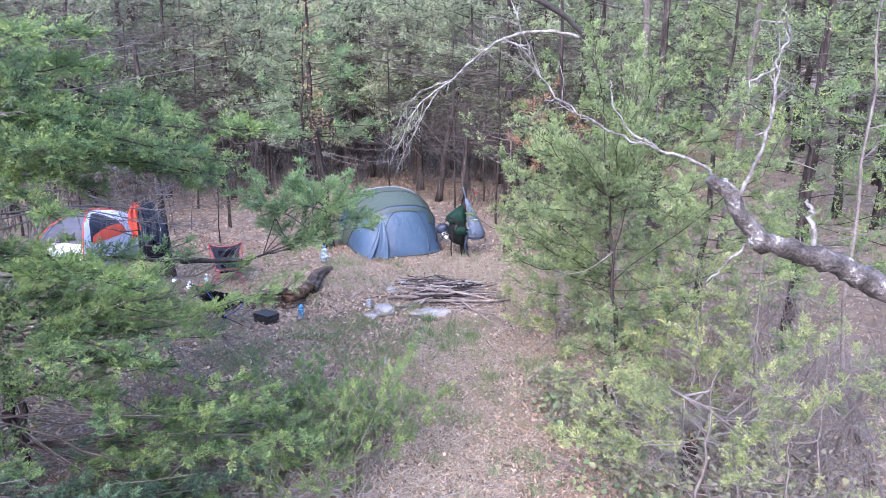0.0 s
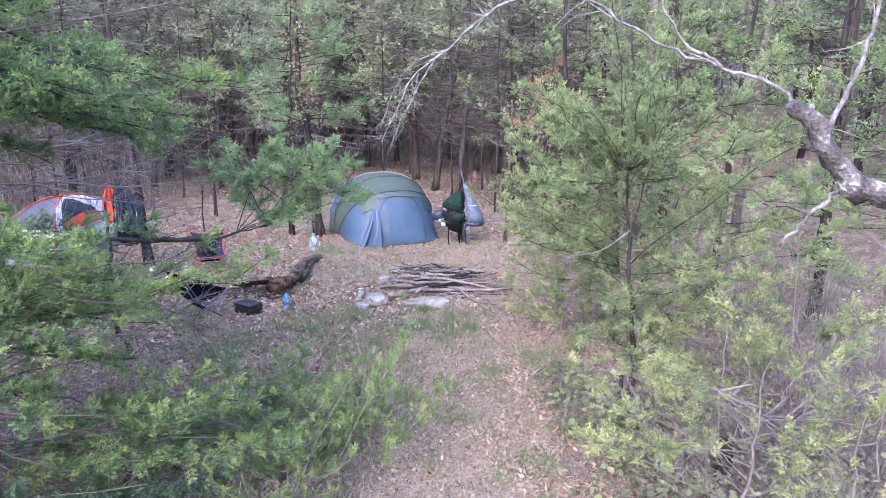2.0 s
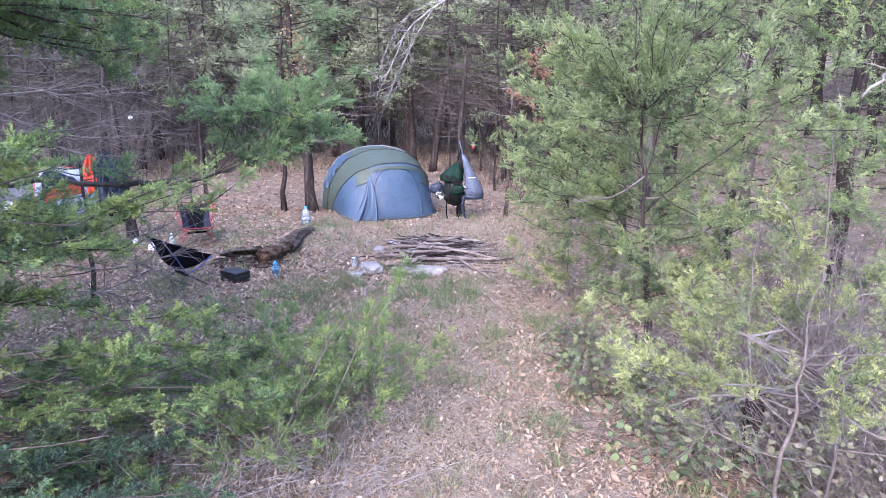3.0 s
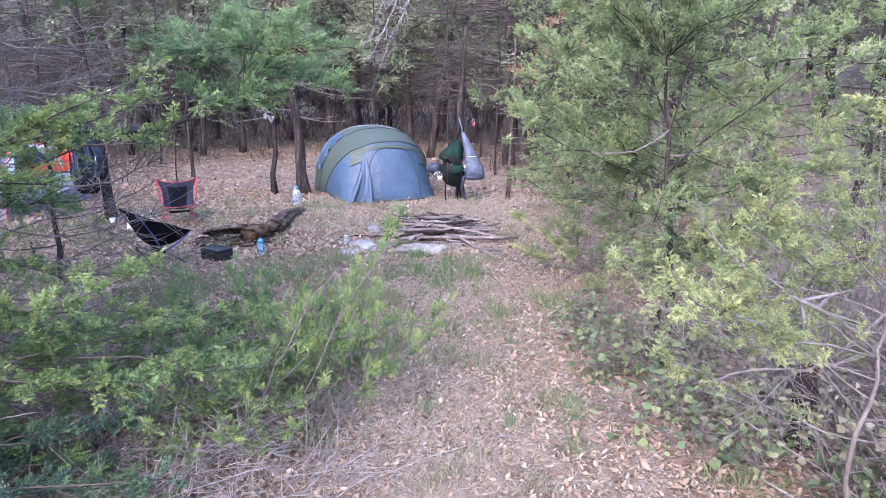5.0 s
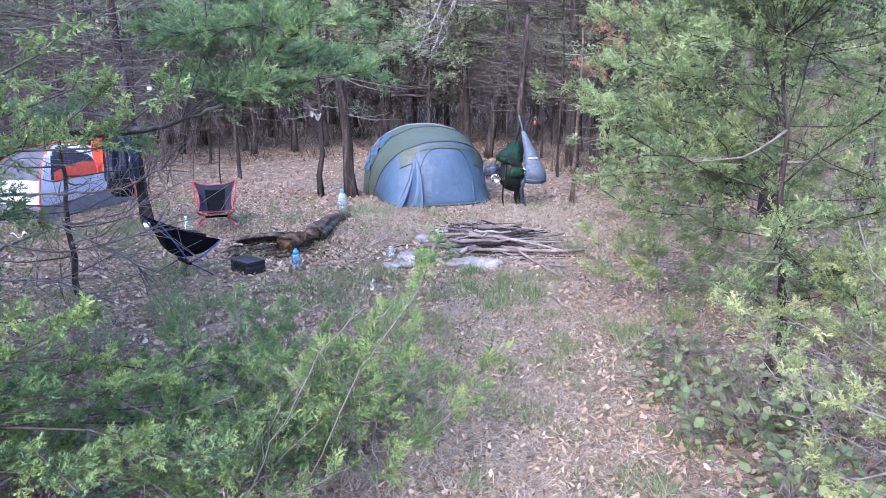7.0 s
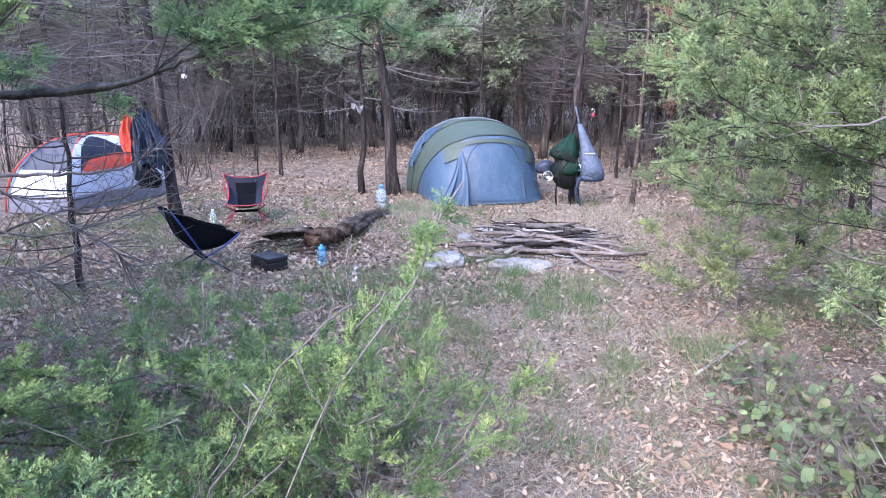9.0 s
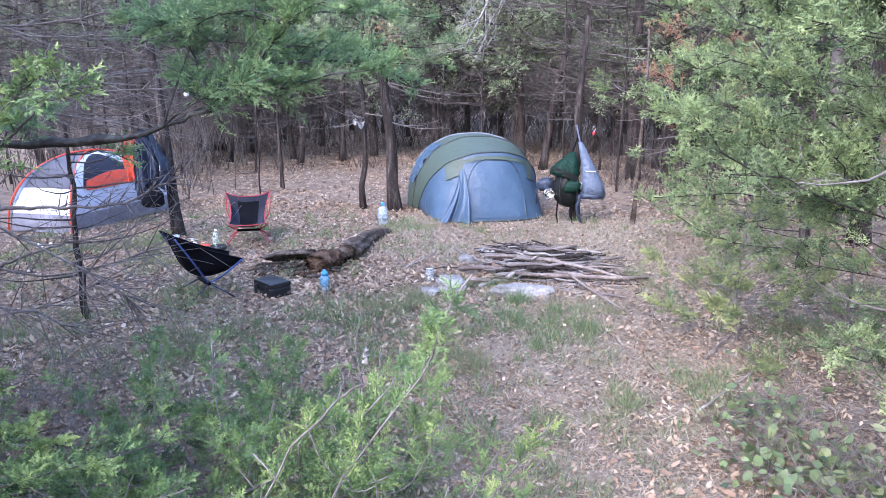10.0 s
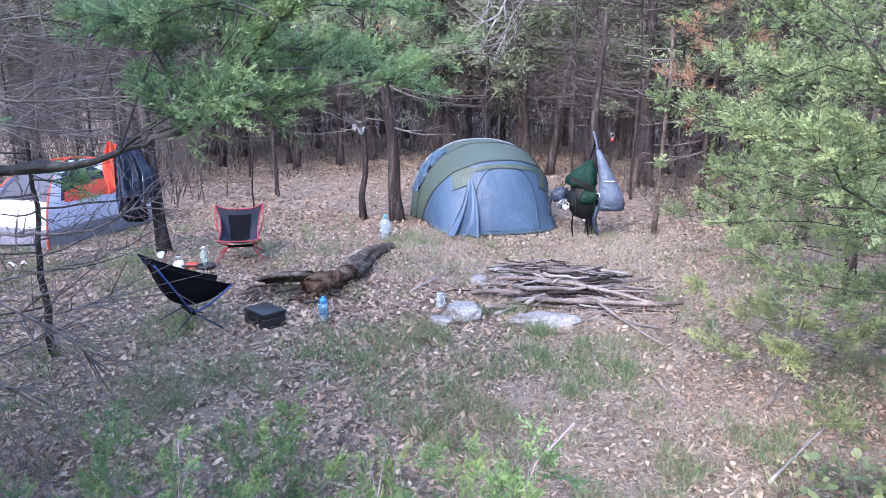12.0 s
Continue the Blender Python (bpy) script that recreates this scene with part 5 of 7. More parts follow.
# ---- the green and blue tent ----
def tent_surface(k, s):
    """A place on the tent: k runs from the front hem over three hoops to the back hem, s from west to east."""
    ks = [0, 1, 2, 3, 4]
    w = np.interp(k, ks, [0.80, 0.84, 0.90, 0.95, 0.90])
    h = np.interp(k, ks, [0.0, 0.88, 1.04, 1.05, 0.0])
    if k > 3:
        h = 1.05 * math.sqrt(max(0.0, 1 - (k - 3) ** 2))
    ye = np.interp(k, ks, [-0.10, 0.0, 0.13, 0.27, 0.45])
    ya = np.interp(k, ks, [-1.15, -0.90, -0.24, 0.24, 0.96])
    th = math.pi * (1 - s)
    sn = max(0.0, math.sin(th))
    bow = sn ** (0.3 + 0.5 * min(k, 1))
    crumple = 0.007 * math.sin(23 * s + 5 * k) * math.sin(9 * s - 11 * k) + 0.004 * math.sin(47 * s + 13 * k)
    if k < 1 and s < 0.5:
        crumple += 0.012 * math.sin(31 * s + 9 * k + 2 * math.sin(11 * s)) * (1 - k) * (1 - 2 * s)
    sink = 0.018 * math.sin(math.pi * (k % 1.0)) * sn if 1 <= k <= 3 else 0.0
    return np.array([w * math.copysign(abs(math.cos(th)) ** 0.85, math.cos(th)), ye + (ya - ye) * bow + crumple * sn, max(0.012, h * sn**0.8 - sink + 0.012 + crumple * 0.7 * sn * (h > 0.3))])


def tent_piece(k0, k1, s0, s1, nk, ns, out=0.0, edge=None):
    def f(u, v):
        s = s0 + (s1 - s0) * v
        top = k1 if edge is None else edge(v)
        p = tent_surface(k0 + (top - k0) * u, s)
        if out:
            k = min(max(k0 + (top - k0) * u, 0.02), 3.98)
            ss = min(max(s, 0.02), 0.98)
            n = np.cross(tent_surface(k, ss + 0.01) - tent_surface(k, ss - 0.01), tent_surface(k + 0.02, ss) - tent_surface(k - 0.02, ss))
            p = p + out * n / max(np.linalg.norm(n), 1e-9)
        return p
    return Build().sheet(f, nk, ns)


tent = thing("popup_tent", pose(0.225, 1.05, 0.0, 0, 0, 24), "slate-blue and olive-green pop-up tent with a closed door", "tent")
part("front_panel", tent_piece(0, 1, 0, 1, 24, 90), TENT_BLUE, tent, smooth=True)
part("roof_panel", tent_piece(1, 2, 0, 1, 8, 48), TENT_GREEN, tent, "olive-green roof panel", smooth=True)
part("roof_panel", tent_piece(2, 3, 0, 1, 8, 48), TENT_GREEN, tent, "olive-green roof panel", smooth=True)
part("rear_panel", tent_piece(3, 4, 0, 1, 14, 48), TENT_BLUE, tent, smooth=True)


def window_cloth(u, v):
    p = tent_surface(2.08 + 0.86 * u, 0.09 + 0.25 * v)
    n = np.array([-0.9, -0.2, 0.4])
    return p + n * (0.014 + 0.012 * math.sin(17 * v + 6 * u + 2 * math.sin(9 * u)) + 0.009 * math.sin(29 * v - 11 * u))


part("side_window", Build().sheet(window_cloth, 16, 30), TENT_BLUE, tent, "crumpled blue window cover", smooth=True)
part("door", tent_piece(0.05, 0.9, 0.365, 0.665, 14, 30, 0.010, lambda v: 0.05 + 0.83 * max(0.0, 1 - abs(2 * v - 1) ** 3.0) ** 0.5), TENT_BLUE, tent, "smooth blue door panel", smooth=True)
part("door_band", tent_piece(0.89, 0.95, 0.36, 0.68, 2, 30, 0.012), TENT_GREEN, tent, "olive-green band over the door", smooth=True)
part("corner_patch", tent_piece(0.74, 0.985, 0.27, 0.37, 6, 12, 0.010), TENT_GREEN, tent, "olive-green corner patch", smooth=True)
part("corner_patch", tent_piece(0.70, 0.985, 0.685, 0.74, 6, 8, 0.010), TENT_GREEN, tent, "olive-green corner patch", smooth=True)
part("patch_seam", Build().tube([tent_surface(0.74, v) + (0, -0.014, 0.0) for v in np.linspace(0.265, 0.375, 12)], 0.006, 5), TENT_EDGE, tent, smooth=True)
part("patch_seam", Build().tube([tent_surface(0.70, v) + (0.006, -0.012, 0.0) for v in np.linspace(0.68, 0.76, 10)], 0.006, 5), TENT_EDGE, tent, smooth=True)
for kk in (1.0, 2.0):
    part("hoop", Build().tube([tent_surface(kk, s) + (0, 0, 0.004) for s in np.linspace(0, 1, 48)], 0.011, 6), TENT_EDGE, tent, "dark hoop seam", smooth=True)
part("hoop", Build().tube([tent_surface(3.0, s) + (0, 0, 0.004) for s in np.linspace(0, 1, 48)], 0.012, 6), TENT_RIM, tent, "pale grey rear hoop", smooth=True)
part("door_zip", Build().tube([tent_surface(0.05 + 0.85 * max(0.0, 1 - abs(2 * v - 1) ** 3.0) ** 0.5, 0.362 + 0.306 * v) + (0, -0.013, 0.004) for v in np.linspace(0, 1, 60)], 0.0045, 5), TENT_EDGE, tent, smooth=True)
part("hem", Build().tube([tent_surface(0.0, s) for s in np.linspace(0, 1, 60)], 0.013, 5), TENT_EDGE, tent, smooth=True)
part("label", tent_piece(0.40, 0.44, 0.76, 0.79, 2, 6, 0.012), TENT_RIM, tent, "small pale printed mark")


def flap(u, v):
    top = tent_surface(0.80, 0.35) * (1 - v) + tent_surface(0.84, 0.37) * v
    foot = np.array([-0.73 + 0.40 * v, -1.05 - 0.14 * v, 0.014])
    p = top * (1 - u) + foot * u
    p[0] += 0.03 * math.sin(math.pi * u) * (1 - v)
    p[1] -= 0.02 + 0.05 * u * math.sin(v * 8.5 + 0.8) + 0.028 * math.sin(v * 19 + u * 4) * u + 0.06 * math.sin(math.pi * u) * v
    p[2] = max(0.012, p[2] + 0.012 * math.sin(v * 14 + 5 * u) * u)
    return p


part("door_flap", Build().sheet(flap, 22, 36), TENT_BLUE, tent, "crumpled unzipped door flap", smooth=True)


# ---- the pale dome tent with orange poles ----
dome = thing("dome_tent", pose(-4.64, -0.85, 0.0, 0, 0, 87), "pale grey dome tent with orange poles and dark mesh", "tent")
HW, HD, HH = 0.95, 0.47, 0.90


def dome_wall(side, u, v):
    """A wall of the dome: side 0 front, 1 east, 2 back, 3 west; u along, v up."""
    x = (2 * u - 1)
    lift = v * math.pi / 2
    flat = np.array([x * HW * math.cos(lift * 0.98) ** 0.8, -HD * math.cos(lift) ** 0.8, HH * math.sin(lift) ** 0.9])
    bulge = (0.05 if side < 2 else -0.10) * math.sin(math.pi * min(1.0, 1.15 * v)) * (1 - 0.6 * x * x)
    flat[1] -= bulge
    if side in (1, 3):
        flat = np.array([HW * math.cos(lift) ** 0.8 + bulge, x * HD * math.cos(lift * 0.98) ** 0.8, flat[2]])
        return flat if side == 1 else flat * (-1, -1, 1)
    return flat if side == 0 else flat * (-1, -1, 1)


def dome_piece(side, u0, u1, v0, v1, out=0.0, nu=14, nv=12, top=None):
    def f(a, b):
        vv = v0 + ((v1 if top is None else v0 + (v1 - v0) * top(a)) - v0) * b
        p = dome_wall(side, u0 + (u1 - u0) * a, vv)
        return p * (1 + out, 1 + out, 1) if out else p
    return Build().sheet(f, nu, nv)


for side in range(4):
    part("floor_edge", dome_piece(side, 0, 1, 0.0, 0.13), GREY_CLOTH, dome, "dark grey floor cloth turned up at the edge", smooth=True)
    part("wall", dome_piece(side, 0, 1, 0.13, 0.36 if side == 3 else 0.97), SNOW_CLOTH if side == 3 else WHITE_CLOTH, dome, smooth=True)
part("mesh_wall", dome_piece(3, 0, 1, 0.36, 0.97), MESH_GREY, dome, "grey mesh wall", smooth=True)
part("window", dome_piece(0, 0.10, 0.66, 0.36, 0.88, 0.010, top=lambda a: max(0.2, 1 - abs(2 * a - 0.85) ** 2.5) ** 0.45), MESH_DARK, dome, "dark mesh window", smooth=True)
part("window_flap", dome_piece(0, 0.13, 0.68, 0.34, 0.52, 0.016, top=lambda a: 0.3 + 0.7 * math.sin(math.pi * (0.12 + 0.6 * a))), ORANGE, dome, "orange window flap", smooth=True)
for sx in (-1, 1):
    pole = [np.array([sx * math.cos(t) * HW * 1.02, -math.cos(t) * HD * 1.02, HH * 1.03 * abs(math.sin(t)) ** 0.9]) for t in np.linspace(0.0, math.pi, 40)]
    part("pole", Build().tube(pole, 0.013, 6), ORANGE, dome, "orange tent pole", smooth=True)
    for k in range(5, 36, 5):
        part("pole_clip", Build().tube([pole[k], pole[k] * (0.95, 0.95, 0.95)], 0.009, 5), TENT_EDGE, dome, "small dark clip on the pole")


# ---- folding camp chairs ----
def camp_chair(m, label, trim, cloth, panel, rim_mat, wide=0.26, sag=0.02, taut=False, feet=None):
    """A low sling chair on a crossed tubular frame; it faces -y."""
    c = thing("camp_chair", m, label, "chair", "camp chairs")
    prof = smoothed([(-0.27, 0.27), (-0.14, 0.215), (0.02, 0.20), (0.15, 0.27), (0.215, 0.40), (0.26, 0.575)], 24)

    def sling(u, v):
        y, z = prof[min(int(round(v * 23)), 23)]
        x = 2 * u - 1
        w = abs(x) ** 3.0
        bend = min(1.0, 1.35 * v)
        edge = (-0.32 + 0.62 * v, 0.35 + 0.28 * v - sag * math.sin(math.pi * v)) if taut else (-0.29 + 0.50 * bend + 0.06 * v, 0.30 + 0.34 * v**1.5 - sag * math.sin(math.pi * v))
        return np.array([x * (wide * (0.80 + 0.20 * v) - 0.035 * math.sin(math.pi * v)), y * (1 - w) + edge[0] * w, z * (1 - w) + edge[1] * w])
    part("seat", Build().sheet(lambda u, v: sling(u, v), 18, 23), cloth, c, smooth=True)
    part("mesh_panel", Build().sheet(lambda u, v: sling(0.24 + 0.52 * u, 0.45 + 0.45 * v) + (0, -0.006, 0.004), 10, 12), panel, c, "see-through mesh panel", smooth=True)
    rim = [sling(0, v) for v in np.linspace(0, 1, 16)] + [sling(u, 1) for u in np.linspace(0, 1, 12)][1:] + [sling(1, v) for v in np.linspace(1, 0, 16)][1:] + [sling(u, 0) for u in np.linspace(1, 0, 12)][1:]
    part("trim", Build().tube(rim, 0.007, 6), rim_mat, c, smooth=True)
    for u0 in (0.27, 0.73):
        part("seam", Build().tube([sling(u0, v) + (0, 0.004, -0.006) for v in np.linspace(0.06, 0.98, 22)], 0.006, 5), cloth if taut else trim, c, smooth=True)
    part("hub", Build().box((-0.14, -0.02, 0.135), (0.14, 0.02, 0.165), 0.008), BLACK, c)
    for sx in (-1, 1):
        for y, yz in ((-0.20, 0.0), (0.22, 0.0)):
            part("leg", Build().tube([(sx * 0.12, 0.0, 0.15), (sx * 0.19, y * 0.6, 0.07), (sx * 0.24, y, 0.008)], 0.008, 6), feet or trim, c, smooth=True)
        part("seat_pole", Build().tube(smoothed([(sx * 0.12, 0, 0.15), (sx * 0.22, -0.12, 0.24), tuple(sling((sx + 1) / 2, 0))], 10), 0.008, 6), trim, c, smooth=True)
        part("back_pole", Build().tube(smoothed([(sx * 0.12, 0, 0.15), (sx * 0.24, 0.14, 0.36), tuple(sling((sx + 1) / 2, 1))], 10), 0.008, 6), trim, c, smooth=True)
    return c


camp_chair(pose(-1.95, -1.68, 0.0, 0, 0, 25) @ Matrix.Diagonal((0.97, 0.92, 0.84, 1)), "low folding camp chair with red trim and dark mesh sling", RED, MESH_DARK, BLACK, RED)
camp_chair(pose(-1.27, -3.76, 0.0, 0, 0, 140) @ Matrix.Scale(0.91, 4), "low folding camp chair with blue poles and black sling", BLUE, BLACK, BLACK, BLACK, 0.22, 0.02, True, NAVY)

# ---- things on the ground ----
case = thing("equipment_case", pose(-0.73, -3.58, 0.0, 0, 0, -32) @ Matrix.Scale(0.82, 4), "closed black plastic case lying on dry leaves", "case")
part("body", Build().box((-0.17, -0.12, 0.0), (0.17, 0.12, 0.098), 0.010), CASE, case)
part("lid", Build().box((-0.171, -0.121, 0.1), (0.171, 0.121, 0.155), 0.010), CASE, case)
for sx in (-0.09, 0.09):
    part("latch", Build().box((sx - 0.02, -0.134, 0.07), (sx + 0.02, -0.121, 0.125), 0.004), CASE, case)
part("handle", Build().tube([(-0.05, -0.122, 0.06), (-0.05, -0.15, 0.06), (0.05, -0.15, 0.06), (0.05, -0.122, 0.06)], 0.008, 6), CASE, case)


def bottle(name, m, label, profile, body_mat, cap, cap_mat, band=None, band_mat=None, grip=False):
    b = thing(name, m, label, "bottle")
    part("body", lathe(Build(), profile), body_mat, b, smooth=True)
    part("cap", lathe(Build(), cap), cap_mat, b, smooth=True)
    if band:
        part("label", lathe(Build(), band), band_mat, b, "plain paper label", smooth=True)
    if grip:
        part("handle", Build().tube(smoothed([(0.03, 0, 0.27), (0.075, 0, 0.27), (0.085, 0, 0.22), (0.06, 0, 0.19)], 12), 0.008, 6), body_mat, b, smooth=True)
    return b


bottle("water_jug", pose(-0.68, -0.54, 0.0), "clear plastic water jug with a blue cap standing on leaves",
       [(0.055, 0.0), (0.068, 0.01), (0.066, 0.06), (0.069, 0.075), (0.069, 0.15), (0.066, 0.16), (0.068, 0.19), (0.06, 0.225), (0.03, 0.26), (0.021, 0.275)], WATER, [(0.024, 0.275), (0.024, 0.30), (0.015, 0.305)], BLUE_CAP, [(0.0705, 0.085), (0.0705, 0.13)], JAR)
bottle("water_bottle", pose(-0.31, -3.42, 0.0), "blue sports bottle standing on dry leaves", [(0.03, 0.0), (0.036, 0.01), (0.034, 0.06), (0.037, 0.10), (0.036, 0.13), (0.02, 0.155)], WATER,
       [(0.028, 0.152), (0.028, 0.178), (0.014, 0.182), (0.012, 0.20)], BLUE_CAP, [(0.0385, 0.055), (0.0385, 0.145)], BLUE_CLEAR)
bottle("plastic_bottle", pose(-2.12, -2.12, 0.0), "milky plastic bottle standing by the cooking gear", [(0.03, 0.0), (0.036, 0.01), (0.036, 0.14), (0.014, 0.19)], GREEN_CLEAR, [(0.015, 0.19), (0.015, 0.212), (0.008, 0.214)], WHITE_PLASTIC)
bottle("glass_jar", pose(0.52, -2.93, 0.0), "clear empty glass jar standing by the stones", [(0.035, 0.0), (0.042, 0.006), (0.042, 0.11), (0.036, 0.125)], JAR, [(0.037, 0.125), (0.037, 0.137), (0.034, 0.138)], STEEL)

pan = thing("camping_pan", pose(-2.05, -2.2, 0.0, 0, 0, 200), "black camping pan lying by the chairs", "pan")
part("bowl", lathe(Build(), [(0.07, 0.0), (0.09, 0.012), (0.095, 0.05), (0.088, 0.05), (0.08, 0.015)]), CASE, pan, smooth=True)
part("handle", Build().box((0.09, -0.012, 0.035), (0.24, 0.012, 0.048), 0.005), CASE, pan)
stove = thing("camping_stove", pose(-2.33, -2.25, 0.0, 0, 0, 20), "white and orange camping stove on the ground", "stove")
part("canister", lathe(Build(), [(0.05, 0.0), (0.055, 0.01), (0.055, 0.06), (0.04, 0.085), (0.012, 0.092)]), WHITE_PLASTIC, stove, smooth=True)
part("burner", lathe(Build(), [(0.012, 0.09), (0.02, 0.12), (0.04, 0.13), (0.03, 0.136)]), STEEL, stove, smooth=True)
part("pouch", bundle(Build(), [(0.13, 0, 0.0, 0.06, 0.04), (0.13, 0, 0.03, 0.07, 0.05), (0.13, 0, 0.06, 0.05, 0.03)], np.random.default_rng(1)), ORANGE, stove, "orange cloth pouch", smooth=True)
mug = thing("steel_mug", pose(-2.68, -2.02, 0.0), "small steel mug standing by the tree", "mug")
part("cup", lathe(Build(), [(0.04, 0.0), (0.043, 0.004), (0.043, 0.10), (0.04, 0.10), (0.038, 0.01)]), STEEL, mug, smooth=True)
part("handle", Build().tube(smoothed([(0.043, 0, 0.085), (0.075, 0, 0.07), (0.075, 0, 0.035), (0.043, 0, 0.02)], 10), 0.004, 5), RED, mug, smooth=True)
whole("paper_scrap", Build().sheet(lambda u, v: (-4.05 + 0.18 * u, -2.6 + 0.12 * v, 0.03 + 0.03 * math.sin(7 * u + 4 * v)), 8, 6), WHITE_PLASTIC, "crumpled white paper lying on the ground", "paper")

# ---- the rotten log ----
log = thing("rotten_log", pose(-0.60, -2.0, 0.0, 0, 0, 0), "rotten log in two pieces with a hollow collapsed end", "log")
grr = np.random.default_rng(14)
a = np.linspace(0, 2 * np.pi, 28, endpoint=False)


def log_piece(line, radii, steps, rough, squash=0.8):
    """A weathered length of log along a line, fluted and ragged at both ends."""
    pts = smoothed(line, steps)
    along = unit(np.gradient(pts, axis=0))
    across = unit(np.cross(along, UP))
    flute = grr.normal(0, 0.07, len(a))
    out = []
    for k in range(steps):
        u = k / (steps - 1)
        r = np.interp(u, np.linspace(0, 1, len(radii)), radii) * (1 + flute + 0.08 * np.sin(3 * a + 7 * u) + 0.05 * np.sin(7 * a - 13 * u) + grr.normal(0, rough, len(a)))
        end = grr.normal(0, 0.03, len(a)) if k in (0, steps - 1) else np.zeros(len(a))
        out.append(pts[k] + across[k] * (r * np.cos(a))[:, None] + UP * (squash * r * np.sin(a))[:, None] + along[k] * end[:, None])
    return Build().rings(out)


part("trunk", log_piece([(0.13, -0.38, 0.085), (0.10, 0.0, 0.08), (0.05, 0.4, 0.065), (0.10, 0.78, 0.05), (0.12, 1.02, 0.03)], [0.118, 0.11, 0.095, 0.10, 0.08, 0.05], 40, 0.045), LOG_BARK, log, "grey-brown weathered length of log")
part("stump_block", log_piece([(-0.04, -0.86, 0.085), (-0.01, -0.74, 0.09), (0.04, -0.60, 0.085), (0.08, -0.50, 0.075)], [0.105, 0.12, 0.115, 0.08], 20, 0.05, 0.85), LOG_WOOD, log, "reddish-brown crumbling length of log")
arc = np.linspace(0.35, 1.9, 14)
rings, dents = [], grr.normal(0, 0.008, 14)
for k in range(16):
    u = k / 15
    r = (0.15 + 0.03 * u + dents) * (0.75 + 0.25 * min(1.0, 2.5 * u))
    edge = grr.normal(0, 0.03, 14) if k in (0, 15) else grr.normal(0, 0.004, 14)
    x, y = -0.60 + 0.47 * u, -0.78 + 0.05 * u
    outer = np.stack([x + edge, y + r * np.sin(arc[::-1] - 0.35), r * np.sin(arc * 0.85)], -1)
    inner = np.stack([x + edge, y + 0.84 * r * np.sin(arc[::-1] - 0.35), 0.84 * r * np.sin(arc * 0.85)], -1)
    rings.append(np.vstack([outer, inner[::-1]]))
part("broken_end", Build().rings(rings), LOG_BARK, log, "thin hollow shell of bark open to one side")
part("hollow_bed", Build().sheet(lambda u, v: (-0.58 + 0.52 * u, -0.92 + 0.26 * v, 0.012 + 0.02 * math.sin(13 * u) * math.sin(9 * v) + 0.03 * v * u), 14, 10), ROTTEN, log, "black rotted wood inside the hollow")
for k in range(46):
    chips = Build()
    p = np.array([grr.uniform(-0.66, 0.16), grr.uniform(-1.05, -0.68), 0.012 + grr.uniform(0, 0.03)])
    d = np.array([grr.normal(), grr.normal(), grr.normal(0, 0.25)]) * 0.045
    part("bark_chip", chips.tube([p - d, p, p + d], np.array([0.010, 0.018, 0.006]) * grr.uniform(0.5, 1.4), 5, 0.25, grr), (LOG_WOOD, ROTTEN, LOG_BARK)[k % 3], log, "loose broken bark")

# ---- firewood and stones ----
prng = np.random.default_rng(19)
pile = thing("firewood_pile", pose(1.50, -2.3, 0.0), "loose tangled pile of dry grey sticks and branches on the ground", "firewood")
for k in range(285):
    heap = k >= 190
    ln = prng.uniform(0.2, 0.6) if heap else prng.uniform(0.25, 0.85)
    a = prng.uniform(-0.7, 1.2) if heap else prng.normal(-0.12, 0.6)
    cx, cy = (prng.normal(-0.25, 0.2), prng.normal(0.55, 0.2)) if heap else (prng.normal(0.08, 0.26), prng.normal(-0.05, 0.26))
    r = prng.choice([0.004, 0.005, 0.007]) if heap else prng.choice([0.005, 0.007, 0.009, 0.012, 0.018])
    r *= prng.uniform(0.75, 1.25)
    z = r + (0.14 if heap else 0.25) * prng.uniform(0, 1) ** 1.2 * math.exp(-(((cx + 0.25 * heap) / 0.55) ** 2 + ((cy - 0.5 * heap) / 0.34) ** 2))
    d = np.array([math.cos(a), math.sin(a), prng.normal(0, 0.05)])
    bend, n = prng.normal(0, 0.05), 7
    side = np.array([-d[1], d[0], 0])
    pts = [np.array([cx, cy, z]) + d * ln * t + side * (bend * (1 - 4 * t * t) + prng.normal(0, 0.007)) + UP * prng.normal(0, 0.006) for t in np.linspace(-0.5, 0.5, n)]
    pts = [np.array([p[0], p[1], max(p[2], r * 0.8)]) for p in pts]
    part("stick", Build().tube(pts, np.linspace(r, r * 0.6, n) * (1 + prng.normal(0, 0.06, n)), 6, 0.12, prng), (STICK, TWIG, BARK, TWIG, PALE_TWIG, BARK)[k % 6], pile, smooth=True)
for pts, r in (([(-0.05, -0.42, 0.06), (0.35, -0.40, 0.07), (0.7, -0.34, 0.06), (0.98, -0.22, 0.05)], 0.027), ([(0.28, -0.48, 0.10), (0.5, -0.8, 0.05), (0.74, -1.16, 0.02)], 0.018), ([(-0.78, -0.28, 0.05), (-0.45, -0.3, 0.08), (0.0, -0.48, 0.08)], 0.03),
               ([(-0.55, -0.1, 0.14), (-0.1, -0.18, 0.17), (0.45, -0.3, 0.12), (0.8, -0.35, 0.05)], 0.024), ([(0.2, -0.55, 0.03), (0.45, -0.62, 0.03), (0.62, -0.9, 0.02)], 0.012), ([(0.1, -0.1, 0.12), (0.6, -0.02, 0.07), (1.05, -0.05, 0.03)], 0.009)):
    part("stick", Build().tube(smoothed(pts, 12), np.linspace(r * 0.8, r * 0.55, 12) * (1 + prng.normal(0, 0.05, 12)), 8, 0.1, prng), STICK, pile, "thick dry stick", smooth=True)


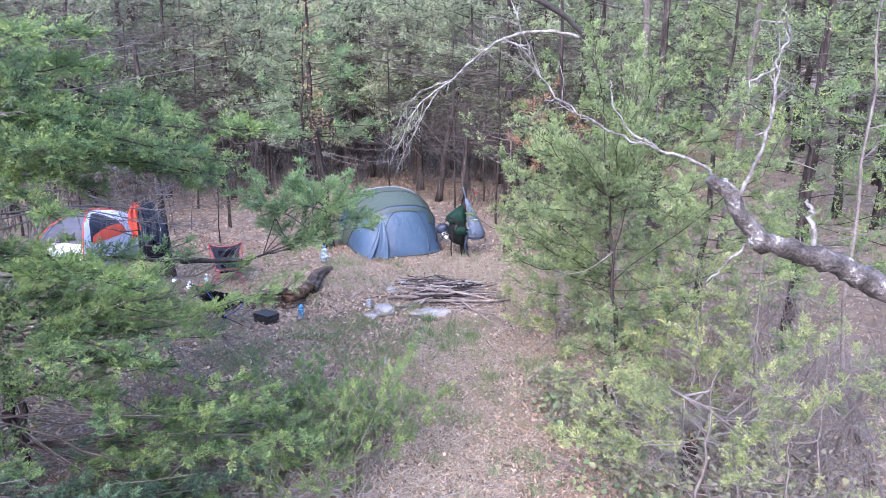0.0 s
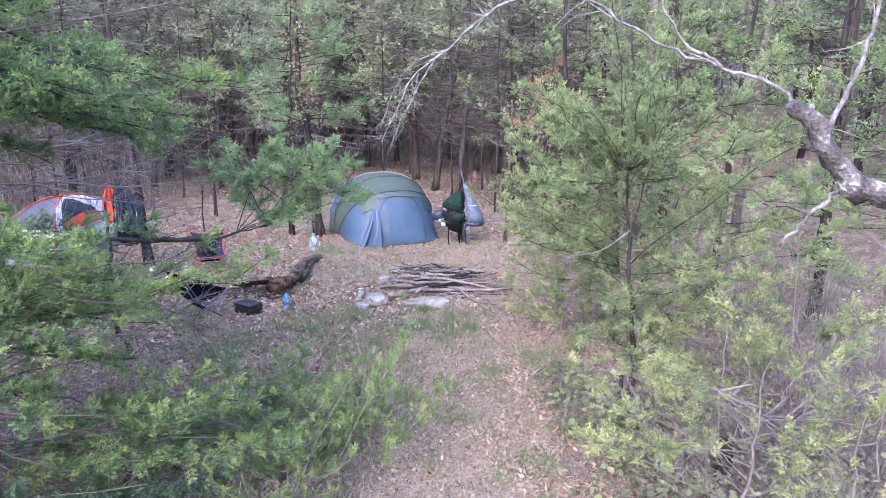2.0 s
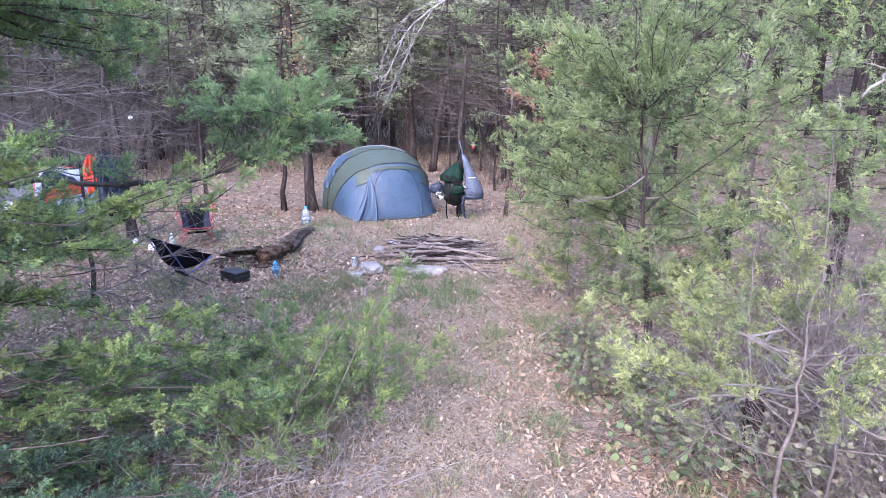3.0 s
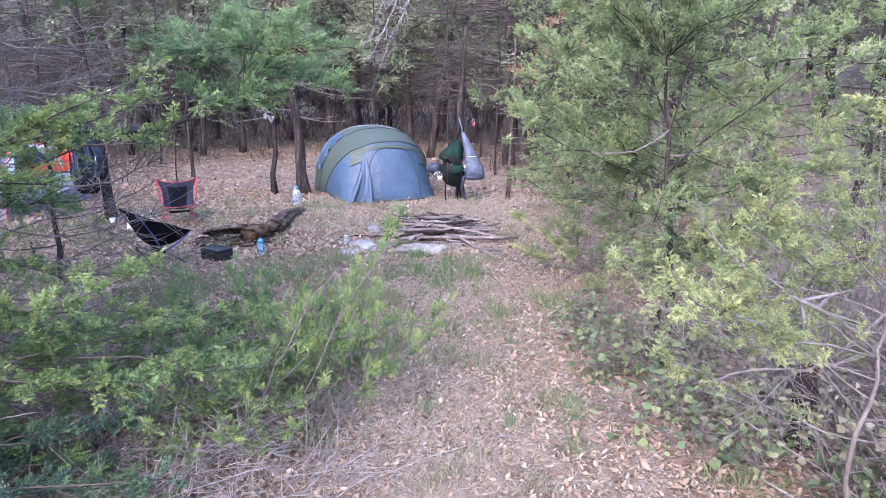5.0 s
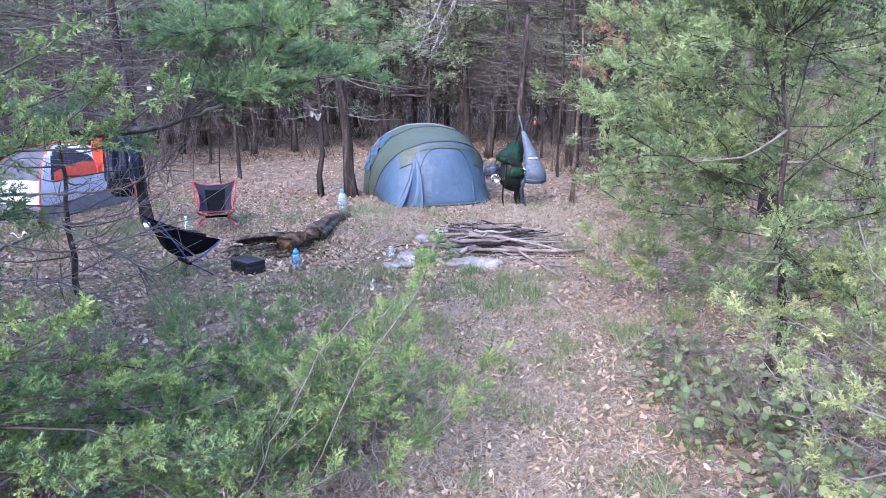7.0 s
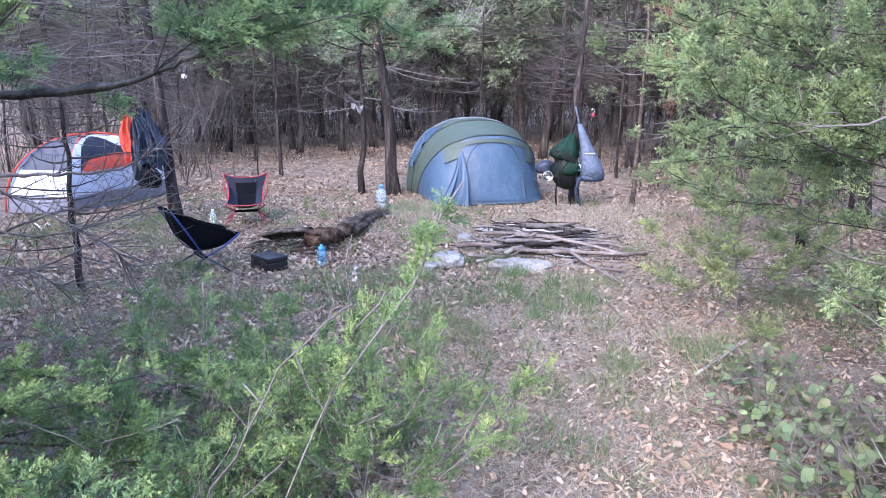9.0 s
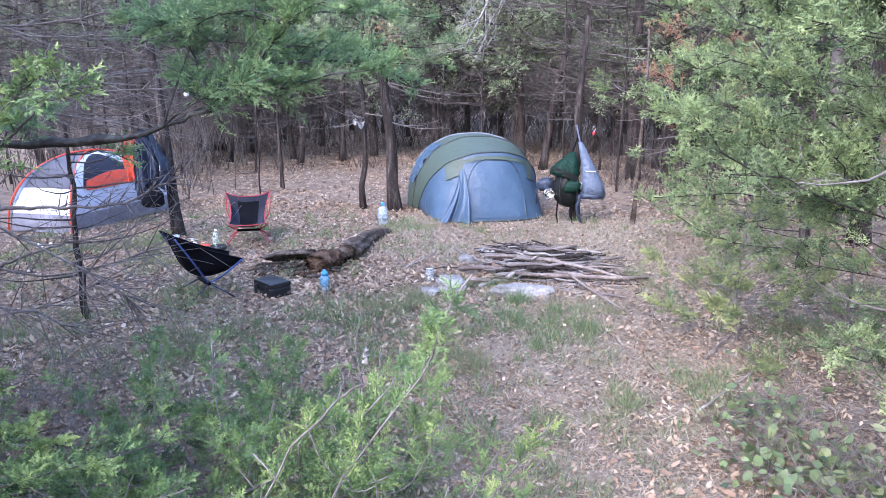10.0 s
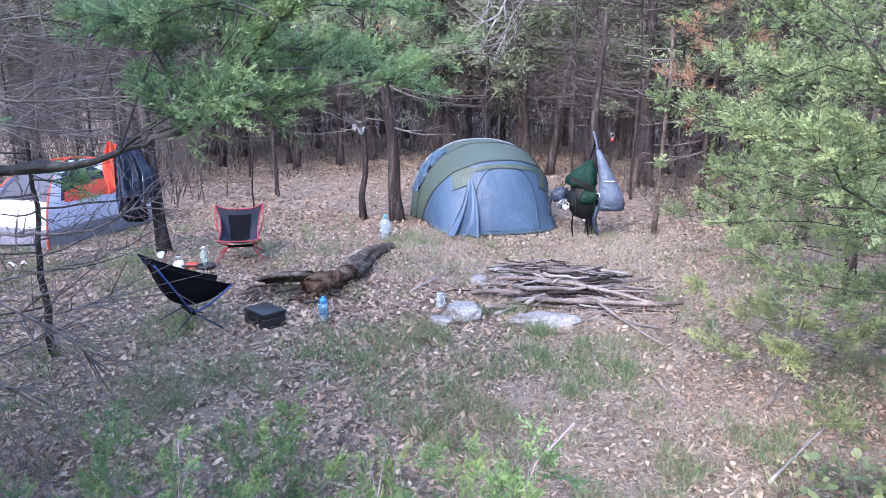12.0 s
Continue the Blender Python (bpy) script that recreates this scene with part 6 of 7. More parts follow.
def stone(x, y, sx, sy, sz, seed, label):
    """A weathered block: a rounded box with planed faces, chipped edges and a pitted top, half sunk in the ground."""
    rng = np.random.default_rng(seed)
    bm = bmesh.new()
    bmesh.ops.create_icosphere(bm, subdivisions=4, radius=1.0)
    off = Vector(rng.uniform(0, 50, 3))
    cuts = [(Vector(n).normalized(), float(rng.uniform(0.62, 0.85))) for n in np.vstack([rng.normal(0, 1, (9, 3)) * (1, 1, 0.5), [[0.1, 0.0, 1.0]]])]
    cuts[-1] = (cuts[-1][0], 0.6)
    for v in bm.verts:
        q = v.co * 1.1
        for n, d in cuts:
            over_by = q.dot(n) - d
            if over_by > 0:
                q = q - n * over_by * 0.9
        q = q * (1 + noise.noise(q * 2.2 + off) * 0.12 + noise.noise(q * 6.0 + off) * 0.06 + noise.noise(q * 14 + off) * 0.025)
        v.co = Vector((q.x * sx, q.y * sy, max(-0.5, q.z) * sz))
    me = bpy.data.meshes.new("stone")
    bm.to_mesh(me)
    bm.free()
    me.materials.append(STONE)
    ob = new("stone", me)
    ob.matrix_basis = pose(x, y, sz * 0.30, 0, 0, float(rng.uniform(-15, 15)))
    return tagged(ob, label, "stone", "stones of the fire ring")


stone(0.72, -3.06, 0.18, 0.13, 0.10, 1, "rounded pale grey stone beside the firewood")
stone(1.38, -3.2, 0.26, 0.13, 0.11, 2, "long flat pale grey stone before the firewood")
stone(0.86, -1.75, 0.12, 0.09, 0.07, 3, "small grey stone behind the firewood")
stone(0.72, -2.15, 0.08, 0.09, 0.07, 4, "small grey stone beside the firewood")
stone(0.60, -3.28, 0.09, 0.07, 0.05, 5, "small grey stone half sunk in grass")
stone(1.75, -1.75, 0.15, 0.10, 0.06, 6, "flat grey stone behind the firewood")

# ---- packs hung on the trees ----
brng = np.random.default_rng(23)
pack = thing("backpack", pose(1.60, 0.10, 0.0, 0, 0, 10), "forest-green and black backpack hanging on a tree", "backpack")
part("body", bundle(Build(), [(0.03, 0, 0.23, 0.06, 0.05), (0.03, 0, 0.26, 0.11, 0.09), (0.02, 0, 0.33, 0.15, 0.12), (0.0, 0, 0.42, 0.17, 0.135), (-0.01, 0, 0.52, 0.155, 0.13), (-0.01, 0, 0.58, 0.13, 0.11), (0.0, 0, 0.64, 0.14, 0.11), (0.0, 0, 0.68, 0.11, 0.09)], brng, sides=26, crease=0.11, square=2.6), PACK_BLACK, pack, "black lower body", smooth=True)
part("lid", bundle(Build(), [(-0.01, -0.01, 0.62, 0.12, 0.11), (-0.03, -0.01, 0.66, 0.165, 0.14), (-0.03, 0, 0.72, 0.165, 0.13), (0.0, 0, 0.79, 0.13, 0.11), (0.03, 0, 0.85, 0.08, 0.07), (0.06, 0, 0.93, 0.03, 0.03)], brng, sides=26, crease=0.11, square=2.8), GREEN_CLOTH, pack, "forest-green top", smooth=True)
part("side_pocket", bundle(Build(), [(0.02, -0.11, 0.42, 0.07, 0.03), (0.03, -0.13, 0.46, 0.10, 0.04), (0.05, -0.125, 0.53, 0.10, 0.035), (0.06, -0.11, 0.60, 0.06, 0.03)], brng, crease=0.08), GREEN_CLOTH, pack, "forest-green pocket", smooth=True)
part("pocket_band", Build().sheet(lambda u, v: (-0.19 + 0.30 * u, -0.145 - 0.025 * math.sin(3.1 * u), 0.765 - 0.13 * u - 0.075 * v), 10, 4), PACK_BLACK, pack, "black band across the lid")
for dx in (-0.10, 0.10):
    part("side_strap", Build().tube(smoothed([(dx, -0.135, 0.30), (dx * 1.1, -0.15, 0.45), (dx, -0.14, 0.62)], 8), 0.008, 5), CASE, pack)
part("strap", Build().tube(smoothed([(0.04, 0, 0.88), (0.09, 0.02, 1.05), (0.13, 0.06, 1.18)], 8), 0.012, 5), BLACK, pack)
for sx, y in ((-0.12, -0.02), (0.06, -0.05)):
    part("strap", Build().tube(smoothed([(sx, y, 0.3), (sx - 0.01, y - 0.03, 0.14), (sx + 0.01, y, 0.01)], 8), 0.010, 5), BLACK, pack, "hanging black strap")
part("buckle", Build().tube(smoothed([(0.13, -0.14, 0.56), (0.16, -0.16, 0.54), (0.15, -0.16, 0.49), (0.12, -0.14, 0.50), (0.13, -0.14, 0.56)], 14), 0.006, 5), STEEL, pack)
sack = thing("dry_bag", pose(1.86, 0.05, 0.0, 0, 0, 12), "grey-blue drawstring bag hanging full beside a backpack", "bag")
part("body", bundle(Build(), [(0.05, 0, 0.38, 0.10, 0.08), (0.06, 0, 0.41, 0.15, 0.11), (0.05, 0, 0.52, 0.14, 0.11), (0.02, 0, 0.64, 0.11, 0.09), (-0.02, 0, 0.78, 0.075, 0.06), (-0.07, 0, 0.92, 0.05, 0.04), (-0.12, 0, 1.06, 0.025, 0.02)], brng, crease=0.06), BAG_GREY, sack, smooth=True)
part("base", bundle(Build(), [(0.06, 0, 0.35, 0.13, 0.10), (0.06, 0, 0.37, 0.155, 0.115), (0.06, 0, 0.42, 0.155, 0.115)], brng, crease=0.03), NAVY, sack, "dark bag base", smooth=True)
part("drawstring", Build().tube(smoothed([(-0.12, 0, 1.05), (-0.15, 0.02, 1.18), (-0.17, 0.05, 1.27)], 8), 0.012, 5), BAG_GREY, sack)
part("tie_band", Build().box((-0.05, -0.093, 0.695), (0.075, 0.08, 0.708), 0.003), WHITE_CLOTH, sack, "pale webbing band")
part("leg", Build().tube(smoothed([(-0.10, -0.02, 0.40), (-0.13, -0.02, 0.2), (-0.06, -0.02, 0.02)], 8), [0.03, 0.035, 0.03, 0.025, 0.02, 0.02, 0.018, 0.015], 6), NAVY, sack, "trailing navy sleeve")
pot = thing("cooking_pot", pose(1.36, 0.06, 0.40, 0, 90, -70), "polished steel pot hanging beside a backpack", "pot")
part("bowl", lathe(Build(), [(0.02, -0.04), (0.055, -0.035), (0.065, 0.0), (0.065, 0.05), (0.06, 0.05), (0.058, 0.0)]), STEEL, pot, smooth=True)
part("bail", Build().tube(smoothed([(-0.065, 0, 0.05), (0, 0.07, 0.07), (0.065, 0, 0.05)], 10), 0.004, 5), STEEL, pot)
roll = thing("stuff_sack", pose(1.30, 0.14, 0.42), "small dark blue stuff sack hanging beside the packs", "bag")
part("body", bundle(Build(), [(0, 0, 0.0, 0.05, 0.05), (0, 0, 0.04, 0.10, 0.08), (0.02, 0, 0.12, 0.11, 0.09), (0.04, 0, 0.17, 0.05, 0.05)], brng), NAVY, roll, smooth=True)
part("cord", Build().tube(smoothed([(0.04, 0, 0.16), (0.14, 0.02, 0.3), (0.3, 0.05, 0.42)], 8), 0.005, 5), BLACK, roll)
part("strap", Build().tube(smoothed([(-0.08, 0, 0.04), (-0.1, 0, -0.1), (-0.09, 0.01, -0.18)], 8), 0.012, 5), NAVY, roll)
hook = thing("carabiner", pose(1.90, 0.16, 1.14, 0, 0, 10) @ Matrix.Scale(0.7, 4), "red and silver carabiner hanging on a twig", "hook")
part("ring", Build().tube([(0.028 * math.cos(t), 0, 0.11 + 0.035 * math.sin(t)) for t in np.linspace(0, 6.28, 18)], 0.005, 5), STEEL, hook, smooth=True)
part("body", bundle(Build(), [(0, 0, 0.0, 0.02, 0.015), (0, 0, 0.03, 0.028, 0.018), (0, 0, 0.07, 0.02, 0.015)], brng, crease=0.01), RED, hook, smooth=True)

def hung_cloth(width, z0, z1, folds, depth, seed, top=0.35, skew=0.0):
    """Cloth hung from one point: gathered at the top, in folds below, with an uneven hem."""
    rng = np.random.default_rng(seed)
    ph = rng.uniform(0, 6.28, 4)

    def f(u, v, back=0.0):
        spread = top + (1 - top) * min(1.0, 1.6 * v) ** 0.7 - 0.25 * max(0.0, v - 0.7)
        x = (u - 0.5) * width * spread + skew * v + 0.02 * math.sin(7 * v + ph[0])
        y = depth * (math.sin(folds * 6.28 * u + ph[1] + 1.5 * v) * (0.3 + 0.7 * v) + 0.5 * math.sin(folds * 11 * u + ph[2] - 3 * v)) - 0.06 * math.sin(math.pi * u)
        z = z1 - (z1 - z0) * v * (0.88 + 0.12 * math.sin(5 * u + ph[3])) - 0.05 * abs(2 * u - 1) * (1 - v)
        return np.array([x, y + back, z])
    return Build().sheet(f, 30, 26)


jacket = thing("rain_jacket", pose(-3.10, -1.80, 0.0, 0, 0, 12), "shiny dark blue rain jacket hanging crumpled on a tree", "jacket")
part("body", hung_cloth(0.40, 0.44, 1.30, 3.1, 0.045, 1, 0.35), NAVY, jacket, smooth=True)
part("lining", hung_cloth(0.30, 0.52, 1.22, 2.3, 0.05, 5, 0.4, 0.05), NAVY, jacket, smooth=True).location.y -= 0.07
part("sleeve", hung_cloth(0.13, 0.50, 1.15, 1.3, 0.03, 7, 0.6, 0.04), NAVY, jacket, smooth=True).location = (0.16, -0.08, 0.0)
part("tape", Build().tube(smoothed([(0.17, -0.15, 0.98), (0.20, -0.16, 0.90), (0.19, -0.17, 0.82)], 8), 0.007, 5), WHITE_CLOTH, jacket, "pale reflective tape")
vest = thing("orange_pack_cover", pose(-3.36, -1.74, 0.0, 0, 0, 10), "orange pack cover hanging on a tree", "cover")
part("body", hung_cloth(0.24, 0.66, 1.24, 1.8, 0.03, 2, 0.45, 0.03), ORANGE, vest, smooth=True)
satchel = thing("camera_bag", pose(-3.0, -1.93, 0.06, 0, 0, 15), "black shoulder bag hanging below a jacket", "bag")
part("body", bundle(Build(), [(0, 0, 0.34, 0.09, 0.05), (0, 0, 0.38, 0.13, 0.07), (0, 0, 0.5, 0.12, 0.07), (0, 0, 0.55, 0.08, 0.04)], brng), BLACK, satchel, smooth=True)
part("strap", Build().tube(smoothed([(-0.02, 0.05, 0.53), (0.0, 0.12, 0.75), (0.05, 0.16, 1.0)], 10), 0.010, 5), BLACK, satchel)
lamp = thing("hanging_lantern", pose(-3.3, -0.6, 1.62) @ Matrix.Scale(0.65, 4), "small white lantern hanging from a twig", "lantern")
part("globe", lathe(Build(), [(0.02, 0.0), (0.05, 0.02), (0.05, 0.07), (0.03, 0.09)]), WHITE_PLASTIC, lamp, smooth=True)
part("hook", Build().tube(smoothed([(0, 0, 0.09), (0.02, 0, 0.13), (0, 0, 0.17), (0, 0, 0.3)], 10), 0.004, 5), STEEL, lamp)
rag = Build().sheet(lambda u, v: (-1.47 + 0.17 * u, 0.62 + 0.04 * math.sin(9 * u), 1.28 - 0.10 * v * (0.6 + 0.4 * math.sin(11 * u)) - 0.03 * u + 0.02 * math.sin(7 * u)), 10, 6)
def stump(x, y, h, r, label, seed):
    """A broken stub of trunk with a splintered top and a spreading foot."""
    rng = np.random.default_rng(seed)
    t = thing("stump", Matrix.Translation((x, y, float(rise(x, y)) - 0.02)), label, "stump")
    z = np.linspace(0, h, 9)
    line = np.stack([rng.normal(0, 0.06 * r, 9), rng.normal(0, 0.06 * r, 9), z], -1)
    part("trunk", Build().tube(line, r * (0.9 + 0.5 * np.exp(-z / 0.06)) * (1 + rng.normal(0, 0.05, 9)), 12, 0.12, rng), BARK, t, smooth=True)
    top = Build()
    for a in np.linspace(0, 6.28, 9)[:-1]:
        o = np.array([math.cos(a) * r * 0.6, math.sin(a) * r * 0.6, h - 0.01])
        top.tube(np.array([o, o + (rng.normal(0, 0.1 * r), rng.normal(0, 0.1 * r), 0.4 * r), o + (rng.normal(0, 0.2 * r), rng.normal(0, 0.2 * r), rng.uniform(0.5, 1.6) * r)]), np.array([0.35 * r, 0.22 * r, 0.03 * r]), 5, 0.15, rng)
    tagged(part("splintered_top", top, LOG_WOOD, t, "reddish splintered wood"), kind="stuff")


stump(3.72, -7.12, 0.42, 0.058, "dark broken stump among dry shrubs", 551)
stump(3.28, -5.85, 0.34, 0.020, "thin reddish broken stub beside brambles", 552)
branch_thing("dead_branch", [("stem", [(3.2, -7.1, 0.33), (3.39, -7.2, 0.45), (3.75, -7.2, 0.48), (3.92, -7.2, 0.54), (4.4, -7.1, 0.72), (4.9, -6.9, 0.62), (5.3, -6.7, 0.02)], 0.005, 0.009, TWIG, ""), ("side_branch", [(3.75, -7.2, 0.48), (3.5, -7.4, 0.52), (3.3, -7.6, 0.45), (3.1, -7.7, 0.32)], 0.004, 0.002, TWIG, "")], "grey fallen branch lying across dry shrubs", lrng, ("stem", "side_branch"), 0.4)
branch_thing("dead_branch", [("stem", [(3.38, -7.2, 0.97), (3.55, -7.15, 0.85), (3.9, -7.2, 0.68), (4.3, -7.2, 0.5), (4.9, -7.3, 0.02)], 0.005, 0.012, TWIG, ""), ("side_branch", [(3.6, -7.15, 0.83), (3.4, -6.9, 0.75), (3.15, -6.7, 0.8)], 0.004, 0.002, TWIG, "")], "bare brown dead branch leaning out of dry shrubs", lrng, ("stem", "side_branch"), 0.45)
for pts in ([(-1.4, -7.0, 0.03), (-1.1, -7.05, 0.12), (-0.75, -7.15, 0.1), (-0.5, -7.3, 0.03)], [(-0.35, -7.5, 0.02), (-0.2, -7.3, 0.16), (-0.05, -7.0, 0.2), (0.0, -6.8, 0.12)], [(0.25, -6.9, 0.03), (0.5, -6.95, 0.08), (0.8, -6.85, 0.05)], [(-1.7, -6.2, 0.02), (-1.2, -6.4, 0.1), (-0.7, -6.3, 0.03)], [(0.55, -7.6, 0.03), (0.75, -7.45, 0.1), (1.05, -7.4, 0.03)]):
    branch_thing("dead_branch", [("stem", pts, 0.010, 0.004, PALE_TWIG, "")], "bleached dead branch lying on the leafy ground", lrng, ("stem",), 0.35)
whole("white_rag", rag, RAG, "torn pale rag hung on a thin trunk", "rag")


# ---- undergrowth ----
def shrub(at, label, seed, stems, height, spread, leaf_n, leaf_size, leaf_mat, stem_mat=TWIG, name="shrub", stem_r=0.007):
    rng = np.random.default_rng(seed)
    t = thing(name, Matrix.Translation((at[0], at[1], float(rise(*at)))), label, "shrub")
    wood, leaf = Build(), Build()
    for _ in range(stems):
        a = rng.uniform(0, 6.28)
        s = np.array([rng.normal(0, spread * 0.25), rng.normal(0, spread * 0.25), -0.02])
        e = s + np.array([np.cos(a) * spread * rng.uniform(0.3, 1), np.sin(a) * spread * rng.uniform(0.3, 1), height * rng.uniform(0.5, 1.05)])
        pts = bough(s, e, -0.12 * height, rng, 7, 0.06)
        limb(wood, None, pts, stem_r, min(0.002, stem_r * 0.5), rng, 0.2, 9 + int(3 * height), 0.3 + 0.12 * height, 0, flat=0.8, sides=4, far=name == "thicket")
        if leaf_n:
            i = rng.integers(2, 7, leaf_n)
            p = pts[i] + rng.normal(0, 0.08, (leaf_n, 3))
            p[:, 2] = np.maximum(p[:, 2], 0.02)
            d = rng.normal(0, 1, (leaf_n, 3)) * (1, 1, 0.4)
            ln = rng.uniform(*leaf_size, leaf_n)
            leaf.broad_leaves(p, d, unit(rng.normal(0, 0.5, (leaf_n, 3)) + UP), ln, ln * rng.uniform(0.65, 1.0, leaf_n), rng)
    tagged(part("stemwork", wood, stem_mat, t), kind="stuff")
    if leaf_n:
        tagged(part("leafage", leaf, leaf_mat, t), kind="stuff")
    return t


for k, (x, y) in enumerate([(4.05, -6.9), (4.1, -7.9), (4.4, -8.6), (4.1, -7.3), (3.95, -7.6), (4.6, -7.9), (4.2, -8.9), (4.5, -7.1), (3.95, -8.3), (4.9, -8.4)]):
    shrub((x, y), "tangled shrub with pale drying leaves", 400 + k, 15, 0.6, 0.6, 17, (0.02, 0.05), PALE_LEAF, TWIG, stem_r=0.0035)
for k, (x, y) in enumerate([(4.0, -8.2), (4.2, -7.7), (4.3, -8.2), (4.0, -6.9), (4.2, -7.2), (4.6, -7.7), (4.7, -8.5), (3.8, -6.5), (4.2, -6.3), (4.5, -6.2), (5.0, -6.6), (5.2, -7.5), (3.9, -5.7), (4.6, -5.5), (5.4, -5.9), (6.0, -6.5), (6.0, -5.2)]):
    shrub((x, y), "dry tangle of fine bleached twigs", 480 + k, 15, 0.55, 0.95, 5, (0.018, 0.045), PALE_LEAF, PALE_TWIG if k % 3 else TWIG, stem_r=0.0026)
# grey twigs and sparse dead stems over the leaf ground of the west side
for k, (x, y) in enumerate([(-1.3, -7.2), (-0.9, -6.7), (-0.5, -7.3), (-0.1, -6.9), (0.3, -7.4), (0.7, -7.1), (-1.6, -6.4), (-0.4, -6.2), (0.2, -6.4), (0.9, -7.5), (-1.0, -5.8), (-0.2, -7.7), (0.4, -8.1), (0.9, -7.9), (0.1, -7.9), (1.2, -7.6)]):
    shrub((x, y), "low tangle of dead grey twigs on leafy ground", 520 + k, 13, 0.26, 0.75, 0, (0.02, 0.04), PALE_LEAF, PALE_TWIG if k % 3 == 0 else TWIG, stem_r=0.0032)
for k, (x, y) in enumerate([(3.05, -5.75), (3.35, -6.2), (2.95, -5.2), (3.6, -5.9), (3.3, -6.7), (3.7, -6.7), (3.0, -6.35), (3.15, -7.0), (3.45, -7.3), (3.25, -6.0), (2.85, -5.75), (3.75, -7.6)]):
    shrub((x, y), "low green bramble with broad leaves", 420 + k, 10, 0.2, 0.3, 15, (0.03, 0.07), BRAMBLE, name="bramble", stem_r=0.004)
for k, (x, y) in enumerate([(4.6, -5.0), (5.2, -5.6), (5.0, -7.0), (4.5, -6.9), (5.5, -4.3), (6.2, -5.4)]):
    shrub((x, y), "tangle of bare grey twigs", 440 + k, 14, 1.3, 0.8, 0, (0.04, 0.08), PALE_LEAF)
for k, (x, y) in enumerate([(-5.2, -3.6), (-4.6, 1.6), (-6.4, 0.6), (-6.8, -2.2), (-7.3, 3.0), (-5.9, 3.4), (-7.8, 1.4), (-8.6, 4.2), (-6.3, 5.2)]):
    shrub((x, y), "tangle of bare grey twigs", 460 + k, 22, 2.4, 1.4, 0, (0.04, 0.08), PALE_LEAF, FAR_TWIG)
thicket_rng = np.random.default_rng(470)
thickets = [shrub((x, y), "dense thicket of dead grey brown branches", 470 + k, 26, 2.6, 1.5, 0, (0.04, 0.08), PALE_LEAF, DARK_TWIG, name="thicket") for k, (x, y) in enumerate([(-8.4, 6.6), (-5.4, 8.0), (-10.2, 5.2)])]
for k, (x, y) in enumerate([(-11.8, 7.4), (-9.6, 8.8), (-7.6, 9.8), (-6.9, 6.4), (-12.6, 10.4), (-10.6, 12.4), (-8.2, 12.6), (-5.2, 11.6), (-3.6, 10.4), (-2.4, 14.4), (0.4, 14.6), (2.6, 12.4), (4.2, 9.6), (-6.6, 14.6), (-13.6, 13.6), (-4.4, 16.4), (6.4, 8.0), (-9.2, 3.0), (-8.0, -0.6)]):
    m = Matrix.Translation((x, y, float(rise(x, y)))) @ Matrix.Rotation(thicket_rng.uniform(0, 6.28), 4, "Z") @ Matrix.Diagonal((1, 1, thicket_rng.uniform(0.8, 1.2), 1))
    copy_thing(thickets[k % 3], m)
for k in range(30):
    x, y = -11.5 + 20.5 * (k % 15 + thicket_rng.uniform(0, 0.9)) / 15, 10.8 + 3.6 * (k // 15) + thicket_rng.uniform(-1.2, 1.2)
    m = Matrix.Translation((x, y, float(rise(x, y)))) @ Matrix.Rotation(thicket_rng.uniform(0, 6.28), 4, "Z") @ Matrix.Diagonal((1.25, 1.25, thicket_rng.uniform(0.7, 1.1), 1))
    copy_thing(thickets[k % 3], m)
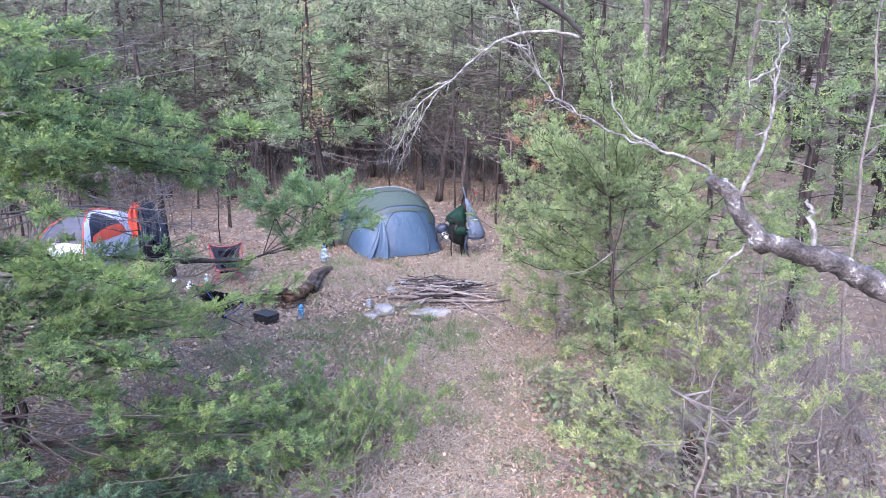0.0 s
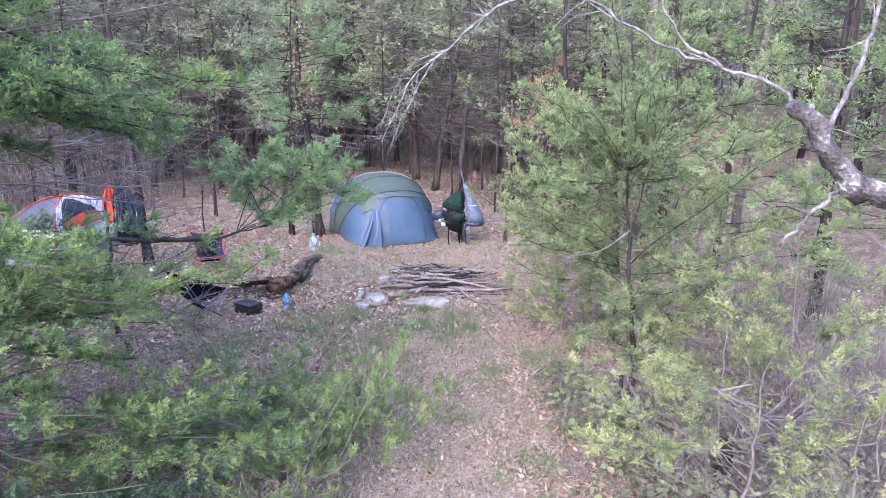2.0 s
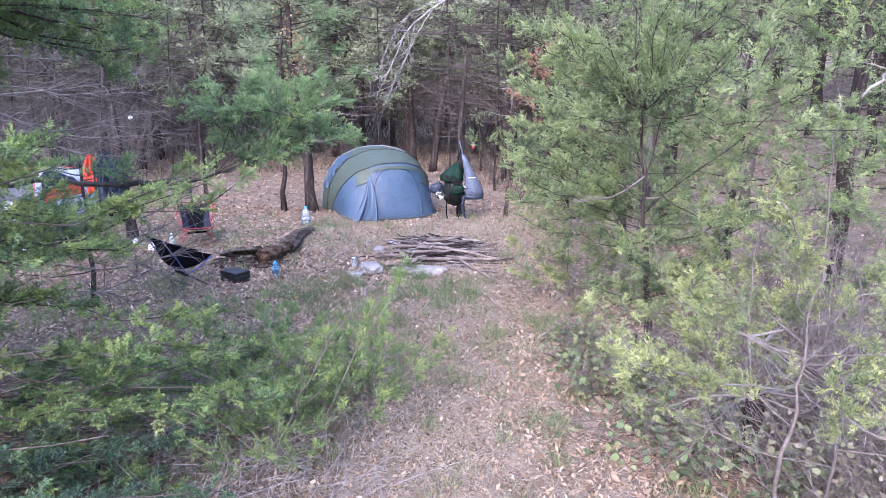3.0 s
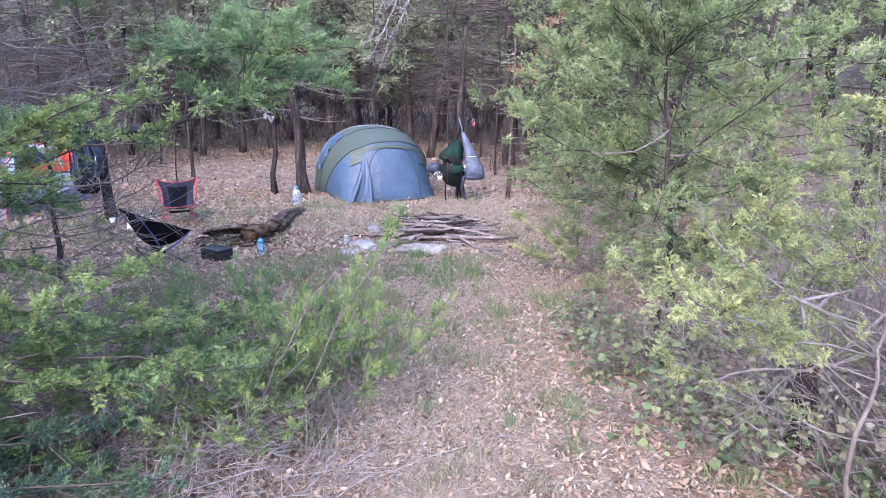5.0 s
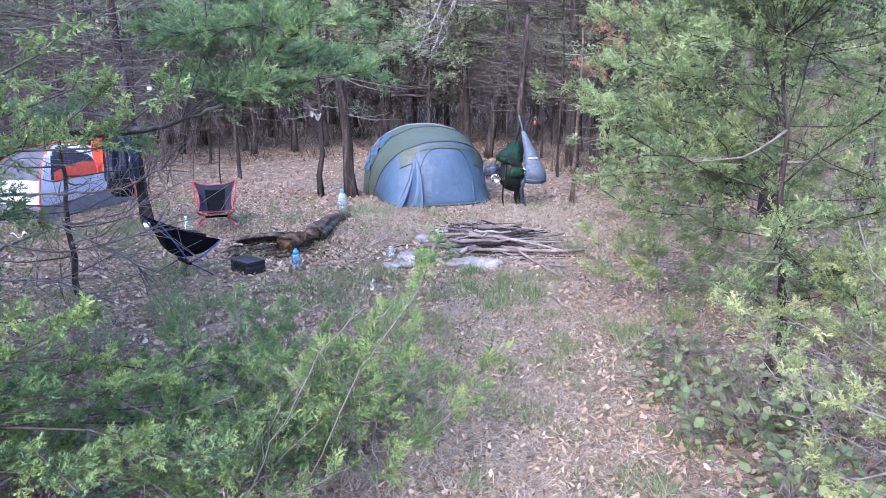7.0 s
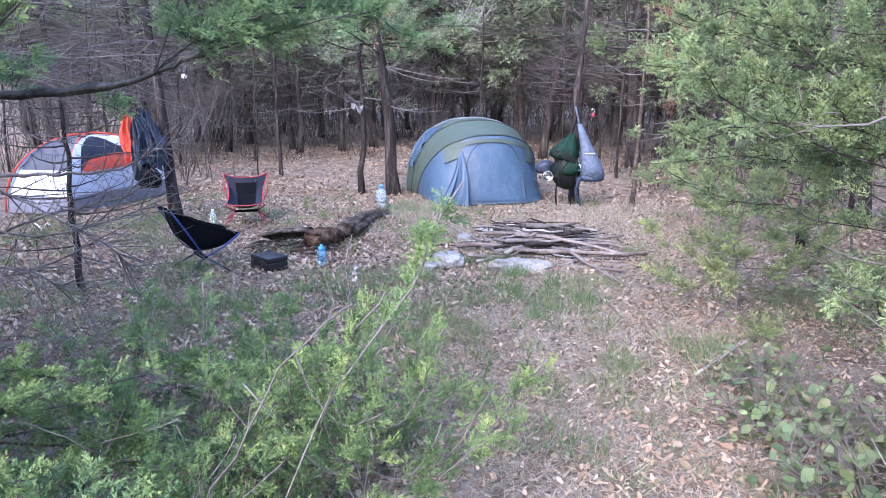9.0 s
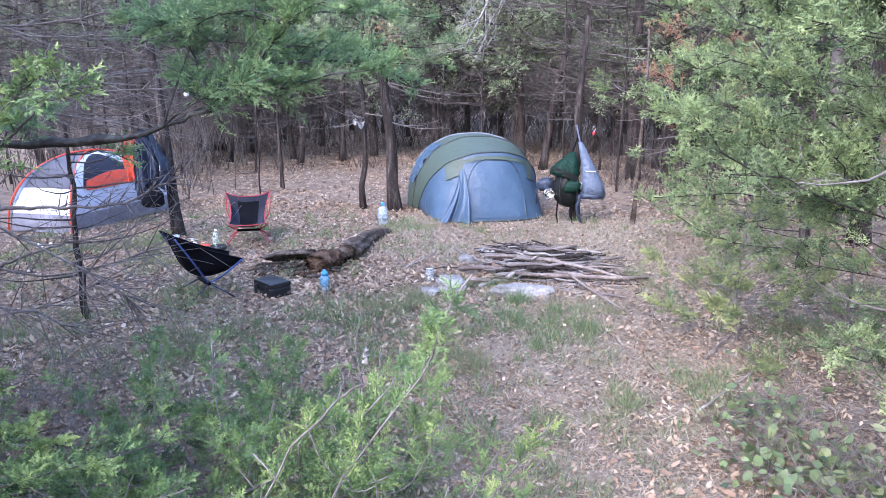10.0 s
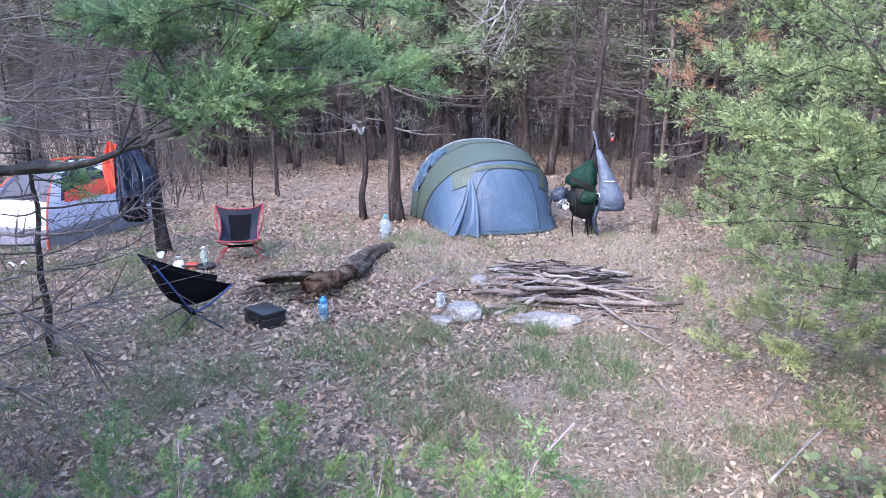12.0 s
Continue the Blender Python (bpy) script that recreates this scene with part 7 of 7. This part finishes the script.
for k, (x, y) in enumerate([(2.9, 1.9), (3.9, 2.6), (2.4, 3.9), (3.4, 4.9), (4.6, 3.0), (5.2, 1.4), (1.5, 5.6), (0.2, 6.6), (-1.6, 6.4), (-3.0, 5.6), (-4.3, 4.6), (4.4, 0.6)]):
    m = Matrix.Translation((x, y, float(rise(x, y)))) @ Matrix.Rotation(thicket_rng.uniform(0, 6.28), 4, "Z") @ Matrix.Diagonal((0.6, 0.6, thicket_rng.uniform(0.3, 0.5), 1))
    copy_thing(thickets[k % 3], m)
for k in range(44):
    x, y = -17 + 31 * (k % 22 + thicket_rng.uniform(0, 0.9)) / 22, 17.5 + 4.0 * (k // 22) + thicket_rng.uniform(-1.2, 1.2)
    m = Matrix.Translation((x, y, float(rise(x, y)))) @ Matrix.Rotation(thicket_rng.uniform(0, 6.28), 4, "Z") @ Matrix.Diagonal((1.5, 1.5, thicket_rng.uniform(0.9, 1.3), 1))
    copy_thing(thickets[k % 3], m)
for k, (x, y) in enumerate([(1.35, -7.05), (0.95, -6.75), (0.55, -7.3), (0.85, -7.5), (0.3, -6.6), (0.75, -7.0), (1.2, -6.5), (0.6, -6.3)]):
    rr = np.random.default_rng(480 + k)
    h = (0.6, 0.5, 0.5, 0.4, 0.5, 0.5, 0.4, 0.45)[k]
    cedar((x, y), h, 0.005, "small bright green cedar seedling in the undergrowth", 490 + k, ring_boughs((x, y), 0.03, h, 13, 0.3, rr, 0.7), CEDAR_LOW if k % 3 else CEDAR_BRIGHT, twigs=24, tlen=0.14, bough_r=0.0025, ll=0.0115, lw=0.004, lets=16, sprays=9, plume=0.05, bark=TWIG, dead=1, dead_z=(0.1, 0.4), dead_len=(0.3, 0.5))
# fallen sticks lying about
frng = np.random.default_rng(31)
for k in range(34):
    x, y = frng.uniform(-4.5, 4.5), frng.uniform(-8.5, 0.5)
    if 0.3 < x < 2.7 and -3.6 < y < -1.2 or -1.2 < x < 1.6 and y > -0.4:
        continue
    a, ln, r = frng.uniform(0, 3.14), frng.uniform(0.25, 0.8), frng.uniform(0.004, 0.012)
    pts = bough((x, y, 0.0), (x + math.cos(a) * ln, y + math.sin(a) * ln, 0.0), 0.0, frng, 6, 0.04)
    pts[:, 2] = rise(pts[:, 0], pts[:, 1]) + r
    whole("fallen_stick", Build().tube(pts, np.linspace(r, r * 0.5, 6), 5, 0.1, frng), STICK if k % 3 else PALE_TWIG, "dry grey stick lying among leaves", "stick", group="fallen sticks", smooth=True)
